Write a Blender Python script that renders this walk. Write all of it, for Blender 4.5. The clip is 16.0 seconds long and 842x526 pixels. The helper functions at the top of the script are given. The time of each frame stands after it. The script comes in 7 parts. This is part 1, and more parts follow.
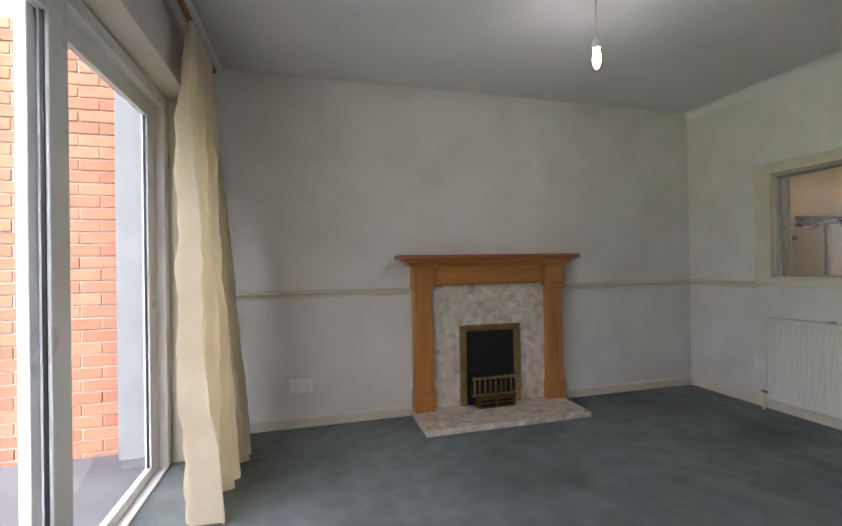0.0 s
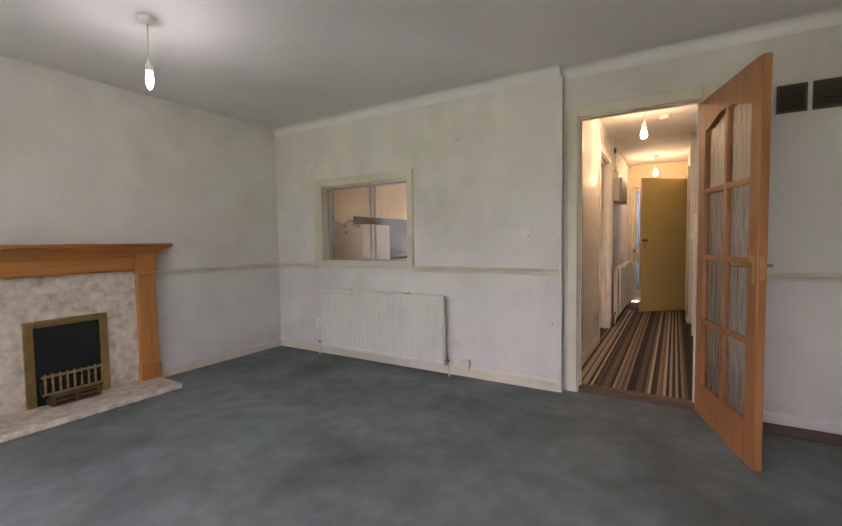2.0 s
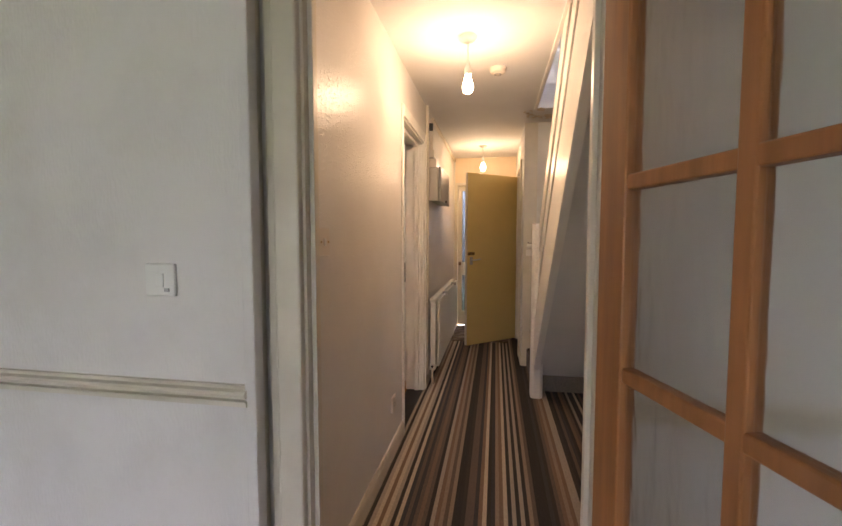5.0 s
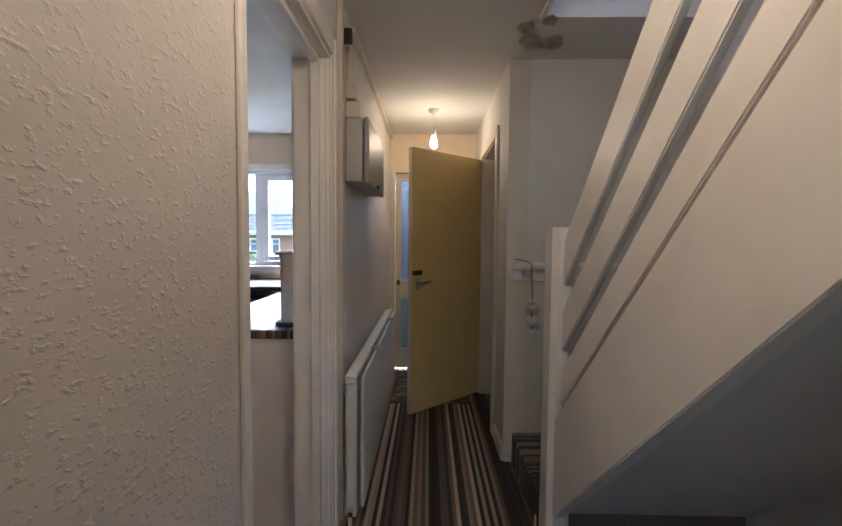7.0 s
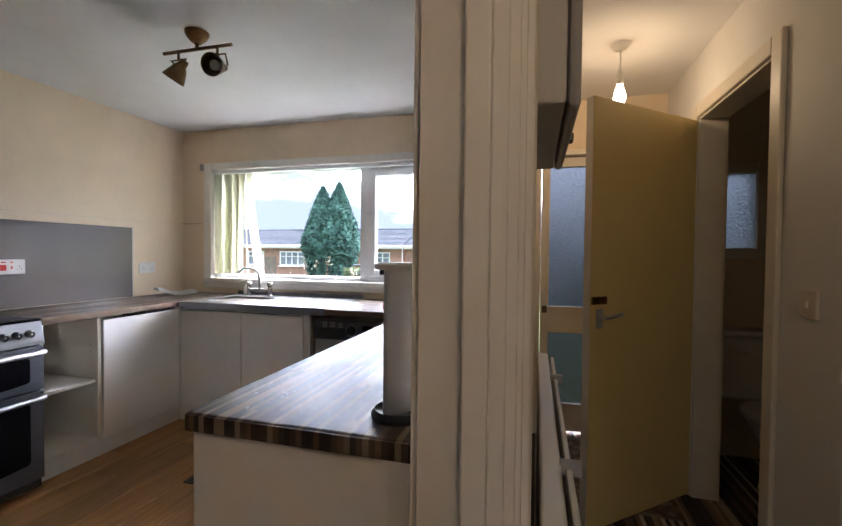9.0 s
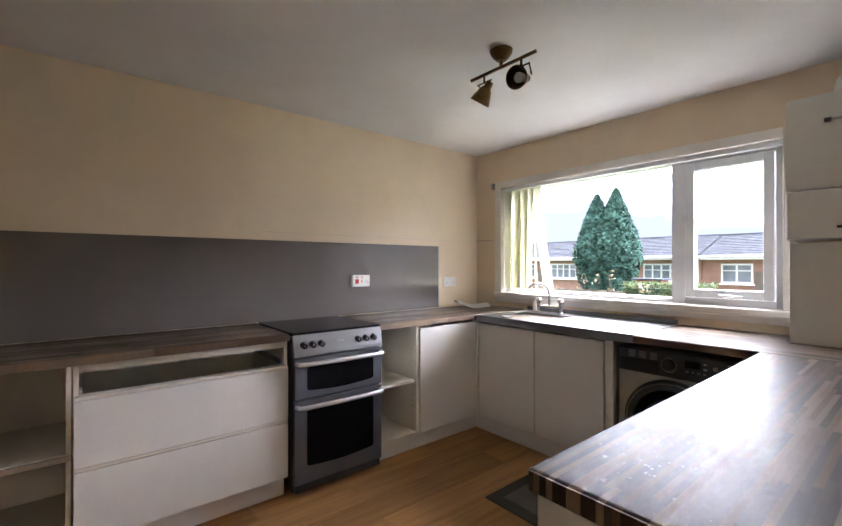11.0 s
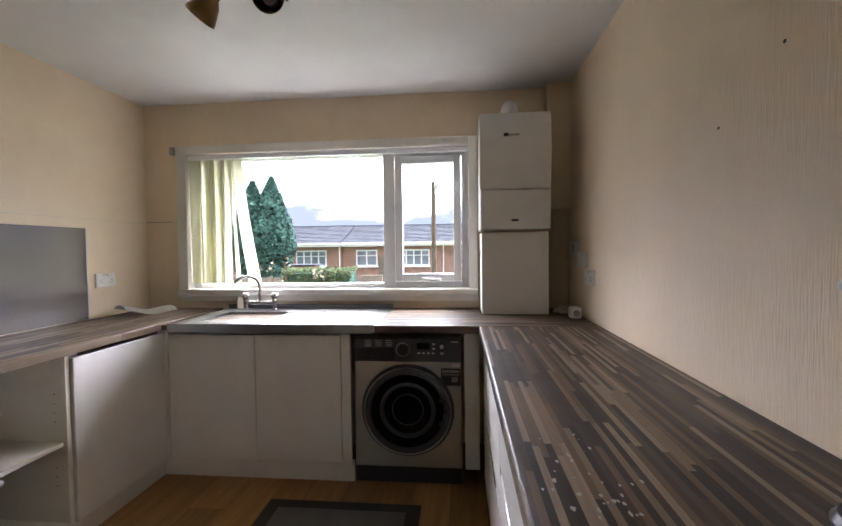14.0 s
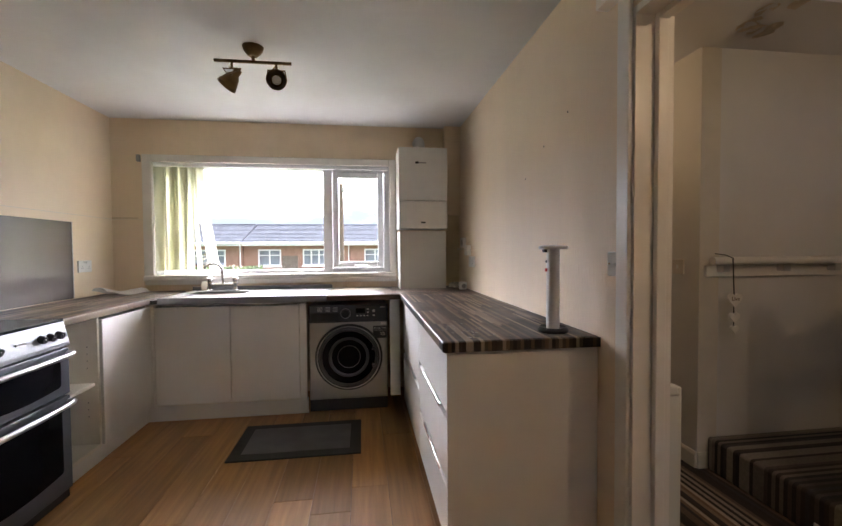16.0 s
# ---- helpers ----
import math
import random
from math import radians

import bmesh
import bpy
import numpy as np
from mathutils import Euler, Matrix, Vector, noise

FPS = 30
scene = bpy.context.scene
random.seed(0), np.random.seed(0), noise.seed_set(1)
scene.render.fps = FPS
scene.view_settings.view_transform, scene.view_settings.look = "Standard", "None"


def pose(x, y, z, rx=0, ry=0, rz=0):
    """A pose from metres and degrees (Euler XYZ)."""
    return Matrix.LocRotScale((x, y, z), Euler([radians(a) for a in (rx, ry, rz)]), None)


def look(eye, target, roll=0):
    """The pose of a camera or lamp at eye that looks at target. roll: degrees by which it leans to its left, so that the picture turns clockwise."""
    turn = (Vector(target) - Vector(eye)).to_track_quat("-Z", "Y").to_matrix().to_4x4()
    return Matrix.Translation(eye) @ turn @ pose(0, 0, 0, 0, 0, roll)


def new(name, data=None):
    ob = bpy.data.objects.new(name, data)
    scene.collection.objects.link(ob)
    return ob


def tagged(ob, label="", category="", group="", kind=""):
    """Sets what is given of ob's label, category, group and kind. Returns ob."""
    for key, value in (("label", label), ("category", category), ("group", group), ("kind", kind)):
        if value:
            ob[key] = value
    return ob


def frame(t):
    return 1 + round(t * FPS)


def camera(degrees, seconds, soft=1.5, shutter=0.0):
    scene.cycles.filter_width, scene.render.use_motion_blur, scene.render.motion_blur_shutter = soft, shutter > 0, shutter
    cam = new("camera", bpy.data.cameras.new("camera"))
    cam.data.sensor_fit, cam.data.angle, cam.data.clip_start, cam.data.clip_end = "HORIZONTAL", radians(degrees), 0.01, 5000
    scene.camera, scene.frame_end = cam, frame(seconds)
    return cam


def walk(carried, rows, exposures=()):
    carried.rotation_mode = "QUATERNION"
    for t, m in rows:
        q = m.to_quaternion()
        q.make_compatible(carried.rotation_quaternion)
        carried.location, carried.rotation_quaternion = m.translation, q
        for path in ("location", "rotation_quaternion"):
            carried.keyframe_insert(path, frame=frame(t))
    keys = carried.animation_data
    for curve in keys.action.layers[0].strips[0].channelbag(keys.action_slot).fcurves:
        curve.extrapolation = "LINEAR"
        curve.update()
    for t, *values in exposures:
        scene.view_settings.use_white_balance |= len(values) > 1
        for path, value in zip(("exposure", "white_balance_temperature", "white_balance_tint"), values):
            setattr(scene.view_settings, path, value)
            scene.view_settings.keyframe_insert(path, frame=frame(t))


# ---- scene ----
cam = camera(90.1, 16.0)
PATH = [
    (0, (0.005, 0.49, 1.044), (0.523, 2.421, 1.053), -0.9),
    (0.5, (-0.032, 0.248, 1.085), (0.96, 1.984, 1.032), -0.8),
    (1, (-0.013, 0.032, 1.082), (1.314, 1.527, 1.005), -0.9),
    (1.5, (0.037, -0.175, 1.072), (1.572, 1.105, 0.988), -0.8),
    (2, (0.077, -0.308, 1.095), (1.786, 0.726, 0.994), -0.8),
    (2.5, (0.183, -0.391, 1.121), (2.03, 0.369, 1.006), -0.7),
    (3, (0.472, -0.401, 1.069), (2.399, 0.129, 0.981), -0.4),
    (3.5, (0.896, -0.405, 1.117), (2.85, 0.006, 1.005), -0.2),
    (6, (3.166, -0.066, 1.315), (5.143, 0.209, 1.196), 0.1),
    (6.5, (3.582, -0.058, 1.324), (5.572, 0.102, 1.213), 0.1),
    (7, (3.998, -0.004, 1.311), (5.995, 0.03, 1.202), 0.5),
    (7.5, (4.385, 0.024, 1.297), (6.381, -0.027, 1.192), 0.7),
    (8, (4.697, 0.107, 1.285), (6.693, 0.018, 1.188), 0.7),
    (8.5, (4.902, 0.231, 1.288), (6.9, 0.286, 1.201), 0.6),
    (9, (5.049, 0.353, 1.274), (6.978, 0.882, 1.229), 0.6),
    (9.5, (5.102, 0.447, 1.266), (6.715, 1.63, 1.254), 0.5),
    (10, (5.102, 0.512, 1.271), (6.295, 2.117, 1.289), 0.8),
    (12.5, (5.365, 0.877, 1.32), (6.962, 2.081, 1.286), -1.1),
    (13, (5.439, 1.018, 1.313), (7.185, 1.994, 1.274), -0.8),
    (13.5, (5.466, 1.166, 1.3), (7.368, 1.783, 1.262), -0.7),
    (14, (5.335, 1.208, 1.302), (7.325, 1.394, 1.239), -0.7),
    (14.5, (5.100, 1.270, 1.320), (7.096, 1.155, 1.238), -0.5),
    (15, (4.845, 1.315, 1.288), (6.834, 1.117, 1.215), -0.5),
    (15.5, (4.602, 1.367, 1.251), (6.586, 1.121, 1.192), -0.3),
    (16, (4.354, 1.395, 1.239), (6.334, 1.118, 1.177), -0.4),
]
EXPOSURES = [(0, 1.75, 6350, 18), (1.5, 2.12, 6650, 25), (3.5, 2.15, 6650, 24), (6, 2.0, 5700, 22), (6.5, 1.72, 5250, 17), (7, 1.35, 5000, 15), (8, 0.92, 5500, 18), (9, 0.9, 5750, 17), (10, 1.12, 5950, 19), (12.5, 0.86, 6150, 19), (14.5, 0.7, 6100, 19), (15.5, 0.9, 6150, 19), (16, 1.05, 6200, 19)]
walk(cam, [(t, look(eye, target, roll)) for t, eye, target, roll in PATH], EXPOSURES)

# ---- world, sun, lights ----
world = bpy.data.worlds.new("world")
scene.world = world
world.use_nodes = True
wn = world.node_tree
sky = wn.nodes.new("ShaderNodeTexSky")
sky.sky_type = "NISHITA"
sky.sun_disc = False
sky.sun_elevation, sky.sun_rotation = radians(54), radians(97)
sky.air_density, sky.dust_density, sky.ozone_density = 1.0, 2.5, 1.0
# bright broken cloud over the blue
wtc = wn.nodes.new("ShaderNodeTexCoord")
wmap = wn.nodes.new("ShaderNodeMapping")
wmap.inputs["Scale"].default_value = (2.2, 2.2, 6.0)
wcl = wn.nodes.new("ShaderNodeTexNoise")
wcl.inputs["Scale"].default_value, wcl.inputs["Detail"].default_value, wcl.inputs["Roughness"].default_value = 1.6, 6.0, 0.55
wra = wn.nodes.new("ShaderNodeValToRGB")
wra.color_ramp.elements[0].position, wra.color_ramp.elements[1].position = 0.40, 0.56
wmix = wn.nodes.new("ShaderNodeMix")
wmix.data_type = "RGBA"
# cloud is brighter towards the sun, over the street side
wdot = wn.nodes.new("ShaderNodeVectorMath")
wdot.operation = "DOT_PRODUCT"
wdot.inputs[1].default_value = (0.80, -0.10, 0.58)
wnor = wn.nodes.new("ShaderNodeVectorMath")
wnor.operation = "NORMALIZE"
wglow = wn.nodes.new("ShaderNodeMapRange")
wglow.interpolation_type = "SMOOTHSTEP"
wglow.inputs[1].default_value, wglow.inputs[2].default_value = -0.25, 1.0
wglow.inputs[3].default_value, wglow.inputs[4].default_value = 14.0, 145.0
wcol = wn.nodes.new("ShaderNodeVectorMath")
wcol.operation = "SCALE"
wcol.inputs[0].default_value = (0.97, 0.99, 1.02)
wn.links.new(wtc.outputs["Generated"], wnor.inputs[0])
wn.links.new(wnor.outputs[0], wdot.inputs[0])
wn.links.new(wdot.outputs["Value"], wglow.inputs[0])
wn.links.new(wglow.outputs[0], wcol.inputs["Scale"])
wn.links.new(wcol.outputs[0], wmix.inputs[7])
wn.links.new(wtc.outputs["Generated"], wmap.inputs[0])
wn.links.new(wmap.outputs[0], wcl.inputs[0])
wn.links.new(wcl.outputs[0], wra.inputs[0])
wn.links.new(wra.outputs[0], wmix.inputs[0])
wn.links.new(sky.outputs[0], wmix.inputs[6])
wbg = wn.nodes["Background"]
# grey-blue cloud bank low over the horizon
wsep = wn.nodes.new("ShaderNodeSeparateXYZ")
wn.links.new(wnor.outputs[0], wsep.inputs[0])
wadd = wn.nodes.new("ShaderNodeMath")
wadd.operation = "MULTIPLY_ADD"
wadd.inputs[1].default_value, wadd.inputs[2].default_value = 0.34, -0.17
wn.links.new(wcl.outputs[0], wadd.inputs[0])
wsum = wn.nodes.new("ShaderNodeMath")
wn.links.new(wsep.outputs["Z"], wsum.inputs[0])
wn.links.new(wadd.outputs[0], wsum.inputs[1])
wband = wn.nodes.new("ShaderNodeMapRange")
wband.interpolation_type = "SMOOTHSTEP"
wband.inputs[1].default_value, wband.inputs[2].default_value = 0.10, 0.25
wn.links.new(wsum.outputs[0], wband.inputs[0])
wlow = wn.nodes.new("ShaderNodeMix")
wlow.data_type = "RGBA"
wlow.inputs[6].default_value = (2.9, 3.35, 4.0, 1)
wn.links.new(wband.outputs[0], wlow.inputs[0])
wn.links.new(wmix.outputs[2], wlow.inputs[7])
wn.links.new(wlow.outputs[2], wbg.inputs[0])
wbg.inputs[1].default_value = 0.15

sun = new("sun", bpy.data.lights.new("sun", "SUN"))
sun.data.energy, sun.data.angle, sun.data.color = 2.6, radians(1.5), (1.0, 0.95, 0.88)
sun.matrix_world = look((0, 0, 0), (-0.56, 0.07, -0.78))


def lamp_point(name, at, watts, colour, radius=0.03):
    lamp = new(name, bpy.data.lights.new(name, "POINT"))
    lamp.data.energy, lamp.data.color, lamp.data.shadow_soft_size = watts, colour, radius
    lamp.location = at
    return lamp


lamp_point("lounge_lamp_light", (1.335, 2.185, 1.985), 0.45, (1.0, 0.95, 0.88))
lamp_point("hall_lamp_light", (4.62, -0.04, 2.055), 2.6, (1.0, 0.64, 0.34))
lamp_point("hall_far_lamp_light", (7.38, -0.04, 2.055), 1.4, (1.0, 0.62, 0.30))

# ---- materials ----


def mat(name, colour, rough=0.6, metal=0.0, vary=0.12, scale=6.0, fine=60.0, bump=0.15, depth=0.002, stretch=(1, 1, 1), stain=None, stain_amount=0.0, stain_scale=1.2, coat=0.0, random_tint=0.0, sparse=False, gloss=0.5):
    """A painted, printed or woven surface: base colour, two scales of variation, a stain layer and fine relief."""
    m = bpy.data.materials.new(name)
    m.use_nodes = True
    t = m.node_tree
    bsdf = t.nodes["Principled BSDF"]
    tc = t.nodes.new("ShaderNodeTexCoord")
    mp = t.nodes.new("ShaderNodeMapping")
    mp.inputs["Scale"].default_value = stretch
    t.links.new(tc.outputs["Object"], mp.inputs[0])
    big = t.nodes.new("ShaderNodeTexNoise")
    big.inputs["Scale"].default_value, big.inputs["Detail"].default_value = scale, 5
    t.links.new(mp.outputs[0], big.inputs[0])
    ramp = t.nodes.new("ShaderNodeMapRange")
    ramp.inputs[1].default_value, ramp.inputs[2].default_value = 0.3, 0.7
    ramp.inputs[3].default_value, ramp.inputs[4].default_value = 1 - vary, 1 + vary
    t.links.new(big.outputs[0], ramp.inputs[0])
    hsv = t.nodes.new("ShaderNodeHueSaturation")
    hsv.inputs["Color"].default_value = (*colour, 1)
    t.links.new(ramp.outputs[0], hsv.inputs["Value"])
    out = hsv.outputs[0]
    if random_tint:
        oi = t.nodes.new("ShaderNodeObjectInfo")
        rr = t.nodes.new("ShaderNodeMapRange")
        rr.inputs[3].default_value, rr.inputs[4].default_value = 1 - random_tint, 1 + random_tint
        t.links.new(oi.outputs["Random"], rr.inputs[0])
        h2 = t.nodes.new("ShaderNodeHueSaturation")
        t.links.new(out, h2.inputs["Color"])
        t.links.new(rr.outputs[0], h2.inputs["Value"])
        out = h2.outputs[0]
    if stain:
        sn = t.nodes.new("ShaderNodeTexNoise")
        sn.inputs["Scale"].default_value, sn.inputs["Detail"].default_value, sn.inputs["Roughness"].default_value = stain_scale, 6, 0.62
        t.links.new(tc.outputs["Object"], sn.inputs[0])
        sr = t.nodes.new("ShaderNodeMapRange")
        sr.inputs[1].default_value, sr.inputs[2].default_value, sr.inputs[4].default_value = 0.45, 0.75, stain_amount
        t.links.new(sn.outputs[0], sr.inputs[0])
        mx = t.nodes.new("ShaderNodeMix")
        mx.data_type = "RGBA"
        mx.inputs[7].default_value = (*stain, 1)
        t.links.new(sr.outputs[0], mx.inputs[0])
        t.links.new(out, mx.inputs[6])
        out = mx.outputs[2]
    t.links.new(out, bsdf.inputs["Base Color"])
    bsdf.inputs["Roughness"].default_value, bsdf.inputs["Metallic"].default_value = rough, metal
    bsdf.inputs["Coat Weight"].default_value = coat
    bsdf.inputs["Specular IOR Level"].default_value = gloss
    if bump:
        fn = t.nodes.new("ShaderNodeTexNoise")
        fn.inputs["Detail"].default_value = 3
        fn.inputs["Scale"].default_value = fine
        t.links.new(mp.outputs[0], fn.inputs[0])
        bp = t.nodes.new("ShaderNodeBump")
        bp.inputs["Strength"].default_value, bp.inputs["Distance"].default_value = bump, depth
        height = fn.outputs[0]
        if sparse:
            cut = t.nodes.new("ShaderNodeMapRange")
            cut.interpolation_type = "SMOOTHSTEP"
            cut.inputs[1].default_value, cut.inputs[2].default_value = 0.52, 0.78
            t.links.new(height, cut.inputs[0])
            height = cut.outputs[0]
        t.links.new(height, bp.inputs["Height"])
        t.links.new(bp.outputs[0], bsdf.inputs["Normal"])
        rv = t.nodes.new("ShaderNodeMapRange")
        rv.inputs[3].default_value, rv.inputs[4].default_value = max(rough - 0.08, 0.02), min(rough + 0.08, 1)
        t.links.new(big.outputs[0], rv.inputs[0])
        t.links.new(rv.outputs[0], bsdf.inputs["Roughness"])
    return m


def stripes(name, axis, width, colours, rough=0.95, jitter=0.0):
    """Woven or printed bands across one axis, each band picked at random from the colours."""
    m = bpy.data.materials.new(name)
    m.use_nodes = True
    t = m.node_tree
    bsdf = t.nodes["Principled BSDF"]
    tc = t.nodes.new("ShaderNodeTexCoord")
    sep = t.nodes.new("ShaderNodeSeparateXYZ")
    t.links.new(tc.outputs["Object"], sep.inputs[0])
    mul = t.nodes.new("ShaderNodeMath")
    mul.operation = "MULTIPLY"
    mul.inputs[1].default_value = 1 / width
    t.links.new(sep.outputs[axis], mul.inputs[0])
    flo = t.nodes.new("ShaderNodeMath")
    flo.operation = "FLOOR"
    t.links.new(mul.outputs[0], flo.inputs[0])
    wn1 = t.nodes.new("ShaderNodeTexWhiteNoise")
    wn1.noise_dimensions = "1D"
    t.links.new(flo.outputs[0], wn1.inputs["W"])
    ramp = t.nodes.new("ShaderNodeValToRGB")
    ramp.color_ramp.interpolation = "CONSTANT"
    while len(ramp.color_ramp.elements) < len(colours):
        ramp.color_ramp.elements.new(0.5)
    for k, c in enumerate(colours):
        ramp.color_ramp.elements[k].position = k / len(colours)
        ramp.color_ramp.elements[k].color = (*c, 1)
    t.links.new(wn1.outputs["Value"], ramp.inputs[0])
    no = t.nodes.new("ShaderNodeTexNoise")
    no.inputs["Scale"].default_value, no.inputs["Detail"].default_value = 90, 4
    t.links.new(tc.outputs["Object"], no.inputs[0])
    mr = t.nodes.new("ShaderNodeMapRange")
    mr.inputs[3].default_value, mr.inputs[4].default_value = 0.6, 1.4
    t.links.new(no.outputs[0], mr.inputs[0])
    hs = t.nodes.new("ShaderNodeHueSaturation")
    t.links.new(ramp.outputs[0], hs.inputs["Color"])
    t.links.new(mr.outputs[0], hs.inputs["Value"])
    t.links.new(hs.outputs[0], bsdf.inputs["Base Color"])
    bsdf.inputs["Roughness"].default_value = rough
    bp = t.nodes.new("ShaderNodeBump")
    bp.inputs["Strength"].default_value, bp.inputs["Distance"].default_value = 0.5, 0.003
    n2 = t.nodes.new("ShaderNodeTexNoise")
    n2.inputs["Scale"].default_value = 300
    t.links.new(tc.outputs["Object"], n2.inputs[0])
    t.links.new(n2.outputs[0], bp.inputs["Height"])
    t.links.new(bp.outputs[0], bsdf.inputs["Normal"])
    return m


def staves(name, along, width, length, colours, rough=0.3):
    """A laminate of short staves: bands across, broken at uneven lengths along, each stave with its own colour."""
    m = bpy.data.materials.new(name)
    m.use_nodes = True
    t = m.node_tree
    bsdf = t.nodes["Principled BSDF"]
    bsdf.inputs["Specular IOR Level"].default_value = 0.32
    tc = t.nodes.new("ShaderNodeTexCoord")
    sep = t.nodes.new("ShaderNodeSeparateXYZ")
    t.links.new(tc.outputs["Object"], sep.inputs[0])

    def maths(op, a, b=None):
        n = t.nodes.new("ShaderNodeMath")
        n.operation = op
        for k, v in enumerate((a, b)):
            if v is None:
                continue
            if isinstance(v, (int, float)):
                n.inputs[k].default_value = v
            else:
                t.links.new(v, n.inputs[k])
        return n.outputs[0]

    across = "Y" if along == "X" else "X"
    row = maths("FLOOR", maths("MULTIPLY", sep.outputs[across], 1 / width))
    w1 = t.nodes.new("ShaderNodeTexWhiteNoise")
    w1.noise_dimensions = "1D"
    t.links.new(row, w1.inputs["W"])
    shift = maths("MULTIPLY", w1.outputs["Value"], 7.31)
    col = maths("FLOOR", maths("ADD", maths("MULTIPLY", sep.outputs[along], 1 / length), shift))
    comb = t.nodes.new("ShaderNodeCombineXYZ")
    t.links.new(row, comb.inputs[0])
    t.links.new(col, comb.inputs[1])
    w2 = t.nodes.new("ShaderNodeTexWhiteNoise")
    w2.noise_dimensions = "2D"
    t.links.new(comb.outputs[0], w2.inputs["Vector"])
    ramp = t.nodes.new("ShaderNodeValToRGB")
    ramp.color_ramp.interpolation = "CONSTANT"
    while len(ramp.color_ramp.elements) < len(colours):
        ramp.color_ramp.elements.new(0.5)
    for k, c in enumerate(colours):
        ramp.color_ramp.elements[k].position = k / len(colours)
        ramp.color_ramp.elements[k].color = (*c, 1)
    t.links.new(w2.outputs["Value"], ramp.inputs[0])
    mp = t.nodes.new("ShaderNodeMapping")
    mp.inputs["Scale"].default_value = (4, 120, 4) if along == "X" else (120, 4, 4)
    t.links.new(tc.outputs["Object"], mp.inputs[0])
    gr = t.nodes.new("ShaderNodeTexNoise")
    gr.inputs["Scale"].default_value, gr.inputs["Detail"].default_value = 1.0, 4
    t.links.new(mp.outputs[0], gr.inputs[0])
    mr = t.nodes.new("ShaderNodeMapRange")
    mr.inputs[3].default_value, mr.inputs[4].default_value = 0.65, 1.35
    t.links.new(gr.outputs[0], mr.inputs[0])
    hs = t.nodes.new("ShaderNodeHueSaturation")
    t.links.new(ramp.outputs[0], hs.inputs["Color"])
    t.links.new(mr.outputs[0], hs.inputs["Value"])
    t.links.new(hs.outputs[0], bsdf.inputs["Base Color"])
    sm = t.nodes.new("ShaderNodeTexNoise")
    sm.inputs["Scale"].default_value, sm.inputs["Detail"].default_value = 5, 6
    t.links.new(tc.outputs["Object"], sm.inputs[0])
    rr = t.nodes.new("ShaderNodeMapRange")
    rr.inputs[3].default_value, rr.inputs[4].default_value = rough - 0.1, rough + 0.12
    t.links.new(sm.outputs[0], rr.inputs[0])
    t.links.new(rr.outputs[0], bsdf.inputs["Roughness"])
    return m


def glass(name, tint=(1, 1, 1), rough=0.0, relief=0.0, relief_scale=20.0, stretch=(1, 1, 1), clear=0.0):
    m = bpy.data.materials.new(name)
    m.use_nodes = True
    t = m.node_tree
    bsdf = t.nodes["Principled BSDF"]
    bsdf.inputs["Base Color"].default_value = (*tint, 1)
    bsdf.inputs["Roughness"].default_value = rough
    bsdf.inputs["Transmission Weight"].default_value = 1.0
    bsdf.inputs["IOR"].default_value = 1.45 if relief else 1.12
    if relief:
        tc = t.nodes.new("ShaderNodeTexCoord")
        mp = t.nodes.new("ShaderNodeMapping")
        mp.inputs["Scale"].default_value = stretch
        no = t.nodes.new("ShaderNodeTexNoise")
        no.inputs["Scale"].default_value, no.inputs["Detail"].default_value = relief_scale, 2
        bp = t.nodes.new("ShaderNodeBump")
        bp.inputs["Strength"].default_value, bp.inputs["Distance"].default_value = relief, 0.01
        t.links.new(tc.outputs["Object"], mp.inputs[0])
        t.links.new(mp.outputs[0], no.inputs[0])
        t.links.new(no.outputs[0], bp.inputs["Height"])
        t.links.new(bp.outputs[0], bsdf.inputs["Normal"])
    return m


def glow(name, colour, strength):
    m = bpy.data.materials.new(name)
    m.use_nodes = True
    b = m.node_tree.nodes["Principled BSDF"]
    b.inputs["Base Color"].default_value = (*colour, 1)
    b.inputs["Emission Color"].default_value = (*colour, 1)
    b.inputs["Emission Strength"].default_value = strength
    return m


M_LOUNGE = mat("lounge_wallpaper", (0.71, 0.68, 0.645), 0.75, vary=0.05, scale=2.5, fine=120, bump=0.5, depth=0.003, stretch=(1, 1, 0.35), stain=(0.47, 0.43, 0.37), stain_amount=0.5, stain_scale=1.7)
M_HALL = mat("hall_woodchip_paint", (0.69, 0.655, 0.61), 0.36, vary=0.06, scale=2.0, fine=85, bump=0.55, depth=0.003, sparse=True, stain=(0.50, 0.45, 0.40), stain_amount=0.35, stretch=(0.8, 1, 1.3))
M_PLASTER = mat("plain_hall_paint", (0.70, 0.68, 0.64), 0.7, vary=0.05, scale=2.0, fine=150, bump=0.3, depth=0.002, stain=(0.48, 0.45, 0.40), stain_amount=0.3)
M_KITCHEN = mat("kitchen_cream_paint", (0.80, 0.66, 0.475), 0.62, vary=0.05, scale=1.6, fine=200, bump=0.35, depth=0.002, stain=(0.52, 0.40, 0.24), stain_amount=0.35, stain_scale=1.3)
M_KPAPER = mat("kitchen_ribbed_paper", (0.80, 0.66, 0.49), 0.6, vary=0.06, scale=2.0, fine=150, bump=0.6, depth=0.004, stretch=(1.2, 1.2, 0.09), stain=(0.55, 0.43, 0.28), stain_amount=0.25)
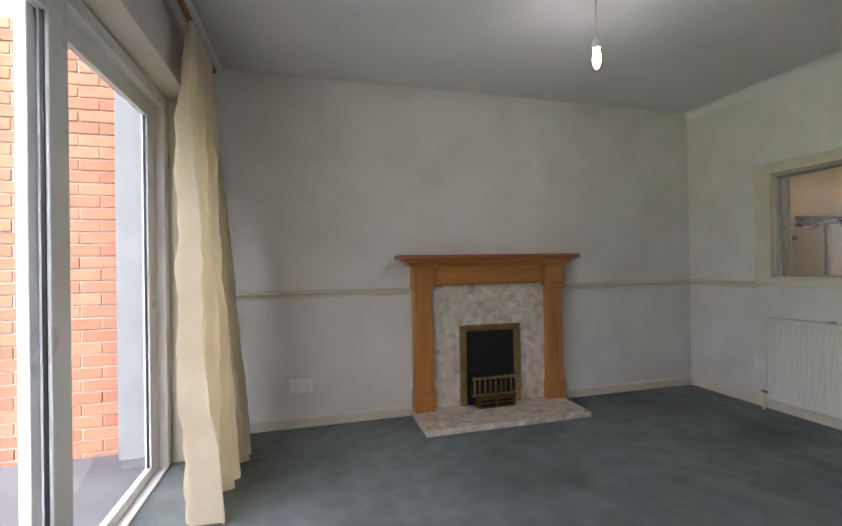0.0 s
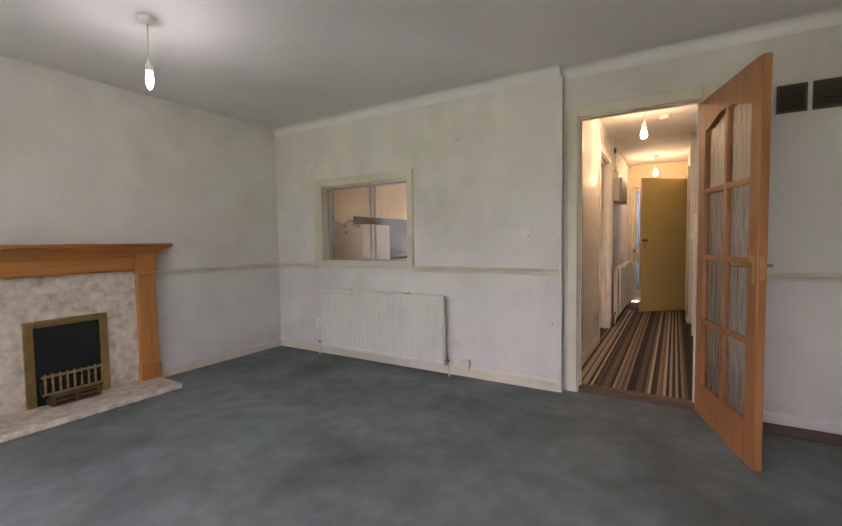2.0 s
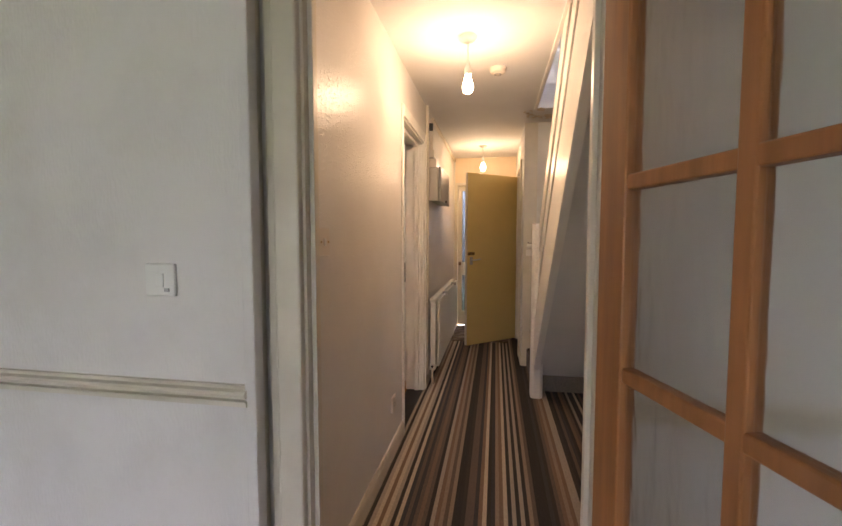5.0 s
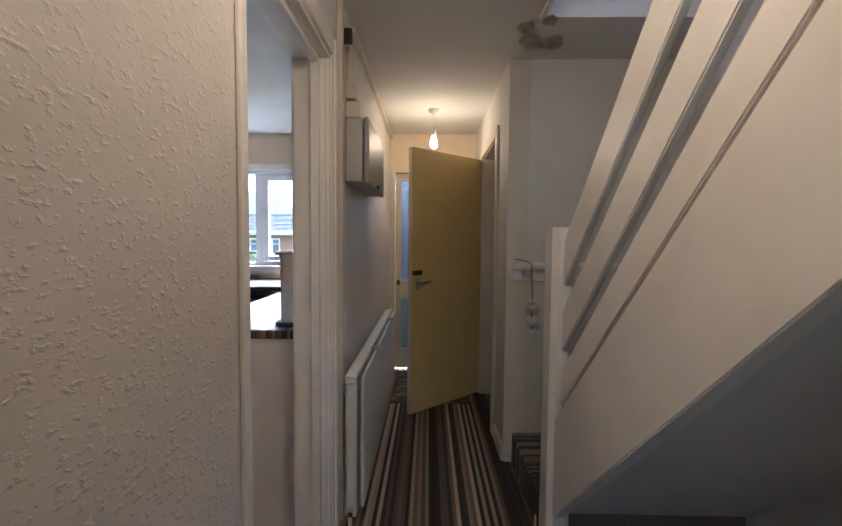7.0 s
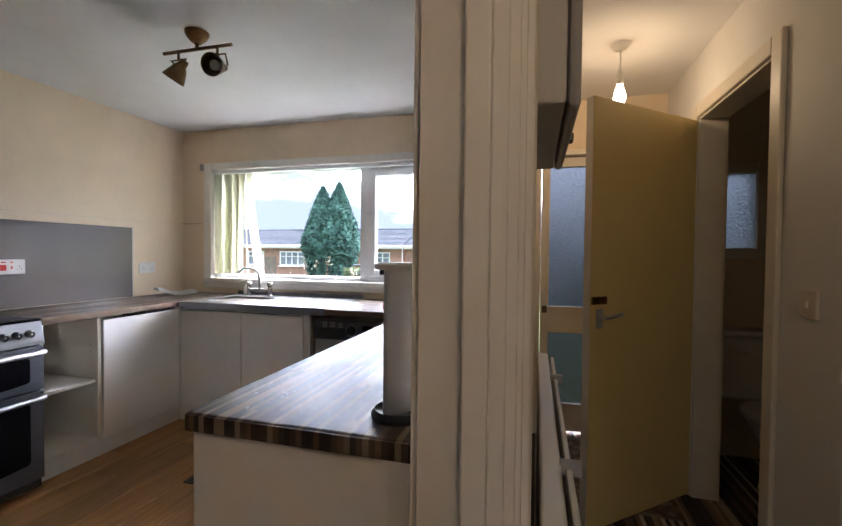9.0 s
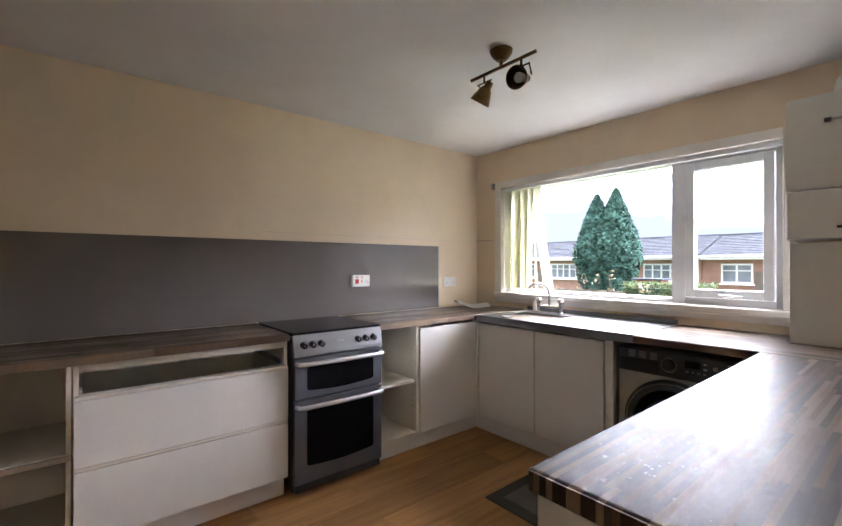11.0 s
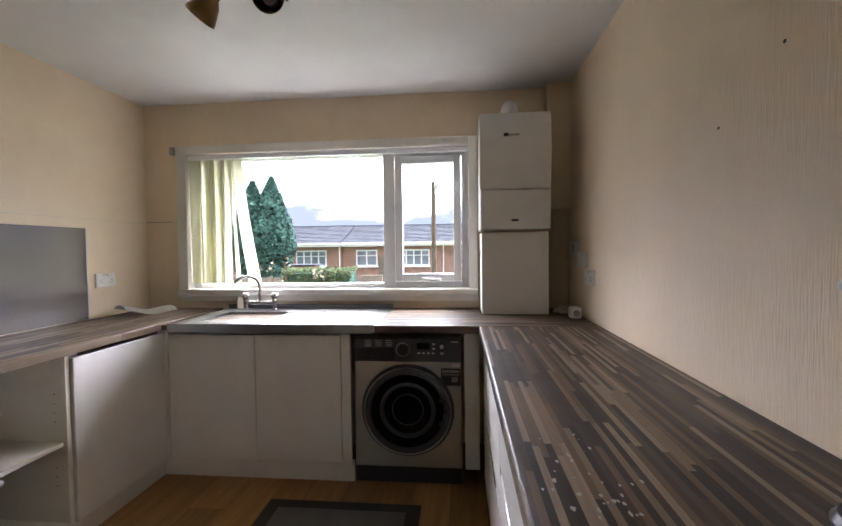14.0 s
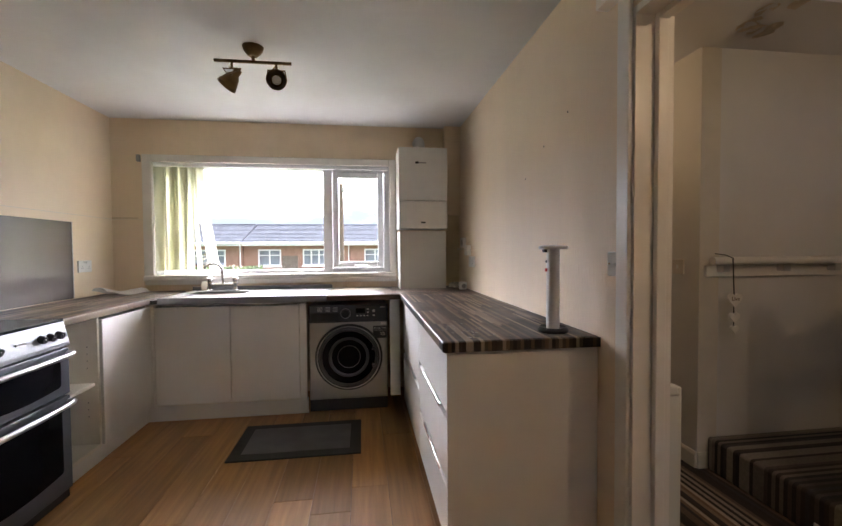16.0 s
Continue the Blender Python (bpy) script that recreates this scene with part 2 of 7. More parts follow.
M_CEIL = mat("ceiling_paint", (0.74, 0.73, 0.72), 0.8, vary=0.04, scale=1.5, fine=140, bump=0.3, depth=0.003, stain=(0.50, 0.47, 0.43), stain_amount=0.35, stain_scale=0.9)
M_CARPET = mat("teal_carpet", (0.180, 0.210, 0.207), 0.97, vary=0.16, scale=9.0, fine=300, bump=0.9, depth=0.005, stain=(0.075, 0.085, 0.078), stain_amount=0.95, stain_scale=1.3)
M_STRIPE = stripes("striped_carpet", "Y", 0.019, [(0.035, 0.030, 0.030), (0.28, 0.21, 0.155), (0.045, 0.036, 0.034), (0.50, 0.41, 0.31), (0.13, 0.095, 0.075), (0.05, 0.045, 0.05), (0.36, 0.30, 0.24), (0.20, 0.13, 0.09)])
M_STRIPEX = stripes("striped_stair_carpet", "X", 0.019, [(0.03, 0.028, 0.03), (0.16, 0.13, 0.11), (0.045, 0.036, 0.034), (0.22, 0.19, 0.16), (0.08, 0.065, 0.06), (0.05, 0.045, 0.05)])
M_TRIM = mat("cream_gloss_trim", (0.66, 0.60, 0.49), 0.38, vary=0.05, scale=5, fine=40, bump=0.1, stain=(0.45, 0.40, 0.33), stain_amount=0.3, stain_scale=4)
M_WHITE = mat("white_gloss", (0.80, 0.765, 0.705), 0.32, vary=0.04, scale=5, fine=40, bump=0.06, stain=(0.55, 0.52, 0.46), stain_amount=0.25, stain_scale=3)
M_UPVC = mat("white_upvc", (0.80, 0.81, 0.82), 0.3, vary=0.03, scale=4, fine=30, bump=0.03, stain=(0.5, 0.5, 0.48), stain_amount=0.15, stain_scale=5)
M_UNIT = mat("white_unit_board", (0.79, 0.77, 0.73), 0.42, vary=0.03, scale=3, fine=80, bump=0.05, stain=(0.6, 0.55, 0.47), stain_amount=0.2, stain_scale=2)
M_CARCASS = mat("cream_carcass_board", (0.78, 0.74, 0.65), 0.55, vary=0.04, scale=3, fine=80, bump=0.05)
TOPCOL = [(0.030, 0.020, 0.015), (0.095, 0.060, 0.036), (0.050, 0.035, 0.026), (0.19, 0.138, 0.090), (0.024, 0.018, 0.015), (0.125, 0.080, 0.048), (0.068, 0.049, 0.036), (0.040, 0.027, 0.020), (0.26, 0.20, 0.14)]
M_WOODTOP = staves("stave_laminate_x", "X", 0.0135, 0.40, TOPCOL, 0.42)
M_WOODTOPY = staves("stave_laminate_y", "Y", 0.0135, 0.40, TOPCOL, 0.42)
M_LAMINATE = mat("oak_floor_laminate", (0.36, 0.185, 0.066), 0.48, gloss=0.22, vary=0.25, scale=3.0, fine=40, bump=0.1, stretch=(0.5, 9, 1), random_tint=0.22)
M_DARK = mat("dark_gap", (0.02, 0.018, 0.016), 0.9, vary=0.1, bump=0.0)
M_PINE = mat("orange_varnished_wood", (0.46, 0.185, 0.045), 0.36, vary=0.16, scale=4, fine=18, bump=0.12, stretch=(9, 9, 0.6), coat=0.2)
M_PINEX = mat("orange_varnished_wood_across", (0.46, 0.185, 0.045), 0.36, vary=0.16, scale=4, fine=18, bump=0.12, stretch=(0.6, 9, 9), coat=0.2)
M_DOORWOOD = mat("red_oak_door_wood", (0.37, 0.152, 0.050), 0.4, vary=0.2, scale=4, fine=18, bump=0.15, stretch=(9, 9, 0.6), coat=0.1)
M_MARBLE = mat("conglomerate_marble", (0.62, 0.53, 0.44), 0.25, vary=0.3, scale=18, fine=60, bump=0.0, stain=(0.70, 0.66, 0.60), stain_amount=0.9, stain_scale=14)
M_KSEAM = mat("browned_paper_seam", (0.42, 0.33, 0.21), 0.8, vary=0.3, scale=9, bump=0.0)
M_BARKWOOD = mat("worn_brown_threshold", (0.10, 0.055, 0.032), 0.5, vary=0.3, scale=9, fine=40, bump=0.2, stretch=(9, 1, 9))
M_BRASS = mat("aged_brass", (0.46, 0.32, 0.13), 0.38, 1.0, vary=0.2, scale=20, fine=80, bump=0.08)
M_BLACK = mat("soot_black", (0.010, 0.010, 0.011), 0.85, vary=0.3, scale=12, fine=80, bump=0.2)
M_BLACKGLOSS = mat("black_glass", (0.006, 0.006, 0.007), 0.12, gloss=0.06, vary=0.1, bump=0.0)
M_BLACKPL = mat("black_plastic", (0.02, 0.02, 0.022), 0.4, vary=0.1, bump=0.05)
M_STEEL = mat("brushed_steel", (0.25, 0.25, 0.255), 0.38, 1.0, vary=0.03, scale=3, fine=120, bump=0.02, stretch=(1, 6, 6))
M_CHROME = mat("chrome", (0.78, 0.78, 0.79), 0.09, 1.0, vary=0.03, bump=0.0)
M_SILVER = mat("silver_grey_enamel", (0.42, 0.40, 0.365), 0.38, 0.35, vary=0.05, scale=4, fine=100, bump=0.03)
M_RINGGREY = mat("grey_door_ring_plastic", (0.055, 0.056, 0.06), 0.35, vary=0.05, bump=0.0)
M_GRAPH = mat("graphite_panel", (0.045, 0.046, 0.052), 0.35, vary=0.05, bump=0.0)
M_SPLASH = mat("grey_acrylic_splashback", (0.135, 0.118, 0.106), 0.14, gloss=0.4, vary=0.05, scale=1.5, bump=0.0)
M_CURTAIN = mat("cream_cotton_curtain", (0.88, 0.82, 0.69), 0.9, vary=0.08, scale=5, fine=400, bump=0.4)
ct = M_CURTAIN.node_tree
tl = ct.nodes.new("ShaderNodeBsdfTranslucent")
tl.inputs["Color"].default_value = (0.90, 0.79, 0.52, 1)
cmix = ct.nodes.new("ShaderNodeMixShader")
cmix.inputs[0].default_value = 0.28
ct.links.new(ct.nodes["Principled BSDF"].outputs[0], cmix.inputs[1])
ct.links.new(tl.outputs[0], cmix.inputs[2])
ct.links.new(cmix.outputs[0], ct.nodes["Material Output"].inputs[0])
M_OVEN = mat("dark_steel_oven_front", (0.13, 0.135, 0.15), 0.42, 0.75, vary=0.04, scale=3, fine=120, bump=0.02, stretch=(1, 6, 6))
M_PLAST = mat("white_plastic", (0.76, 0.75, 0.71), 0.35, vary=0.03, scale=8, bump=0.02, fine=40)
M_OLDPLAST = mat("yellowed_plastic", (0.66, 0.59, 0.50), 0.4, vary=0.05, scale=8, bump=0.02, fine=40)
M_RED = mat("red_neon_rocker", (0.55, 0.03, 0.02), 0.4, vary=0.05, bump=0.0)
M_GREYM = mat("grey_meter_plastic", (0.36, 0.35, 0.34), 0.45, vary=0.06, bump=0.05)
M_BRICK = mat("orange_brick", (0.34, 0.135, 0.075), 0.85, vary=0.16, scale=14, fine=120, bump=0.5, random_tint=0.16)
M_MORTAR = mat("mortar", (0.42, 0.36, 0.31), 0.95, vary=0.15, scale=20, fine=150, bump=0.5)
M_RENDER = mat("grey_render", (0.20, 0.205, 0.21), 0.85, vary=0.1, scale=8, fine=90, bump=0.4)
M_CARD = mat("brown_cardboard", (0.30, 0.155, 0.075), 0.85, vary=0.08, scale=5, fine=60, bump=0.15, stretch=(1, 1, 4))
M_TAPE = mat("parcel_tape", (0.55, 0.48, 0.40), 0.3, vary=0.08, bump=0.05)
M_PAPERL = mat("paper_label", (0.72, 0.68, 0.62), 0.7, vary=0.05, bump=0.05)
M_YELLOWDOOR = mat("magnolia_door_gloss", (0.70, 0.52, 0.20), 0.4, vary=0.05, scale=2.5, fine=30, bump=0.06, stain=(0.5, 0.4, 0.2), stain_amount=0.25)
M_BRONZE = mat("antique_bronze", (0.20, 0.125, 0.06), 0.35, 1.0, vary=0.25, scale=15, fine=60, bump=0.08)
M_BLIND = mat("sage_blind_fabric", (0.63, 0.62, 0.50), 0.85, vary=0.06, scale=8, fine=300, bump=0.3)
bt = M_BLIND.node_tree
btl = bt.nodes.new("ShaderNodeBsdfTranslucent")
btl.inputs["Color"].default_value = (0.64, 0.64, 0.48, 1)
bmx = bt.nodes.new("ShaderNodeMixShader")
bmx.inputs[0].default_value = 0.3
bt.links.new(bt.nodes["Principled BSDF"].outputs[0], bmx.inputs[1])
bt.links.new(btl.outputs[0], bmx.inputs[2])
bt.links.new(bmx.outputs[0], bt.nodes["Material Output"].inputs[0])
M_ALU = mat("satin_aluminium", (0.62, 0.61, 0.60), 0.42, 1.0, vary=0.04, scale=6, fine=120, bump=0.04)
M_RUBBER = mat("dark_grey_rubber_mat", (0.045, 0.042, 0.040), 0.9, vary=0.15, scale=6, fine=160, bump=0.6)
M_MATGREY = mat("grey_mat_pile", (0.13, 0.12, 0.115), 0.95, vary=0.15, scale=6, fine=260, bump=0.7)
M_LEAFMAT = mat("leaf_pattern_mat", (0.10, 0.07, 0.05), 0.95, vary=0.4, scale=14, fine=200, bump=0.6, stain=(0.38, 0.34, 0.28), stain_amount=1.0, stain_scale=16)
M_CERAMIC = mat("white_sanitary_ceramic", (0.78, 0.76, 0.70), 0.12, vary=0.02, bump=0.0)
M_GLASS = glass("clear_glass")
M_OBSCURE = glass("rippled_glass", (0.95, 0.96, 0.94), 0.16, 0.35, 22, (1, 1, 0.30))
M_HATCHGLASS = glass("hatch_glass", (0.995, 0.99, 0.98), 0.0, 0.06, 14, (1, 1, 0.4))
M_HATCHGLASS.node_tree.nodes["Principled BSDF"].inputs["IOR"].default_value = 1.12
M_FROST = glass("frosted_glass", (0.020, 0.023, 0.027), 0.45, 0.6, 60)
M_DRUM = glass("smoked_door_glass", (0.22, 0.22, 0.22), 0.04)
M_BULBCOOL = glow("cool_bulb", (0.94, 0.98, 1.0), 14)
M_BULBWARM = glow("warm_bulb", (1.0, 0.80, 0.48), 16)

# ---- builders ----
ORIGIN = {}


def thing(name, at, label, category, group="", kind="", local=False, rz=0.0):
    e = new(name)
    e.matrix_basis = pose(*at, 0, 0, rz)
    ORIGIN[e.name] = Vector((0, 0, 0)) if local else Vector(at)
    return tagged(e, label, category, group, kind)


def part(name, bm, material, parent=None, label="", smooth=False):
    """Links a bmesh, drawn in world metres, as one mesh object under its thing or part."""
    mats = material if isinstance(material, (list, tuple)) else [material]
    me = bpy.data.meshes.new(name)
    if parent is not None:
        o = ORIGIN[parent.name]
        if o.length:
            bmesh.ops.translate(bm, verts=bm.verts, vec=-o)
    bmesh.ops.recalc_face_normals(bm, faces=bm.faces)
    bm.to_mesh(me)
    bm.free()
    for m in mats:
        me.materials.append(m)
    if smooth:
        for p in me.polygons:
            p.use_smooth = True
        me.set_sharp_from_angle(angle=radians(40))
    ob = new(name, me)
    if parent is not None:
        ob.parent = parent
        ORIGIN[ob.name] = ORIGIN[parent.name]
    else:
        ORIGIN[ob.name] = Vector((0, 0, 0))
    if label:
        tagged(ob, label)
    return ob


def box(bm, x0, x1, y0, y1, z0, z1, bev=0.0, seg=2, m=None):
    r = bmesh.ops.create_cube(bm, size=1.0)
    vs = r["verts"]
    for v in vs:
        v.co = Vector((x0 + (v.co.x + 0.5) * (x1 - x0), y0 + (v.co.y + 0.5) * (y1 - y0), z0 + (v.co.z + 0.5) * (z1 - z0)))
    if m is not None:
        bmesh.ops.transform(bm, matrix=m, verts=vs)
    if bev:
        es = list({e for v in vs for e in v.link_edges})
        bmesh.ops.bevel(bm, geom=es, offset=bev, segments=seg, affect="EDGES", profile=0.5)


def bx(*a, bev=0.0, seg=2):
    bm = bmesh.new()
    box(bm, *a, bev=bev, seg=seg)
    return bm


def cyl(bm, p0, p1, r0, r1=None, seg=20):
    p0, p1 = Vector(p0), Vector(p1)
    d = p1 - p0
    m = Matrix.Translation((p0 + p1) / 2) @ d.to_track_quat("Z", "Y").to_matrix().to_4x4()
    bmesh.ops.create_cone(bm, cap_ends=True, segments=seg, radius1=r0, radius2=r0 if r1 is None else r1, depth=d.length, matrix=m)


def cy(p0, p1, r0, r1=None, seg=20):
    bm = bmesh.new()
    cyl(bm, p0, p1, r0, r1, seg)
    return bm


def lathe(bm, profile, m=None, seg=24):
    """Turns a profile of (radius, height) round z."""
    rings = []
    for r, z in profile:
        rings.append([bm.verts.new((max(r, 1e-4) * math.cos(2 * math.pi * k / seg), max(r, 1e-4) * math.sin(2 * math.pi * k / seg), z)) for k in range(seg)])
    for a, b in zip(rings, rings[1:]):
        for k in range(seg):
            bm.faces.new((a[k], a[(k + 1) % seg], b[(k + 1) % seg], b[k]))
    vs = [v for ring in rings for v in ring]
    if m is not None:
        bmesh.ops.transform(bm, matrix=m, verts=vs)


def la(profile, at=(0, 0, 0), m=None, seg=24):
    bm = bmesh.new()
    lathe(bm, profile, Matrix.Translation(at) @ (m or Matrix()), seg)
    return bm


def tube(bm, pts, r, seg=10):
    pts = [Vector(p) for p in pts]
    rings = []
    for k, p in enumerate(pts):
        d = (pts[min(k + 1, len(pts) - 1)] - pts[max(k - 1, 0)]).normalized()
        q = d.to_track_quat("Z", "Y")
        rings.append([bm.verts.new(p + q @ Vector((r * math.cos(2 * math.pi * j / seg), r * math.sin(2 * math.pi * j / seg), 0))) for j in range(seg)])
    for a, b in zip(rings, rings[1:]):
        for j in range(seg):
            bm.faces.new((a[j], a[(j + 1) % seg], b[(j + 1) % seg], b[j]))
    bm.faces.new(rings[0][::-1])
    bm.faces.new(rings[-1])


def tb(pts, r, seg=10):
    bm = bmesh.new()
    tube(bm, pts, r, seg)
    return bm


def extrude_profile(bm, prof, axis, a0, a1):
    """Extrudes a closed 2D profile along x or y; the profile's pairs are (other axis, z)."""
    def put(u, z, a):
        return (a, u, z) if axis == "x" else (u, a, z)
    A = [bm.verts.new(put(u, z, a0)) for u, z in prof]
    Bv = [bm.verts.new(put(u, z, a1)) for u, z in prof]
    n = len(prof)
    for k in range(n):
        bm.faces.new((A[k], A[(k + 1) % n], Bv[(k + 1) % n], Bv[k]))
    bm.faces.new(A[::-1])
    bm.faces.new(Bv)


def wall(name, axis, c0, c1, a0, a1, z0, z1, holes=(), mats=None, label=""):
    """An upright slab between c0 and c1 on its axis, with rectangular openings through it. Materials: low side, high side, reveals."""
    us = sorted({a0, a1, *[h[0] for h in holes], *[h[1] for h in holes]})
    zs = sorted({z0, z1, *[h[2] for h in holes], *[h[3] for h in holes]})
    us = [u for u in us if a0 <= u <= a1]
    zs = [z for z in zs if z0 <= z <= z1]
    bm = bmesh.new()
    cache = {}

    def v(c, u, z):
        key = (c, u, z)
        if key not in cache:
            cache[key] = bm.verts.new((c, u, z) if axis == "x" else (u, c, z))
        return cache[key]

    def solid(i, j):
        if not (0 <= i < len(us) - 1 and 0 <= j < len(zs) - 1):
            return False
        u, z = (us[i] + us[i + 1]) / 2, (zs[j] + zs[j + 1]) / 2
        return not any(h[0] < u < h[1] and h[2] < z < h[3] for h in holes)

    for i in range(len(us) - 1):
        for j in range(len(zs) - 1):
            if not solid(i, j):
                continue
            u0, u1, w0, w1 = us[i], us[i + 1], zs[j], zs[j + 1]
            bm.faces.new((v(c0, u0, w0), v(c0, u1, w0), v(c0, u1, w1), v(c0, u0, w1))).material_index = 0
            bm.faces.new((v(c1, u0, w0), v(c1, u0, w1), v(c1, u1, w1), v(c1, u1, w0))).material_index = 1
            for di, dj, (p, q) in ((-1, 0, ((u0, w0), (u0, w1))), (1, 0, ((u1, w0), (u1, w1))), (0, -1, ((u0, w0), (u1, w0))), (0, 1, ((u0, w1), (u1, w1)))):
                if not solid(i + di, j + dj):
                    bm.faces.new((v(c0, *p), v(c0, *q), v(c1, *q), v(c1, *p))).material_index = 2
    ob = part(name, bm, mats)
    return tagged(ob, label, kind="structure")


def struct(name, bm, material, label="", smooth=False):
    return tagged(part(name, bm, material, None, smooth=smooth), label, kind="structure")


C = 2.34        # ceilings
LF = -0.04      # lounge floor
YB = 3.455      # fireplace wall and kitchen back wall
LX0, LX1 = -0.62, 3.25
KX1 = 8.15
HY = 0.38       # hall face of the kitchen partition
KY = 0.51       # kitchen face of it
RY = -1.40      # right-hand party wall

# ---- setting ----
wall("wall_north", "y", YB, YB + 0.15, -0.80, 8.40, -0.3, 2.6, (), [M_LOUNGE, M_RENDER, M_RENDER])
# thin lining that carries the kitchen's paint on the shared back wall
struct("wall_kitchen_back", bx(3.37, KX1, YB - 0.02, YB - 0.002, 0, C), M_KITCHEN)
wall("wall_south", "y", RY - 0.15, RY, -0.80, 8.40, -0.3, 5.0, [(4.4, 5.2, 3.5, 4.3)], [M_RENDER, M_LOUNGE, M_RENDER])
wall("wall_patio", "x", -0.86, LX0, RY, YB, -0.3, 2.6, [(-1.0, 3.13, -0.3, 1.99)], [M_RENDER, M_LOUNGE, M_TRIM])
wall("wall_hatch", "x", LX1, 3.37, 0.42, YB, -0.3, 2.6, [(1.735, 2.765, 0.91, 1.66)], [M_LOUNGE, M_KITCHEN, M_TRIM])
wall("wall_lounge_door", "x", 3.33, 3.385, RY, 0.42, -0.3, 2.6, [(-0.45, 0.312, -0.3, 1.98)], [M_LOUNGE, M_PLASTER, M_TRIM])
wall("wall_partition", "y", HY, KY, 3.385, KX1, 0, 2.6, [(4.862, 5.64, 0, 2.02)], [M_HALL, M_KPAPER, M_TRIM])
wall("wall_front", "x", KX1, 8.40, RY, YB, -0.3, 2.6, [(1.13, 3.13, 1.04, 2.0), (-0.44, 0.36, -0.3, 2.0), (-1.02, -0.62, 1.28, 1.85)], [M_KITCHEN, M_BRICK, M_WHITE])
struct("wall_hall_end", bx(KX1 - 0.012, KX1 - 0.002, 0.36, HY, 0, C), M_PLASTER)
wall("wall_closet", "y", -0.58, -0.46, 6.45, KX1, 0, 2.6, [(6.83, 7.56, 0, 2.0)], [M_PLASTER, M_PLASTER, M_TRIM])
wall("wall_stair_foot", "x", 6.45, 6.53, RY, -0.58, 0, 5.0, (), [M_PLASTER, M_PLASTER, M_PLASTER])
struct("floor_lounge", bx(LX0 - 0.24, 3.37, RY, YB, -0.3, LF), M_CARPET)
struct("floor_hall", bx(3.37, 8.40, RY, HY, -0.3, 0.0), M_STRIPE)
struct("floor_kitchen", bx(3.37, 8.40, HY, YB, -0.3, -0.012), M_DARK)
struct("floor_bare_edge", bx(3.14, 3.312, -1.384, -0.58, LF - 0.02, LF + 0.004, bev=0.002), M_BARKWOOD, "dark bare floor strip where the carpet stops short")
struct("ceiling_lounge", bx(-0.86, 3.37, RY, YB, C, C + 0.2), M_CEIL)
bm = bmesh.new()
box(bm, 3.37, 8.40, -0.52, HY + 0.06, C, C + 0.2)
box(bm, 6.0, 8.40, RY, -0.52, C, C + 0.2)
box(bm, 3.37, 3.60, RY, -0.52, C, C + 0.2)
struct("ceiling_hall", bm, M_CEIL)
struct("ceiling_kitchen", bx(3.37, 8.40, HY + 0.06, YB, C, C + 0.2), M_CEIL)
# unseen upper facade, added to keep direct sun off the patio
struct("wall_unseen_sun_block", bx(-0.858, -0.622, -1.55, 3.605, 2.602, 5.0), M_RENDER)
wall("wall_stairwell", "y", -0.52, -0.44, 3.37, 6.45, C + 0.2, 5.0, (), [M_PLASTER, M_PLASTER, M_PLASTER])
wall("wall_landing", "x", 3.37, 3.45, RY, -0.52, C + 0.2, 5.0, (), [M_PLASTER, M_PLASTER, M_PLASTER])
struct("ceiling_stairwell", bx(3.37, 6.53, RY, -0.44, 4.8, 5.0), M_CEIL)


# ---- lounge trim ----
def rail_run(name, axis, c, side, a0, a1, z0, h, d, material, lip=True):
    """Moulded strip on a wall face at c, standing d out to the given side."""
    s = side
    prof = [(c, z0), (c + s * d * 0.75, z0), (c + s * d * 0.85, z0 + h * 0.26), (c + s * d * 0.3, z0 + h * 0.30), (c + s * d * 0.3, z0 + h * 0.38), (c + s * d, z0 + h * 0.44), (c + s * d * 1.2, z0 + h * 0.62), (c + s * d, z0 + h * 0.74), (c + s * d * 0.35, z0 + h * 0.80), (c + s * d * 0.55, z0 + h), (c, z0 + h)] if lip else [(c, z0), (c + s * d, z0), (c + s * d, z0 + h * 0.82), (c + s * d * 0.5, z0 + h), (c, z0 + h)]
    bm = bmesh.new()
    extrude_profile(bm, prof, axis, a0, a1)
    return struct(name, bm, material)


rail_run("trim_dado_hatch_left", "y", LX1, -1, 2.87, YB, 0.83, 0.055, 0.022, M_TRIM)
rail_run("trim_dado_hatch", "y", LX1, -1, 0.425, 1.68, 0.83, 0.055, 0.022, M_TRIM)
rail_run("trim_dado_fire_left", "x", YB, -1, LX0, 0.70, 0.83, 0.055, 0.022, M_TRIM)
rail_run("trim_dado_fire_right", "x", YB, -1, 1.93, LX1 - 0.022, 0.83, 0.055, 0.022, M_TRIM)
rail_run("trim_dado_door_side", "y", 3.33, -1, RY, -0.53, 0.83, 0.055, 0.022, M_TRIM)
rail_run("trim_dado_south", "x", RY, 1, LX0, 3.308, 0.83, 0.055, 0.022, M_TRIM)
rail_run("baseboard_hatch", "y", LX1, -1, 0.42, YB, LF, 0.085, 0.016, M_TRIM, False)
rail_run("baseboard_fire_left", "x", YB, -1, LX0, 0.70, LF, 0.07, 0.014, M_TRIM, False)
rail_run("baseboard_fire_right", "x", YB, -1, 1.92, LX1 - 0.016, LF, 0.07, 0.014, M_TRIM, False)
rail_run("baseboard_door_side", "y", 3.33, -1, RY, -0.53, LF, 0.07, 0.014, M_LOUNGE, False)
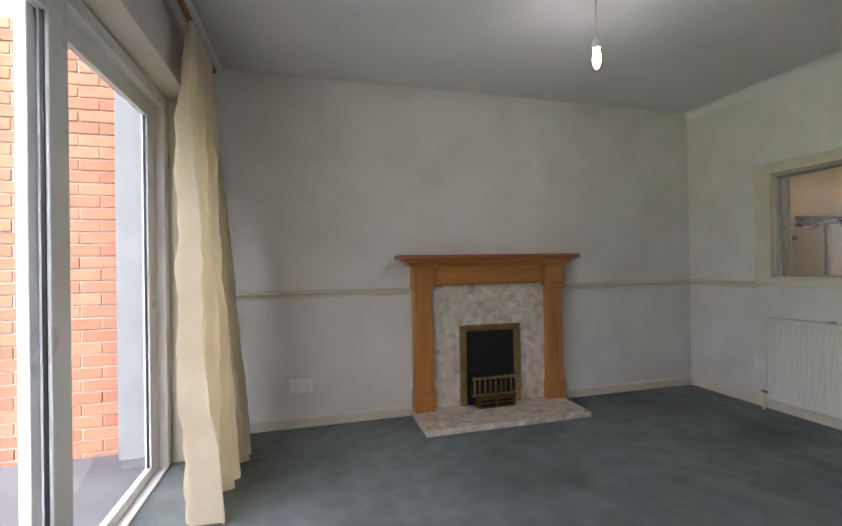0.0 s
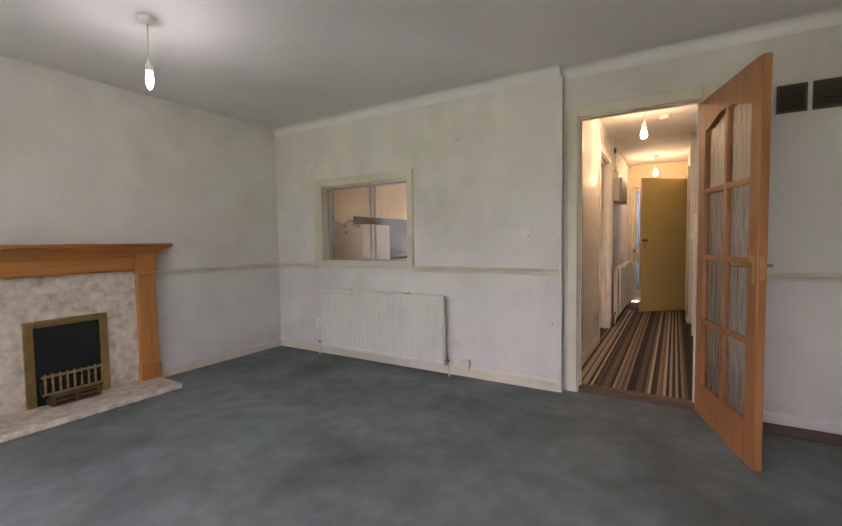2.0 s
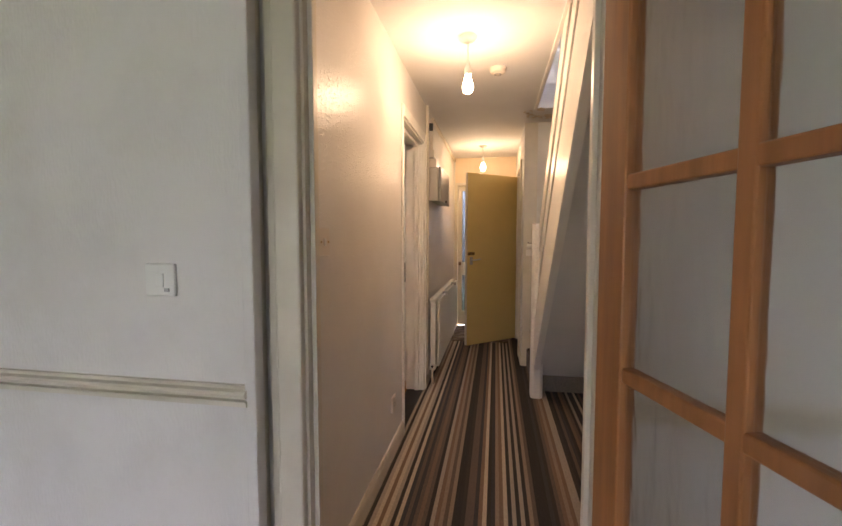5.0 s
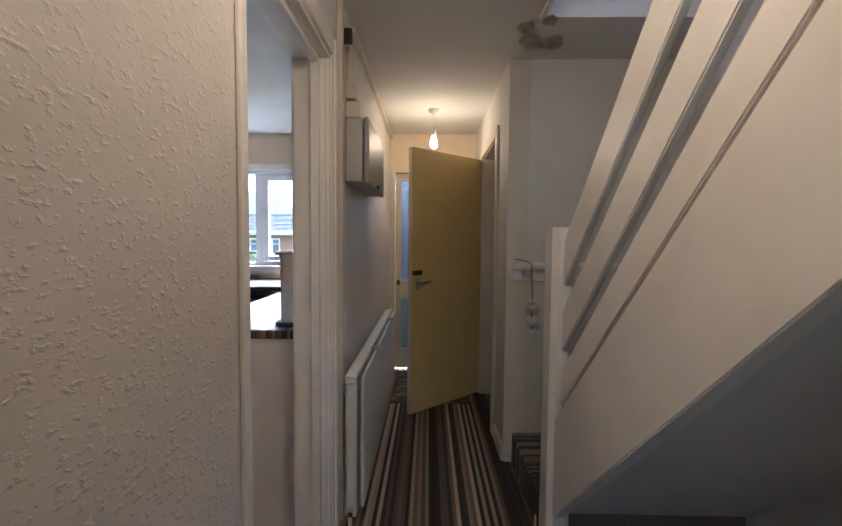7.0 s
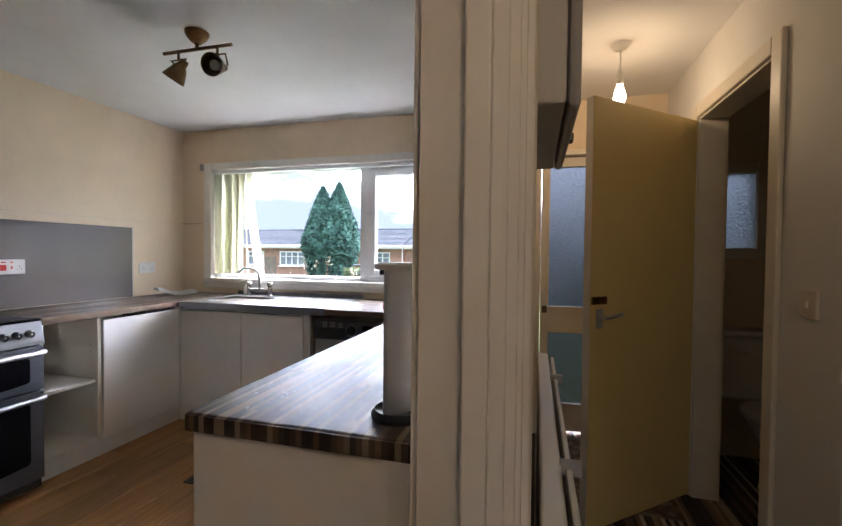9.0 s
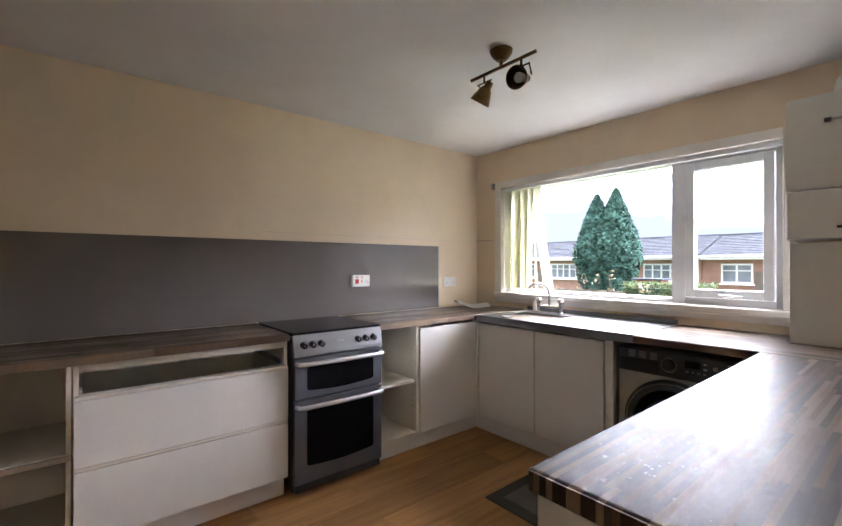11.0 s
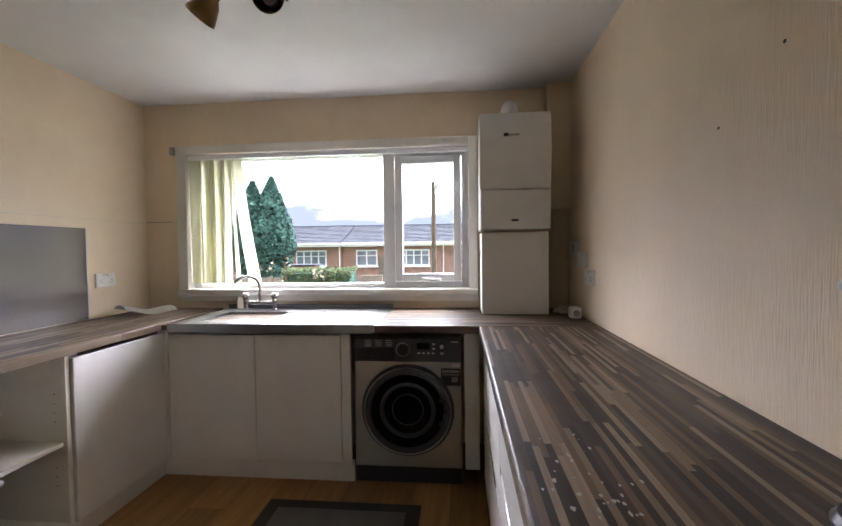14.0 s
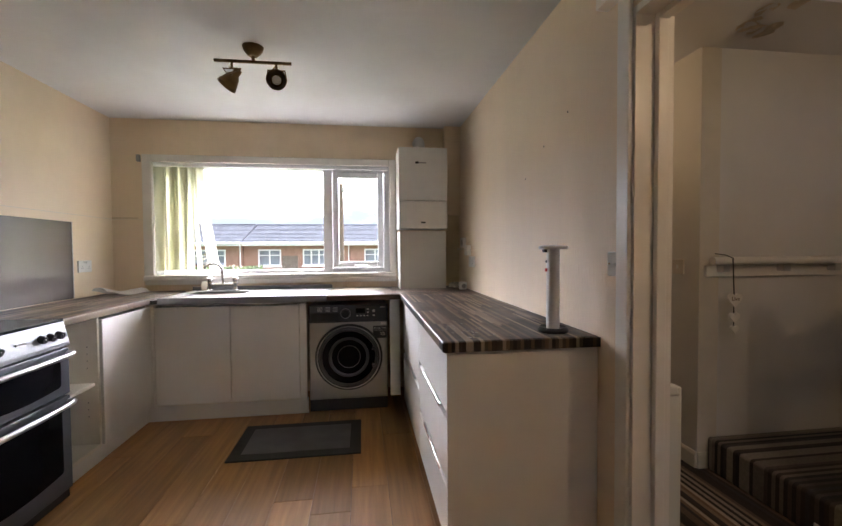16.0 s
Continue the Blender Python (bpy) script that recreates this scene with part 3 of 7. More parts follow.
rail_run("baseboard_south", "x", RY, 1, LX0, 3.316, LF, 0.07, 0.014, M_TRIM, False)
# coving over the hatch wall and the door wall
for nm, cx, a0, a1 in (("trim_coving_hatch", LX1, 0.42, YB), ("trim_coving_door", 3.33, RY, 0.42)):
    bm = bmesh.new()
    prof = [(cx, C - 0.075)] + [(cx - 0.07 * (1 - math.cos(a)), C - 0.075 + 0.07 * math.sin(a)) for a in [k * math.pi / 12 for k in range(1, 7)]] + [(cx, C - 0.001)]
    extrude_profile(bm, prof, "y", a0, a1)
    struct(nm, bm, M_CEIL)
struct("trim_wall_edge", bx(LX1 - 0.012, LX1 + 0.03, 0.40, 0.432, LF, C - 0.07, bev=0.004), M_LOUNGE)

# door lining and architraves, lounge side and hall side
bm = bmesh.new()
for y0, y1 in ((0.297, 0.318), (-0.456, -0.435)):
    box(bm, 3.325, 3.39, y0, y1, LF, 1.985, 0.002)
box(bm, 3.325, 3.39, -0.435, 0.297, 1.965, 1.985, 0.002)
for y0, y1 in ((0.283, 0.297), (-0.435, -0.421)):
    box(bm, 3.352, 3.38, y0, y1, 0.0, 1.965, 0.002)
struct("trim_door_lining", bm, M_TRIM)
bm = bmesh.new()
box(bm, 3.30, 3.33, 0.305, 0.375, LF, 2.05, 0.006)
box(bm, 3.308, 3.33, 0.375, 0.399, LF, 2.06, 0.004)
box(bm, 3.30, 3.33, -0.445, 0.305, 1.975, 2.05, 0.006)
box(bm, 3.30, 3.33, -0.52, -0.445, LF, 2.05, 0.006)
box(bm, 3.386, 3.402, 0.305, 0.372, 0.0, 2.05, 0.005)
box(bm, 3.386, 3.402, -0.52, -0.445, 0.0, 2.05, 0.005)
box(bm, 3.386, 3.402, -0.445, 0.305, 1.975, 2.05, 0.005)
struct("trim_door_architrave", bm, M_TRIM)
struct("threshold", bx(3.318, 3.40, -0.435, 0.297, LF - 0.02, 0.004, bev=0.006), M_BARKWOOD, "worn dark wooden threshold strip between two carpets")
# raised marks on plaster: wall plugs left behind
for k, (x, y, z) in enumerate(((3.244, 1.24, 1.93), (3.244, 0.47, 0.47))):
    part("wall_plug", bx(x, x + 0.008, y - 0.006, y + 0.006, z - 0.006, z + 0.006, bev=0.002), M_GREYM)
    tagged(bpy.data.objects["wall_plug" if k == 0 else "wall_plug.%03d" % k], "small grey plug in a drilled wall hole", "wall plug", "wall plugs")

# ---- serving hatch ----
hatch = thing("serving_hatch", (3.25, 2.25, 0.86), "cream-framed serving hatch with sliding rippled glass panes", "serving hatch", kind="structure")
hatch.name = "window_1"
ORIGIN["window_1"] = Vector((3.25, 2.25, 0.86))
bm = bmesh.new()
for a in ((3.222, 3.262, 2.762, 2.872, 0.855, 1.735), (3.222, 3.262, 1.68, 1.738, 0.855, 1.735)):
    box(bm, *a, bev=0.005)
box(bm, 3.222, 3.262, 1.738, 2.762, 1.658, 1.735, 0.005)
box(bm, 3.222, 3.262, 1.738, 2.762, 0.855, 0.912, 0.005)
part("window_frame", bm, M_TRIM, hatch)
bm = bmesh.new()
box(bm, 3.262, 3.37, 1.735, 1.747, 0.912, 1.658)
box(bm, 3.262, 3.37, 2.753, 2.765, 0.912, 1.658)
box(bm, 3.262, 3.37, 1.747, 2.753, 1.648, 1.66)
box(bm, 3.262, 3.37, 1.747, 2.753, 0.91, 0.92)
part("lining", bm, M_TRIM, hatch)
bm = bmesh.new()
box(bm, 3.285, 3.335, 1.747, 2.753, 0.92, 0.932)
box(bm, 3.285, 3.335, 1.747, 2.753, 1.636, 1.648)
part("sliding_track", bm, M_GREYM, hatch, "dull aluminium sliding track")
for k, (x, y0, y1) in enumerate(((3.297, 2.20, 2.735), (3.323, 2.17, 2.70))):
    p = part("pane", bx(x - 0.003, x + 0.003, y0, y1, 0.934, 1.634), M_HATCHGLASS, hatch, "rippled glass pane")
    p.visible_shadow = False
    bm = bmesh.new()
    box(bm, x - 0.007, x + 0.007, y0 - 0.014, y0 + 0.006, 0.934, 1.634, 0.002)
    box(bm, x - 0.007, x + 0.007, y1 - 0.006, y1 + 0.014, 0.934, 1.634, 0.002)
    part("edge_strip", bm, M_GREYM, p)
    part("finger_pull", bx(x - 0.012, x + 0.012, y0 - 0.016, y0 + 0.016, 1.27, 1.33, bev=0.003), M_BRONZE, p)

rng = random.Random(14)
bm = bmesh.new()
for _ in range(95):
    yy = 2.30 + 0.44 * rng.random()
    zz = 1.285 + 0.035 * math.sin(yy * 34) * rng.uniform(0.2, 1.0) + rng.uniform(-0.02, 0.02)
    s = rng.uniform(0.003, 0.011)
    box(bm, 3.297 - 0.0048, 3.297 - 0.0032, yy - s, yy + s, zz - s * 0.6, zz + s * 0.6)
part("etched_band", bm, M_GREYM, hatch, "grey etched leaf border on the glass")

# ---- fireplace ----
fire = thing("fireplace", (1.31, 3.45, LF), "orange varnished wooden fireplace surround with marble hearth", "fireplace")
part("hearth", bx(0.705, 1.905, 3.03, 3.452, LF, 0.0, bev=0.006), M_MARBLE, fire, "beige flecked marble hearth slab")
part("back_panel", bx(0.84, 1.78, 3.415, 3.452, 0.0, 0.90, bev=0.003), M_MARBLE, fire, "beige flecked marble back panel")
for x0, x1 in ((0.715, 0.865), (1.765, 1.915)):
    leg = part("leg", bx(x0 + 0.008, x1 - 0.008, 3.362, 3.452, 0.12, 0.87, bev=0.006), M_PINE, fire)
    part("plinth", bx(x0, x1, 3.352, 3.452, 0.0, 0.13, bev=0.004), M_PINE, leg)
    part("capital", bx(x0 - 0.006, x1 + 0.006, 3.346, 3.452, 0.868, 0.895, bev=0.006), M_PINE, leg)
part("frieze", bx(0.715, 1.915, 3.366, 3.452, 0.895, 1.03, bev=0.004), M_PINEX, fire)
part("frieze_panel", bx(0.90, 1.73, 3.358, 3.37, 0.905, 1.005, bev=0.004), M_PINEX, fire)
for x0, x1 in ((0.712, 0.872), (1.758, 1.918)):
    part("frieze_block", bx(x0, x1, 3.354, 3.40, 0.896, 1.03, bev=0.004), M_PINE, fire)
bm = bmesh.new()
for k, (o, z) in enumerate(((0.010, 1.03), (0.024, 1.043), (0.042, 1.056), (0.062, 1.068))):
    box(bm, 0.70 - o, 1.93 + o, 3.352 - o, 3.452, z, z + 0.014, 0.004)
part("cornice", bm, M_PINEX, fire)
part("mantel_shelf", bx(0.600, 2.000, 3.255, 3.452, 1.082, 1.112, bev=0.007), mat("mantel_wood", (0.34, 0.115, 0.035), 0.34, vary=0.16, scale=4, fine=18, bump=0.12, stretch=(0.6, 9, 9), coat=0.2), fire, "darker varnished mantel shelf")
gas = thing("gas_fire", (1.31, 3.40, 0.0), "brass-framed inset gas fire with black firebox", "gas fire")
bm = bmesh.new()
for a in ((1.07, 1.125, 3.398, 3.414, 0.0, 0.592), (1.507, 1.562, 3.398, 3.414, 0.0, 0.592), (1.125, 1.507, 3.398, 3.414, 0.545, 0.592)):
    box(bm, *a, bev=0.004)
part("frame", bm, M_BRASS, gas, "dull brass trim frame")
bm = bmesh.new()
box(bm, 1.125, 1.507, 3.4085, 3.4125, 0.0, 0.545)
part("firebox", bm, M_BLACK, gas, "sooty black firebox")
bm = bmesh.new()
box(bm, 1.14, 1.49, 3.33, 3.408, 0.06, 0.17, 0.015)
for k in range(26):
    a, b = random.uniform(1.16, 1.47), random.uniform(3.34, 3.39)
    r = random.uniform(0.018, 0.032)
    box(bm, a - r, a + r, b - r, b + r, 0.16, 0.17 + r * 1.2, 0.008)
part("coal_bed", bm, M_BLACK, gas, "black imitation coals")
fret = part("fret", bx(1.135, 1.495, 3.318, 3.332, 0.085, 0.10, bev=0.003), M_BRASS, gas, "brass fret with upright bars")
part("fret_rail", bx(1.13, 1.50, 3.315, 3.333, 0.205, 0.22, bev=0.004), M_BRASS, fret)
for k in range(9):
    part("fret_bar", la([(0.004, 0.10), (0.009, 0.12), (0.006, 0.15), (0.010, 0.175), (0.005, 0.205), (0.007, 0.225), (0.0, 0.235)], (1.150 + k * 0.041, 3.322, 0), seg=8), M_BRASS, fret, smooth=True)
ash = part("ash_pan_cover", bx(1.17, 1.46, 3.29, 3.40, 0.004, 0.085, bev=0.008), M_BRONZE, gas, "bronze ash pan cover with slots")
for k in range(2):
    for j in range(2):
        part("slot", bx(1.19 + k * 0.13, 1.30 + k * 0.13, 3.286, 3.291, 0.022 + j * 0.03, 0.034 + j * 0.03, bev=0.001), M_BLACK, ash)


# ---- radiators ----
def radiator(name, at, length, height, rz, label):
    """Ribbed steel panel radiator, drawn along local x with its front to -y."""
    r = thing(name, at, label, "radiator", local=True, rz=rz)
    bm = bmesh.new()
    n = max(8, int(length / 0.033))
    prof = []
    for k in range(n):
        u = 0.03 + (length - 0.06) * k / n
        w = (length - 0.06) / n
        prof += [(u, 0.0), (u + w * 0.30, 0.0), (u + w * 0.42, 0.0045), (u + w * 0.86, 0.0045)]
    prof += [(length - 0.03, 0.0)]
    pts = [(0.0, 0.012), (0.012, 0.0)] + prof + [(length - 0.012, 0.0), (length, 0.012), (length, 0.05), (0.0, 0.05)]
    A = [bm.verts.new((u, v, 0.035)) for u, v in pts]
    Bv = [bm.verts.new((u, v, height - 0.035)) for u, v in pts]
    for k in range(len(pts)):
        j = (k + 1) % len(pts)
        bm.faces.new((A[k], A[j], Bv[j], Bv[k]))
    part("front_panel", bm, M_RAD, r)
    part("top_edge", bx(0, length, -0.002, 0.05, height - 0.036, height, bev=0.008), M_RAD, r)
    part("bottom_edge", bx(0, length, -0.002, 0.05, 0.0, 0.036, bev=0.008), M_RAD, r)
    part("back_panel", bx(0.02, length - 0.02, 0.062, 0.078, 0.03, height - 0.012, bev=0.006), M_RAD, r)
    for u in (0.0, length):
        v = part("valve", cy((u, 0.03, 0.045), (u + (0.05 if u else -0.05), 0.03, 0.045), 0.012, seg=10), M_CHROME, r)
        part("pipe", cy((u + (0.04 if u else -0.04), 0.03, -0.10), (u + (0.04 if u else -0.04), 0.03, 0.05), 0.008, seg=8), M_TRIM, v)
    for u in (length * 0.25, length * 0.72):
        part("bracket", bx(u - 0.012, u + 0.012, 0.048, 0.10, height - 0.03, height + 0.004, bev=0.002), M_GREYM, r)
    return r


M_RAD = mat("radiator_enamel", (0.68, 0.67, 0.60), 0.35, vary=0.04, scale=3, fine=40, bump=0.03, stain=(0.5, 0.47, 0.38), stain_amount=0.25)
radiator("lounge_radiator", (3.148, 2.755, 0.050), 1.41, 0.585, -90, "cream ribbed panel radiator under the serving hatch")
radiator("hall_radiator", (7.38, 0.335, 0.15), 1.69, 0.60, 180, "cream panel radiator on the hall wall")


# ---- plates, sockets and switches ----
def plate(name, at, w, h, normal, label, category, rockers=(), holes=(), material=None, depth=0.012, group=""):
    """A plate on a wall: local x along the wall, local y up, facing local z."""
    rz = {"-x": -90, "+x": 90, "-y": 0, "+y": 180}[normal]
    t = thing(name, at, label, category, group, local=True, rz=rz)
    material = material or M_PLAST
    part("faceplate", bx(-w / 2, w / 2, -depth, 0, -h / 2, h / 2, bev=0.003), material, t)
    for u, v, a, b, m in rockers:
        part("rocker", bx(u - a / 2, u + a / 2, -depth - 0.004, -depth + 0.001, v - b / 2, v + b / 2, bev=0.0015), m, t)
    for u, v in holes:
        for du, dv, a, b in ((0, 0.010, 0.004, 0.008), (-0.010, -0.006, 0.006, 0.004), (0.010, -0.006, 0.006, 0.004)):
            part("pin_slot", bx(u + du - a / 2, u + du + a / 2, -depth - 0.0008, -depth + 0.001, v + dv - b / 2, v + dv + b / 2), M_BLACKPL, t)
    return t


plate("light_switch", (LX1, 0.667, 1.153), 0.086, 0.086, "-x", "white square light switch on lounge wallpaper", "light switch", [(0.0, 0.0, 0.026, 0.036, M_PLAST), (0.022, -0.026, 0.014, 0.010, M_GREYM)])
plate("double_socket", (-0.05, YB, 0.24), 0.146, 0.086, "-y", "white double wall socket near the skirting", "socket", [(-0.012, 0.03, 0.012, 0.014, M_PLAST), (0.012, 0.03, 0.012, 0.014, M_PLAST)], [(-0.04, -0.008), (0.04, -0.008)])
plate("aerial_socket", (-0.44, YB, 0.235), 0.086, 0.086, "-y", "white single aerial socket near the curtain", "socket", [(0, 0, 0.010, 0.010, M_BLACKPL)])
plate("blank_plate", (LX1, 1.29, 0.225), 0.086, 0.076, "-x", "yellowed blanking plate beside the radiator", "blank plate", material=M_OLDPLAST)
plate("telephone_box", (LX1 - 0.014, 1.18, 0.07), 0.086, 0.080, "-x", "yellowed telephone box on the skirting", "telephone box", material=M_OLDPLAST, depth=0.034)
plate("single_socket", (LX1, 2.86, 0.27), 0.086, 0.086, "-x", "small white socket beside the radiator", "socket", [(0.02, 0.025, 0.012, 0.014, M_PLAST)], [(0, -0.006)])
plate("hall_light_switch", (3.615, HY, 1.248), 0.092, 0.092, "-y", "cream light switch with brass screws on woodchip", "light switch", [(0.0, 0.0, 0.016, 0.026, M_PLAST), (-0.030, 0.0, 0.007, 0.007, M_BRASS), (0.030, 0.0, 0.007, 0.007, M_BRASS)], material=M_OLDPLAST)
plate("hall_socket", (4.60, HY, 0.30), 0.086, 0.086, "-y", "cream single socket low on the hall wall", "socket", [(0.02, 0.025, 0.012, 0.014, M_PLAST)], [(0, -0.006)], material=M_OLDPLAST)
plate("closet_light_switch", (6.60, -0.46, 1.13), 0.086, 0.086, "+y", "cream light switch beside the closet door", "light switch", [(0, 0, 0.012, 0.022, M_PLAST)], material=M_OLDPLAST)

# ---- air vents ----
for k in range(2):
    y0 = -0.955 + (0 if k else 0.015) - 0.145 * k
    v = thing("air_vent", (3.33, y0 + 0.06, 1.93), "brown louvred air vent grille high on the wall", "air vent", "air vents")
    part("backing", bx(3.322, 3.329, y0, y0 + 0.13, 1.820, 1.970), M_BLACK, v)
    bm = bmesh.new()
    for a in ((y0 - 0.004, y0 + 0.008, 1.815, 1.975), (y0 + 0.122, y0 + 0.134, 1.815, 1.975), (y0 + 0.008, y0 + 0.122, 1.815, 1.827), (y0 + 0.008, y0 + 0.122, 1.963, 1.975)):
        box(bm, 3.312, 3.329, *a, bev=0.002)
    part("frame", bm, M_VENT if k else mat("brown_vent_plastic", (0.10, 0.075, 0.06), 0.5, vary=0.1, bump=0.03), v)
    if not k:
        M_VENT = bpy.data.materials["brown_vent_plastic"]
    for j in range(9):
        bm = bmesh.new()
        box(bm, -0.008, 0.008, y0 + 0.008, y0 + 0.122, -0.0015, 0.0015, m=pose(3.318, 0, 1.835 + j * 0.0147, 0, 38, 0))
        part("slat", bm, M_VENT, v)

# ---- corner shelf, carton, glazed door ----
bm = bmesh.new()
pts = [(3.328, -1.398), (3.328, -1.12), (3.285, -1.105), (3.02, -1.352), (3.00, -1.398)]
lo = [bm.verts.new((x, y, 0.892)) for x, y in pts]
hi = [bm.verts.new((x, y, 0.920)) for x, y in pts]
for k in range(5):
    bm.faces.new((lo[k], lo[(k + 1) % 5], hi[(k + 1) % 5], hi[k]))
bm.faces.new(lo[::-1])
bm.faces.new(hi)
bmesh.ops.bevel(bm, geom=list(bm.edges), offset=0.004, segments=2, affect="EDGES")
cs = thing("corner_shelf", (3.2, -1.3, 0.885), "reddish brown wooden corner shelf resting on the dado rail", "corner shelf")
part("board", bm, M_DOORWOOD, cs)

carton = thing("cardboard_box", (2.70, -1.30, LF), "flat brown cardboard carton leaning against the wall", "cardboard box", local=True)
carton.matrix_basis = pose(2.59, -1.315, LF - 0.0, 9, 0, 0)
part("carton", bx(-0.36, 0.50, -0.005, 0.045, 0.0, 0.50, bev=0.004), M_CARD, carton)
part("tape", bx(0.15, 0.20, 0.0445, 0.0462, 0.0, 0.5), M_TAPE, carton, "clear parcel tape strip")
part("label", bx(0.34, 0.42, 0.0445, 0.0464, 0.14, 0.26), M_PAPERL, carton, "white paper label")
part("label_print", bx(0.375, 0.385, 0.0465, 0.047, 0.16, 0.24), M_BLACKPL, carton)

GDL, GDH = 0.745, 1.965
gd = thing("door_1", (3.300, -0.448, LF + 0.012), "open red-brown wooden door with eight rippled glass panes", "door", kind="structure", local=True, rz=180 + 16.5)
st, th = 0.095, 0.04
part("hinge_stile", bx(0, st, -th / 2, th / 2, 0, GDH, bev=0.004), M_DOORWOOD, gd)
part("lock_stile", bx(GDL - st, GDL, -th / 2, th / 2, 0, GDH, bev=0.004), M_DOORWOOD, gd)
part("bottom_rail", bx(st, GDL - st, -th / 2, th / 2, 0, 0.20, bev=0.003), M_DOORWOOD, gd)
bm = bmesh.new()
n = 12
for side in range(2):
    u0 = st if side == 0 else GDL / 2
    w = (GDL - 2 * st) / 2
    lower, upper = [], []
    for k in range(n + 1):
        u = u0 + w * k / n
        f = k / n if side == 0 else 1 - k / n
        z = 1.775 + 0.055 * (0.5 - 0.5 * math.cos(math.pi * min(1, f * 1.15)))
        lower.append((u, z))
    prof = lower + [(u0 + w, GDH), (u0, GDH)]
    extrude_profile(bm, [(u, z) for u, z in prof], "y", -th / 2, th / 2)
part("top_rail", bm, M_DOORWOOD, gd)
part("mullion", bx(GDL / 2 - 0.017, GDL / 2 + 0.017, -th / 2 + 0.003, th / 2 - 0.003, 0.20, 1.83, bev=0.004), M_DOORWOOD, gd)
zr = [0.20, 0.605, 1.005, 1.405, 1.83]
for z in zr[1:4]:
    part("glazing_bar", bx(st, GDL - st, -th / 2 + 0.004, th / 2 - 0.004, z - 0.016, z + 0.016, bev=0.004), M_DOORWOOD, gd)
for k in range(4):
    for u0, u1 in ((st - 0.005, GDL / 2 - 0.012), (GDL / 2 + 0.012, GDL - st + 0.005)):
        pane = part("pane", bx(u0, u1, -0.003, 0.003, zr[k] - 0.006, zr[k + 1] + (0.0 if k < 3 else -0.02)), M_OBSCURE, gd, "rippled obscure glass pane")
        pane.visible_shadow = False
for s in (-1, 1):
    hp = part("handle_plate", bx(GDL - 0.068, GDL - 0.030, s * 0.020 if s > 0 else -0.026, 0.026 if s > 0 else -0.020, 0.90, 1.04, bev=0.002), M_BRASS, gd, "brass lever handle plate")
    part("lever", tb([(GDL - 0.049, s * 0.024, 0.985), (GDL - 0.049, s * 0.060, 0.985), (GDL - 0.062, s * 0.066, 0.985), (GDL - 0.150, s * 0.064, 0.982)], 0.008), M_BRASS, hp, smooth=True)
part("latch_plate", bx(GDL - 0.001, GDL + 0.001, -0.011, 0.011, 0.92, 1.03), M_BRASS, gd)

# ---- curtain and patio door ----
cur = thing("curtain", (-0.5, 3.0, 2.2), "long cream cotton curtain gathered at the patio door", "curtain")
bm = bmesh.new()
NU, NV = 170, 70
grid = []
for j in range(NV + 1):
    f = j / NV
    z = 2.235 + (LF + 0.01 - 2.235) * f
    row = []
    for i in range(NU + 1):
        u = i / NU
        spread = 0.55 + 0.45 * f ** 0.8
        y = 2.93 + (u - 0.5) * 0.78 * spread - 0.14 * f
        amp = 0.022 + 0.052 * f ** 0.7
        fold = 0.8 * math.sin(u * 41 + 2.1 * math.sin(u * 7 + f * 1.7)) + 0.4 * math.sin(u * 83 + 3.0 * noise.noise(Vector((u * 6, f * 3.0, 5.0)))) + 0.8 * noise.noise(Vector((u * 7, f * 2.6, 1.0)))
        crease = 0.013 * noise.noise(Vector((u * 13, f * 17, 3.1))) + 0.007 * noise.noise(Vector((u * 30, f * 34, 8.1)))
        x = -0.535 + 0.115 * f ** 1.5 + amp * fold + crease + 0.05 * f * (u - 0.4)
        row.append(bm.verts.new((x, y + 0.018 * f * math.cos(u * 31), z)))
    grid.append(row)
for j in range(NV):
    for i in range(NU):
        bm.faces.new((grid[j][i], grid[j][i + 1], grid[j + 1][i + 1], grid[j + 1][i]))
bmesh.ops.solidify(bm, geom=list(bm.faces), thickness=0.003)
part("drape", bm, M_CURTAIN, cur, smooth=True)
for k in range(7):
    part("hook", bx(-0.528, -0.512, 2.79 + k * 0.05, 2.796 + k * 0.05, 2.225, 2.262), M_PLAST, cur)
struct("trim_pelmet_rail", bx(-0.545, -0.525, -1.2, 3.30, 2.235, 2.285, bev=0.004), M_DOORWOOD)
rail = thing("curtain_rail", (-0.5, 1.0, 2.26), "white curtain track along the patio door", "curtain rail")
part("track", bx(-0.522, -0.495, -1.2, 3.28, 2.255, 2.275, bev=0.002), M_PLAST, rail)

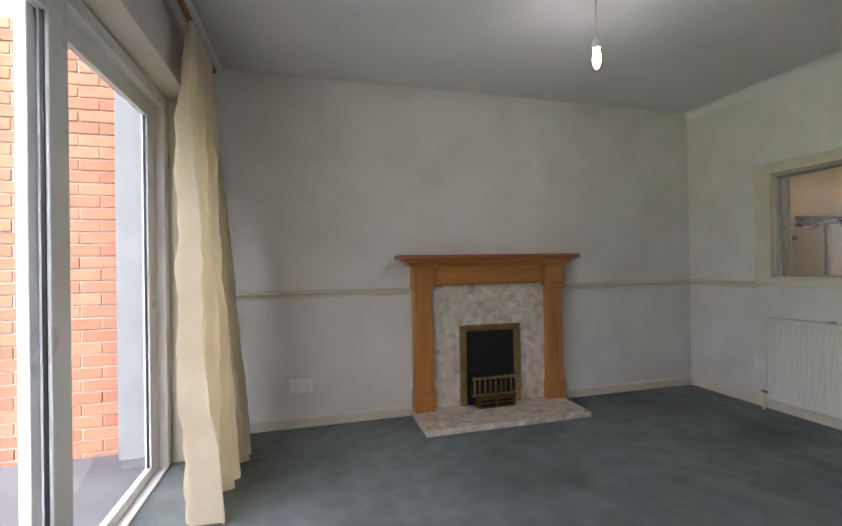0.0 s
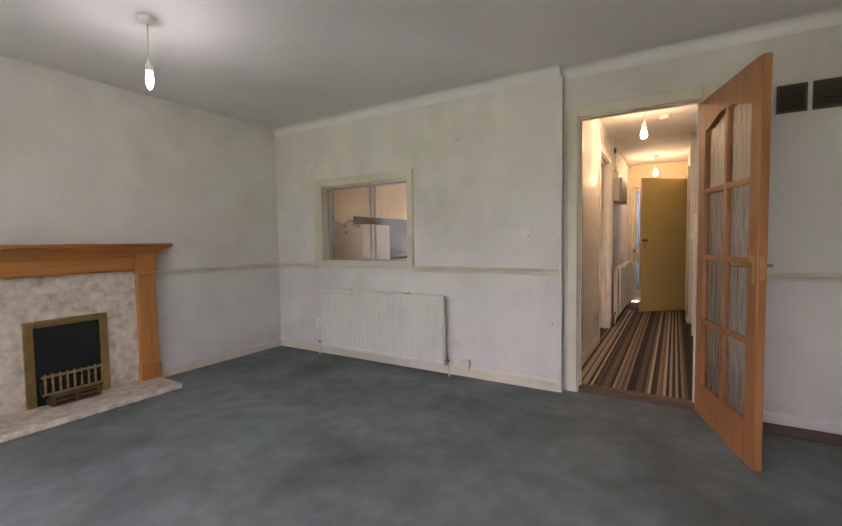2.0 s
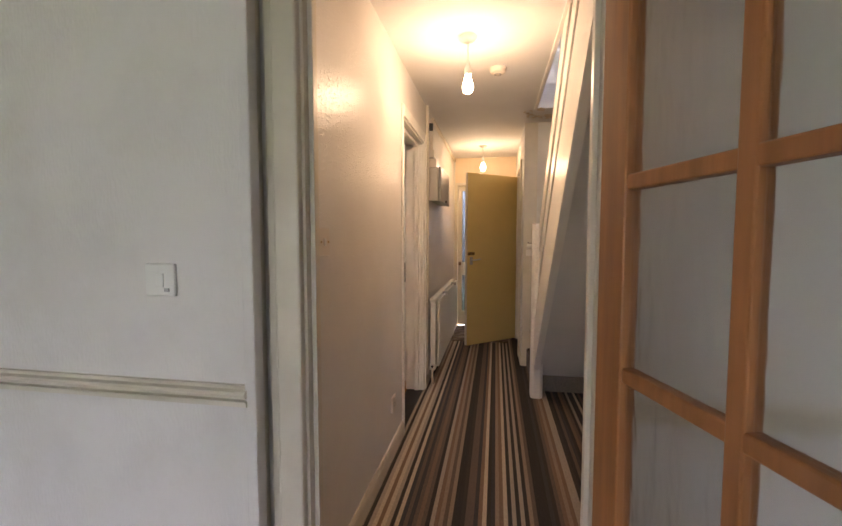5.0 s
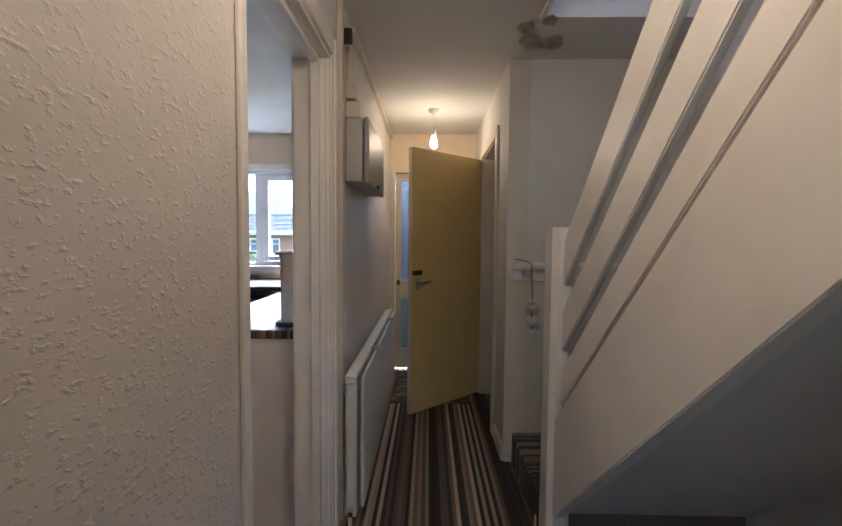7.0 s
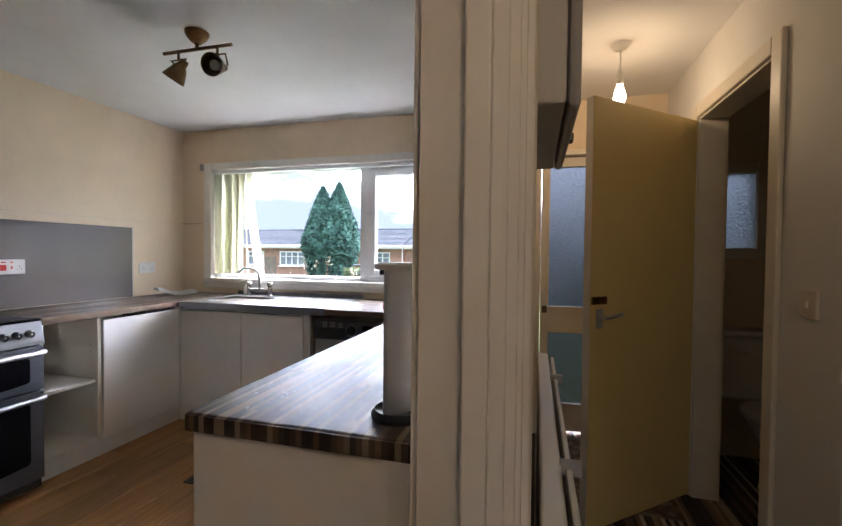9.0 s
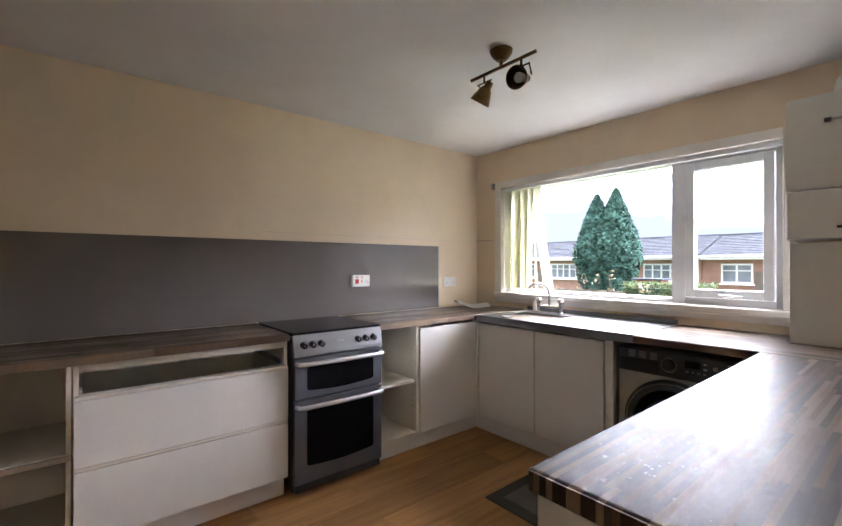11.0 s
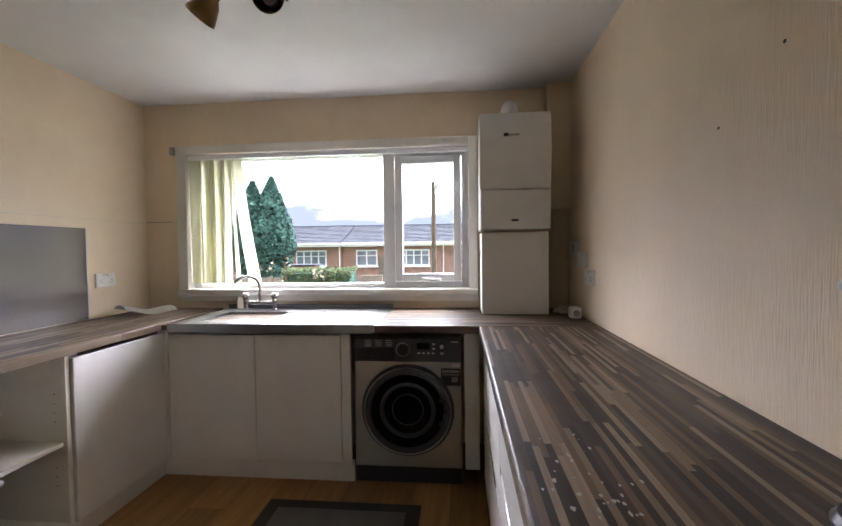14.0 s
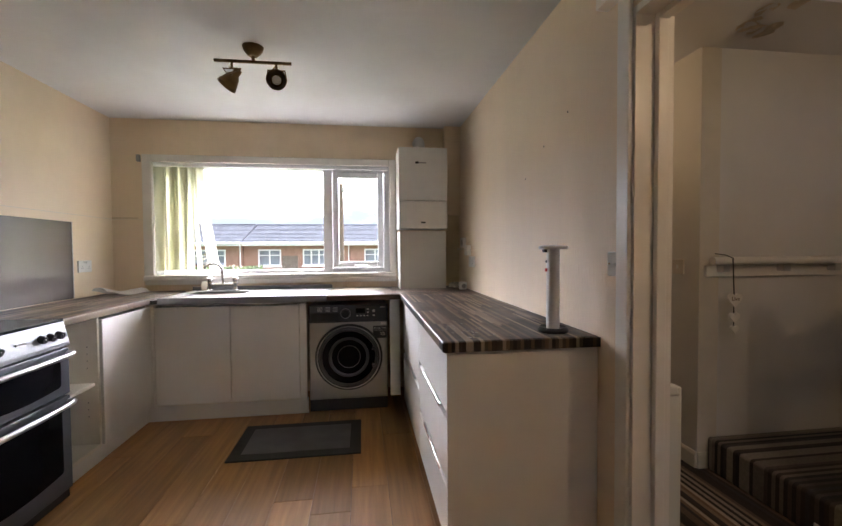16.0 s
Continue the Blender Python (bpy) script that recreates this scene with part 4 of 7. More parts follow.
pd = thing("door_2", (-0.78, 1.06, LF), "white sliding patio door with clear glass", "patio door", kind="structure")
bm = bmesh.new()
box(bm, -0.83, -0.745, 3.06, 3.128, LF, 1.985, 0.004)
box(bm, -0.83, -0.745, -1.0, -0.93, LF, 1.985, 0.004)
box(bm, -0.83, -0.745, -0.93, 3.06, 1.925, 1.985, 0.004)
box(bm, -0.83, -0.745, -0.93, 3.06, LF - 0.02, -0.03, 0.004)
part("outer_frame", bm, M_UPVC, pd)
for k, (x0, x1, y0, y1) in enumerate(((-0.822, -0.790, 1.98, 3.06), (-0.788, -0.752, 1.06, 2.13))):
    bm = bmesh.new()
    w = 0.11
    box(bm, x0, x1, y0, y0 + w, -0.03, 1.925, 0.004)
    box(bm, x0, x1, y1 - w, y1, -0.03, 1.925, 0.004)
    box(bm, x0, x1, y0 + w, y1 - w, -0.03, 0.02, 0.004)
    box(bm, x0, x1, y0 + w, y1 - w, 1.84, 1.925, 0.004)
    sash = part("sliding_sash", bm, M_UPVC, pd)
    g = part("pane", bx((x0 + x1) / 2 - 0.003, (x0 + x1) / 2 + 0.003, y0 + w, y1 - w, 0.02, 1.84), M_GLASS, sash)
    g.visible_shadow = False
    bm = bmesh.new()
    for yy in (y0 + w, y1 - w):
        box(bm, (x0 + x1) / 2 - 0.007, (x0 + x1) / 2 + 0.007, yy - 0.004, yy + 0.004, 0.02, 1.84)
    part("gasket", bm, M_BLACKPL, sash, "black rubber gasket")
bm = bmesh.new()
box(bm, -0.822, -0.790, -0.93, 1.10, 0.02, 0.11)
box(bm, -0.822, -0.790, -0.93, -0.82, 0.11, 1.925)
box(bm, -0.822, -0.790, 0.99, 1.10, 0.11, 1.925)
part("fixed_sash", bm, M_UPVC, pd)
g = part("fixed_pane", bx(-0.809, -0.803, -0.82, 0.99, 0.11, 1.925), M_GLASS, pd)
g.visible_shadow = False


# ---- pendant lamps ----
def pendant(name, x, y, z_bulb, material, label, shape):
    p = thing(name, (x, y, C), label, "pendant lamp", "pendant lamps", local=True)
    p.matrix_basis = pose(x, y, 0)
    part("ceiling_rose", la([(0.0, C - 0.034), (0.018, C - 0.034), (0.042, C - 0.016), (0.048, C - 0.002), (0.0, C - 0.001)]), M_PLAST, p, smooth=True)
    part("cord", cy((0, 0, z_bulb + 0.10), (0, 0, C - 0.03), 0.0035, seg=8), M_PLAST, p)
    part("lampholder", la([(0.0, z_bulb + 0.125), (0.008, z_bulb + 0.12), (0.014, z_bulb + 0.09), (0.019, z_bulb + 0.085), (0.019, z_bulb + 0.05), (0.014, z_bulb + 0.045), (0.0, z_bulb + 0.045)]), M_PLAST, p, smooth=True)
    part("bulb", la([(0.0, z_bulb + 0.05)] + [(r, z_bulb + h) for r, h in shape] + [(0.0, z_bulb - 0.05)]), material, p, "lit glass bulb", smooth=True).visible_shadow = False
    return p


CANDLE = [(0.012, 0.045), (0.017, 0.02), (0.019, 0.0), (0.016, -0.025), (0.008, -0.045)]
GLOBE = [(0.013, 0.045), (0.018, 0.03), (0.027, 0.0), (0.030, -0.02), (0.024, -0.04), (0.012, -0.049)]
pendant("pendant_lamp", 1.335, 2.185, 2.005, M_BULBCOOL, "white ceiling pendant with a lit cool candle bulb", CANDLE)
pendant("pendant_lamp", 4.62, -0.04, 2.09, M_BULBWARM, "white pendant with a lit warm bulb in the hall", GLOBE)
pendant("pendant_lamp", 7.38, -0.04, 2.09, M_BULBWARM, "white pendant with a lit warm bulb near the front door", GLOBE)
sm = thing("smoke_alarm", (5.08, -0.20, C), "round cream smoke alarm on the hall ceiling", "smoke alarm")
part("body", la([(0.0, -0.040), (0.030, -0.040), (0.046, -0.030), (0.050, -0.012), (0.054, -0.010), (0.054, -0.001), (0.0, -0.001)], (5.08, -0.20, C)), M_OLDPLAST, sm, smooth=True)
part("grille", la([(0.012, -0.043), (0.024, -0.043), (0.024, -0.038), (0.012, -0.038)], (5.08, -0.20, C)), M_GREYM, sm)

# ---- hall: kitchen doorway trim ----
bm = bmesh.new()
box(bm, 4.856, 4.878, HY - 0.004, KY + 0.004, 0.0, 2.02, 0.002)
box(bm, 5.620, 5.646, HY - 0.004, KY + 0.004, 0.0, 2.02, 0.002)
box(bm, 4.878, 5.620, HY - 0.004, KY + 0.004, 1.995, 2.02, 0.002)
box(bm, 5.598, 5.620, HY + 0.033, HY + 0.067, 0.0, 1.995, 0.003)
box(bm, 5.611, 5.620, HY + 0.010, HY + 0.033, 0.0, 1.995, 0.003)
box(bm, 4.878, 5.598, HY + 0.033, HY + 0.067, 1.973, 1.995, 0.003)
struct("trim_kitchen_lining", bm, M_WHITE)
bm = bmesh.new()
box(bm, 4.836, 4.866, HY - 0.014, HY - 0.001, 0, 2.08, 0.004)
for x0, x1, d in ((5.632, 5.652, 0.012), (5.652, 5.684, 0.022), (5.684, 5.702, 0.015)):
    box(bm, x0, x1, HY - d, HY - 0.001, 0, 2.08, 0.004)
box(bm, 4.866, 5.632, HY - 0.018, HY - 0.001, 2.01, 2.08, 0.005)
box(bm, 5.634, 5.700, KY + 0.001, KY + 0.018, 0, 2.09, 0.005)
box(bm, 4.804, 4.866, KY + 0.001, KY + 0.018, 0, 2.09, 0.005)
box(bm, 4.76, 5.78, KY + 0.001, KY + 0.05, 2.085, 2.135, 0.004)
struct("trim_kitchen_architrave", bm, M_WHITE)
struct("threshold_kitchen", bx(4.878, 5.620, HY, KY, -0.01, 0.006, bev=0.003), M_BLACKPL, "black threshold strip in the kitchen doorway")
rail_run("baseboard_hall_left", "x", HY, -1, 3.405, 4.836, 0.0, 0.09, 0.014, M_TRIM, False)
rail_run("baseboard_hall_far", "x", HY, -1, 5.71, KX1, 0.0, 0.09, 0.014, M_TRIM, False)
rail_run("baseboard_closet", "x", -0.46, 1, 6.45, 6.76, 0.0, 0.09, 0.014, M_TRIM, False)
rail_run("baseboard_stair_foot", "y", 6.45, -1, RY, -0.46, 0.0, 0.09, 0.012, M_TRIM, False)
rail_run("baseboard_hall_south", "x", RY, 1, 3.41, 5.80, 0.0, 0.08, 0.012, M_PLASTER, False)

# meter boxes and trunking
mb = thing("meter_box", (6.25, HY, 1.57), "grey plastic electricity meter cupboard on the hall wall", "meter box")
bm = bmesh.new()
box(bm, 5.93, 6.60, 0.300, HY - 0.001, 1.575, 1.865, 0.008)
part("cabinet", bm, mat("meter_cream_grey", (0.52, 0.49, 0.44), 0.45, vary=0.06, bump=0.05), mb)
part("door", bx(5.935, 6.595, 0.272, 0.297, 1.568, 1.872, bev=0.012), M_GREYM, mb, "smoked grey hinged cover")
part("latch", bx(6.24, 6.28, 0.262, 0.272, 1.58, 1.60, bev=0.002), M_BLACKPL, mb)
fb = thing("fuse_box", (5.99, HY, 1.95), "cream fuse switch box above the meter", "fuse box")
part("body", bx(5.94, 6.06, 0.315, HY - 0.001, 1.868, 1.94, bev=0.004), M_OLDPLAST, fb)
part("switch_box", bx(5.95, 6.04, 0.335, HY - 0.001, 1.955, 2.02, bev=0.004), M_OLDPLAST, fb)
part("conduit", bx(5.975, 6.005, 0.352, HY - 0.001, 2.02, 2.20, bev=0.003), M_OLDPLAST, fb)
part("cable_clamp", bx(5.85, 5.88, 0.335, HY - 0.001, 2.16, 2.22, bev=0.004), M_BLACKPL, fb, "black cable clamp")
struct("trim_trunking", bx(5.755, 5.785, 0.355, HY - 0.001, 0.09, C, bev=0.003), M_TRIM)
struct("trim_ceiling_conduit", bx(6.05, KX1, 0.352, HY - 0.001, C - 0.05, C - 0.02, bev=0.003), M_TRIM)

# ---- closet door, closet and front door ----
bm = bmesh.new()
for x0, x1 in ((6.825, 6.85), (7.545, 7.57)):
    box(bm, x0, x1, -0.585, -0.455, 0, 2.005, 0.002)
box(bm, 6.85, 7.545, -0.585, -0.455, 1.985, 2.005, 0.002)
struct("trim_closet_lining", bm, M_TRIM)
bm = bmesh.new()
box(bm, 6.765, 6.835, -0.459, -0.440, 0, 2.06, 0.005)
box(bm, 7.560, 7.63, -0.459, -0.440, 0, 2.06, 0.005)
box(bm, 6.835, 7.560, -0.459, -0.440, 1.995, 2.06, 0.005)
struct("trim_closet_architrave", bm, M_TRIM)
ang = math.degrees(math.atan2(0.125 + 0.44, 7.075 - 7.575))
cd = thing("door_3", (7.575, -0.435, 0.012), "open plain magnolia closet door with lever handle", "door", kind="structure", local=True, rz=ang)
DL = math.hypot(0.565, 0.50)
part("leaf", bx(0, DL, -0.02, 0.02, 0, 1.972, bev=0.003), M_YELLOWDOOR, cd)
part("edge_band", bx(DL, DL + 0.002, -0.019, 0.019, 0.002, 1.97), M_TRIM, cd)
hp = part("handle_plate", bx(DL - 0.075, DL - 0.035, 0.0195, 0.026, 0.93, 1.02, bev=0.003), M_GREYM, cd, "grey metal handle plate")
part("lever", tb([(DL - 0.055, 0.024, 0.985), (DL - 0.055, 0.060, 0.985), (DL - 0.075, 0.066, 0.985), (DL - 0.155, 0.062, 0.995)], 0.008), M_ALU, hp, smooth=True)
bolt = part("bolt", bx(DL - 0.10, DL - 0.005, 0.0195, 0.028, 1.04, 1.075, bev=0.003), M_BRONZE, cd, "dark sliding bolt")
part("bolt_knob", cy((DL - 0.05, 0.028, 1.057), (DL - 0.05, 0.045, 1.057), 0.009, seg=10), M_BRONZE, bolt)
for z in (0.25, 1.70):
    part("hinge", cy((-0.004, 0.022, z), (-0.004, 0.022, z + 0.09), 0.006, seg=8), M_ALU, cd)

fd = thing("door_4", (8.22, -0.04, 0.0), "cream front door with two obscure glass panes", "front door", kind="structure")
bm = bmesh.new()
box(bm, 8.13, 8.25, 0.325, 0.362, 0, 2.0, 0.003)
box(bm, 8.13, 8.25, -0.442, -0.405, 0, 2.0, 0.003)
box(bm, 8.13, 8.25, -0.405, 0.325, 1.965, 2.0, 0.003)
part("door_frame", bm, M_TRIM, fd)
bm = bmesh.new()
box(bm, 8.19, 8.235, 0.265, 0.322, 0.02, 1.962, 0.003)
box(bm, 8.19, 8.235, -0.402, -0.33, 0.02, 1.962, 0.003)
for z0, z1 in ((0.02, 0.216), (0.721, 0.908), (1.896, 1.962)):
    box(bm, 8.19, 8.235, -0.33, 0.265, z0, z1, 0.003)
part("leaf", bm, M_TRIM, fd)
for z0, z1 in ((0.216, 0.721), (0.908, 1.896)):
    g = part("pane", bx(8.208, 8.214, -0.335, 0.27, z0 - 0.004, z1 + 0.004), M_FROST, fd, "frosted obscure glass pane")
part("latch", bx(8.165, 8.19, 0.275, 0.31, 0.86, 0.91, bev=0.004), M_BRONZE, fd, "dark latch lock")
dm = thing("door_mat", (7.75, 0.0, 0.0), "worn leaf-patterned mat inside the front door", "door mat")
part("mat", bx(7.30, 8.12, -0.36, 0.335, 0.001, 0.012, bev=0.004), M_LEAFMAT, dm)

wc = thing("toilet", (7.95, -0.95, 0.0), "cream ceramic toilet with low cistern", "toilet")
part("cistern", bx(7.95, 8.13, -1.17, -0.72, 0.42, 0.80, bev=0.025, seg=3), M_CERAMIC, wc)
part("cistern_lid", bx(7.935, 8.135, -1.185, -0.705, 0.80, 0.835, bev=0.012), M_CERAMIC, wc)
bm = bmesh.new()
lathe(bm, [(0.0, 0.0), (0.11, 0.0), (0.10, 0.06), (0.085, 0.16), (0.11, 0.26), (0.17, 0.34), (0.19, 0.39), (0.185, 0.40), (0.0, 0.40)], Matrix.Translation((7.70, -0.945, 0)) @ Matrix.Diagonal((1.28, 0.98, 1, 1)), 28)
part("bowl", bm, M_CERAMIC, wc, smooth=True)
bm = bmesh.new()
lathe(bm, [(0.0, 0.405), (0.19, 0.405), (0.197, 0.415), (0.19, 0.43), (0.0, 0.436)], Matrix.Translation((7.70, -0.945, 0)) @ Matrix.Diagonal((1.28, 0.98, 1, 1)), 28)
part("seat_lid", bm, M_PLAST, wc, smooth=True)
part("flush_lever", tb([(7.945, -0.78, 0.72), (7.925, -0.78, 0.72), (7.92, -0.85, 0.715)], 0.006), M_CHROME, wc, smooth=True)
cw = thing("window_2", (8.16, -0.82, 1.28), "small closet window with frosted glass", "window", kind="structure")
bm = bmesh.new()
box(bm, 8.13, 8.20, -1.03, -0.97, 1.26, 1.87, 0.004)
box(bm, 8.13, 8.20, -0.67, -0.61, 1.26, 1.87, 0.004)
box(bm, 8.13, 8.20, -0.97, -0.67, 1.80, 1.87, 0.004)
box(bm, 8.13, 8.20, -0.97, -0.67, 1.26, 1.33, 0.004)
part("window_frame", bm, M_TRIM, cw)
g = part("pane", bx(8.165, 8.171, -0.975, -0.665, 1.325, 1.805), M_FROST, cw)
part("stay", bx(8.118, 8.13, -0.80, -0.68, 1.325, 1.340, bev=0.002), M_BRONZE, cw, "dark casement stay")

# ---- coat rail with hanging hearts ----
cr = thing("coat_rail", (6.44, -0.85, 1.085), "white painted coat rail board on the stair wall", "coat rail")
part("backboard", bx(6.428, 6.449, -1.38, -0.485, 1.080, 1.140, bev=0.003), M_WHITE, cr)
part("rail", cy((6.395, -1.38, 1.168), (6.395, -0.49, 1.168), 0.022, seg=16), M_WHITE, cr, smooth=True)
for y in (-0.57, -0.95, -1.28):
    part("bracket", bx(6.385, 6.43, y - 0.022, y + 0.022, 1.108, 1.150, bev=0.004), M_ALU, cr, "zinc rail bracket")
hs = thing("heart_hanger", (6.36, -0.565, 1.0), "three hanging cream wooden hearts on a dark cord", "heart ornament")
part("cord", tb([(6.385, -0.495, 1.208), (6.372, -0.55, 1.200), (6.365, -0.586, 1.183), (6.362, -0.592, 1.0), (6.362, -0.593, 0.78)], 0.003, 6), M_BLACKPL, hs)


def heart(cx, cz, s, x0, x1):
    bm = bmesh.new()
    pts = []
    for k in range(28):
        a = 2 * math.pi * k / 28
        u = 16 * math.sin(a) ** 3
        v = 13 * math.cos(a) - 5 * math.cos(2 * a) - 2 * math.cos(3 * a) - math.cos(4 * a)
        pts.append((cx + s * u / 32, cz + s * v / 32))
    A = [bm.verts.new((x0, u, v)) for u, v in pts]
    Bv = [bm.verts.new((x1, u, v)) for u, v in pts]
    for k in range(28):
        bm.faces.new((A[k], A[(k + 1) % 28], Bv[(k + 1) % 28], Bv[k]))
    bm.faces.new(A)
    bm.faces.new(Bv[::-1])
    return bm


for k, (z, s) in enumerate(((0.945, 0.085), (0.850, 0.062), (0.785, 0.048))):
    h = part("heart", heart(-0.593, z + 0.015, s, 6.352, 6.364), M_WHITE, hs)
def lettering(body, size, m, parent, material):
    cv = bpy.data.curves.new("lettering", "FONT")
    cv.body, cv.size, cv.extrude, cv.align_x = body, size, 0.0005, "CENTER"
    tmp = bpy.data.objects.new("lettering", cv)
    me = bpy.data.meshes.new_from_object(tmp)
    bpy.data.objects.remove(tmp)
    me.materials.clear()
    me.materials.append(material)
    ob = new("lettering", me)
    ob.parent = parent
    ob.matrix_basis = m
    return ob


lettering("Live", 0.030, pose(6.3512 - 6.36, -0.593 + 0.565, 0.955 - 1.0, 90, 0, -90), hs, M_BRONZE)

# ---- staircase ----
SL = 0.95
stair = thing("staircase", (5.6, -0.9, 0.0), "white painted open-rail staircase with striped carpet", "staircase", kind="structure")


def sloped(name, ztop, zbot, x0, x1, y0, y1, material, xr=5.47, label="", lip=0.0):
    bm = bmesh.new()
    extrude_profile(bm, [(x0, zbot + SL * (xr - x0)), (x1, zbot + SL * (xr - x1)), (x1, ztop + SL * (xr - x1)), (x0, ztop + SL * (xr - x0))], "y", y0, y1)
    bmesh.ops.bevel(bm, geom=list(bm.edges), offset=0.004, segments=2, affect="EDGES")
    return part(name, bm, material, stair, label)


XE = 3.62
sloped("handrail", 1.445, 1.265, 5.66, XE, -0.545, -0.520, M_WHITE)
sloped("rail", 1.172, 1.012, 5.66, XE, -0.545, -0.520, M_WHITE)
sloped("rail", 0.938, 0.800, 5.66, XE, -0.545, -0.520, M_WHITE)
sloped("stringer", 0.752, 0.352, 5.70, XE, -0.545, -0.500, M_WHITE)
bm = bmesh.new()
ch = 0.022
pts = [(5.600 + ch, -0.572), (5.735 - ch, -0.572), (5.735, -0.572 + ch), (5.735, -0.480 - ch), (5.735 - ch, -0.480), (5.600 + ch, -0.480), (5.600, -0.480 - ch), (5.600, -0.572 + ch)]
A = [bm.verts.new((x, y, 0.0)) for x, y in pts]
Bv = [bm.verts.new((x, y, 1.352)) for x, y in pts]
T = [bm.verts.new((5.6675 + (x - 5.6675) * 0.93, -0.526 + (y + 0.526) * 0.93, 1.365)) for x, y in pts]
for a, b in ((A, Bv), (Bv, T)):
    for k in range(8):
        bm.faces.new((a[k], a[(k + 1) % 8], b[(k + 1) % 8], b[k]))
bm.faces.new(T)
part("newel_post", bm, M_WHITE, stair)
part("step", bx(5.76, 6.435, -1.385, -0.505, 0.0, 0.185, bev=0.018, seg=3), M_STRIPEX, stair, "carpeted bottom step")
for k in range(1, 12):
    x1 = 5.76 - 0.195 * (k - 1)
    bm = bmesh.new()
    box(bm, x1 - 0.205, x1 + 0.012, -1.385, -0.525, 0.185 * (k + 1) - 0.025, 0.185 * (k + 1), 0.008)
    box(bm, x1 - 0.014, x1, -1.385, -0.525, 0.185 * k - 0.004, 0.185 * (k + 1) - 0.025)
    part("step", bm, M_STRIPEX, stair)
bm = bmesh.new()
extrude_profile(bm, [(5.86, 0.045), (5.86 - 2.25, 0.045 + SL * 2.25), (5.86 - 2.25, 0.075 + SL * 2.25), (5.86, 0.075)], "y", RY, -0.522)
part("soffit", bm, M_PLASTER, stair, "plastered sloping underside")
part("soffit_skirting", bx(5.842, 5.866, RY + 0.002, -0.50, 0.0, 0.065, bev=0.004), M_WHITE, stair)

# peeling water damage on the hall ceiling
dmg = thing("peeling_plaster", (6.05, -0.55, C), "brown-stained peeling plaster patch on the ceiling", "peeling plaster")
M_DAMP = mat("damp_brown_plaster", (0.68, 0.58, 0.45), 0.9, vary=0.2, scale=16, fine=60, bump=0.3, depth=0.003, stain=(0.60, 0.54, 0.46), stain_amount=0.9, stain_scale=14)
rng = random.Random(5)
for k in range(11):
    a, b = 6.15 + rng.uniform(-0.13, 0.13), -0.56 + rng.uniform(-0.10, 0.10)
    n = 9
    bm = bmesh.new()
    ring0 = [bm.verts.new((a + rng.uniform(0.03, 0.075) * math.cos(2 * math.pi * j / n), b + rng.uniform(0.025, 0.055) * math.sin(2 * math.pi * j / n), C - 0.0015 - rng.uniform(0, 0.006))) for j in range(n)]
    cen = bm.verts.new((a, b, C - 0.004))
    for j in range(n):
        bm.faces.new((ring0[j], ring0[(j + 1) % n], cen))
    bmesh.ops.solidify(bm, geom=list(bm.faces), thickness=0.002)
    part("flake", bm, M_DAMP if k % 3 else M_CEIL, dmg)
struct("trim_stairwell_bead", bx(3.6, 6.0, -0.53, -0.505, C - 0.012, C + 0.02, bev=0.003), M_WHITE)

# ---- kitchen: worktops ----
wt = thing("worktop", (5.28, 3.2, 0.87), "dark stave-pattern laminate worktop beside the cooker", "worktop", "worktops")
part("slab", bx(4.50, 6.058, 2.872, 3.424, 0.870, 0.910, bev=0.008, seg=3), M_WOODTOP, wt)
part("front_edging", bx(4.502, 6.056, 2.8685, 2.8715, 0.872, 0.903, bev=0.001), M_WOODTOP, wt)
wt = thing("worktop", (7.1, 3.2, 0.87), "dark stave-pattern laminate worktop in the corner", "worktop", "worktops")
part("slab", bx(6.656, 8.148, 2.872, 3.424, 0.870, 0.910, bev=0.008, seg=3), M_WOODTOP, wt)
part("front_edging", bx(6.658, 7.466, 2.8685, 2.8715, 0.872, 0.903, bev=0.001), M_WOODTOP, wt)
wt = thing("worktop", (7.8, 2.0, 0.87), "dark stave-pattern laminate worktop under the window", "worktop", "worktops")
bm = bmesh.new()
box(bm, 7.482, 8.148, 0.512, 1.66, 0.870, 0.910, 0.006)
box(bm, 7.52, 8.148, 1.66, 2.870, 0.870, 0.898)
part("slab", bm, M_WOODTOPY, wt)
part("front_edging", bx(7.4785, 7.4815, 1.118, 1.652, 0.872, 0.904, bev=0.001), M_WOODTOPY, wt)
wt = thing("worktop", (6.6, 0.8, 0.87), "long dark stave-pattern laminate worktop with a scuffed end", "worktop", "worktops")
part("slab", bx(5.816, 7.480, 0.512, 1.115, 0.870, 0.910, bev=0.008, seg=3), M_WOODTOP, wt)
part("end_edging", bx(5.811, 5.8155, 0.513, 1.108, 0.871, 0.908, bev=0.001), M_WOODTOP, wt, "stave-pattern edging strip")
rng = random.Random(9)
bm = bmesh.new()
for k in range(46):
    a, b = rng.gauss(6.02, 0.10), rng.gauss(0.98, 0.06)
    if not (5.83 < a < 6.5 and 0.55 < b < 1.09):
        continue
    n, r = 6, rng.uniform(0.0015, 0.005)
    ring0 = [bm.verts.new((a + 1.8 * r * rng.uniform(0.5, 1.2) * math.cos(6.283 * j / n), b + r * rng.uniform(0.5, 1.2) * math.sin(6.283 * j / n), 0.9106)) for j in range(n)]
    bm.faces.new(ring0)
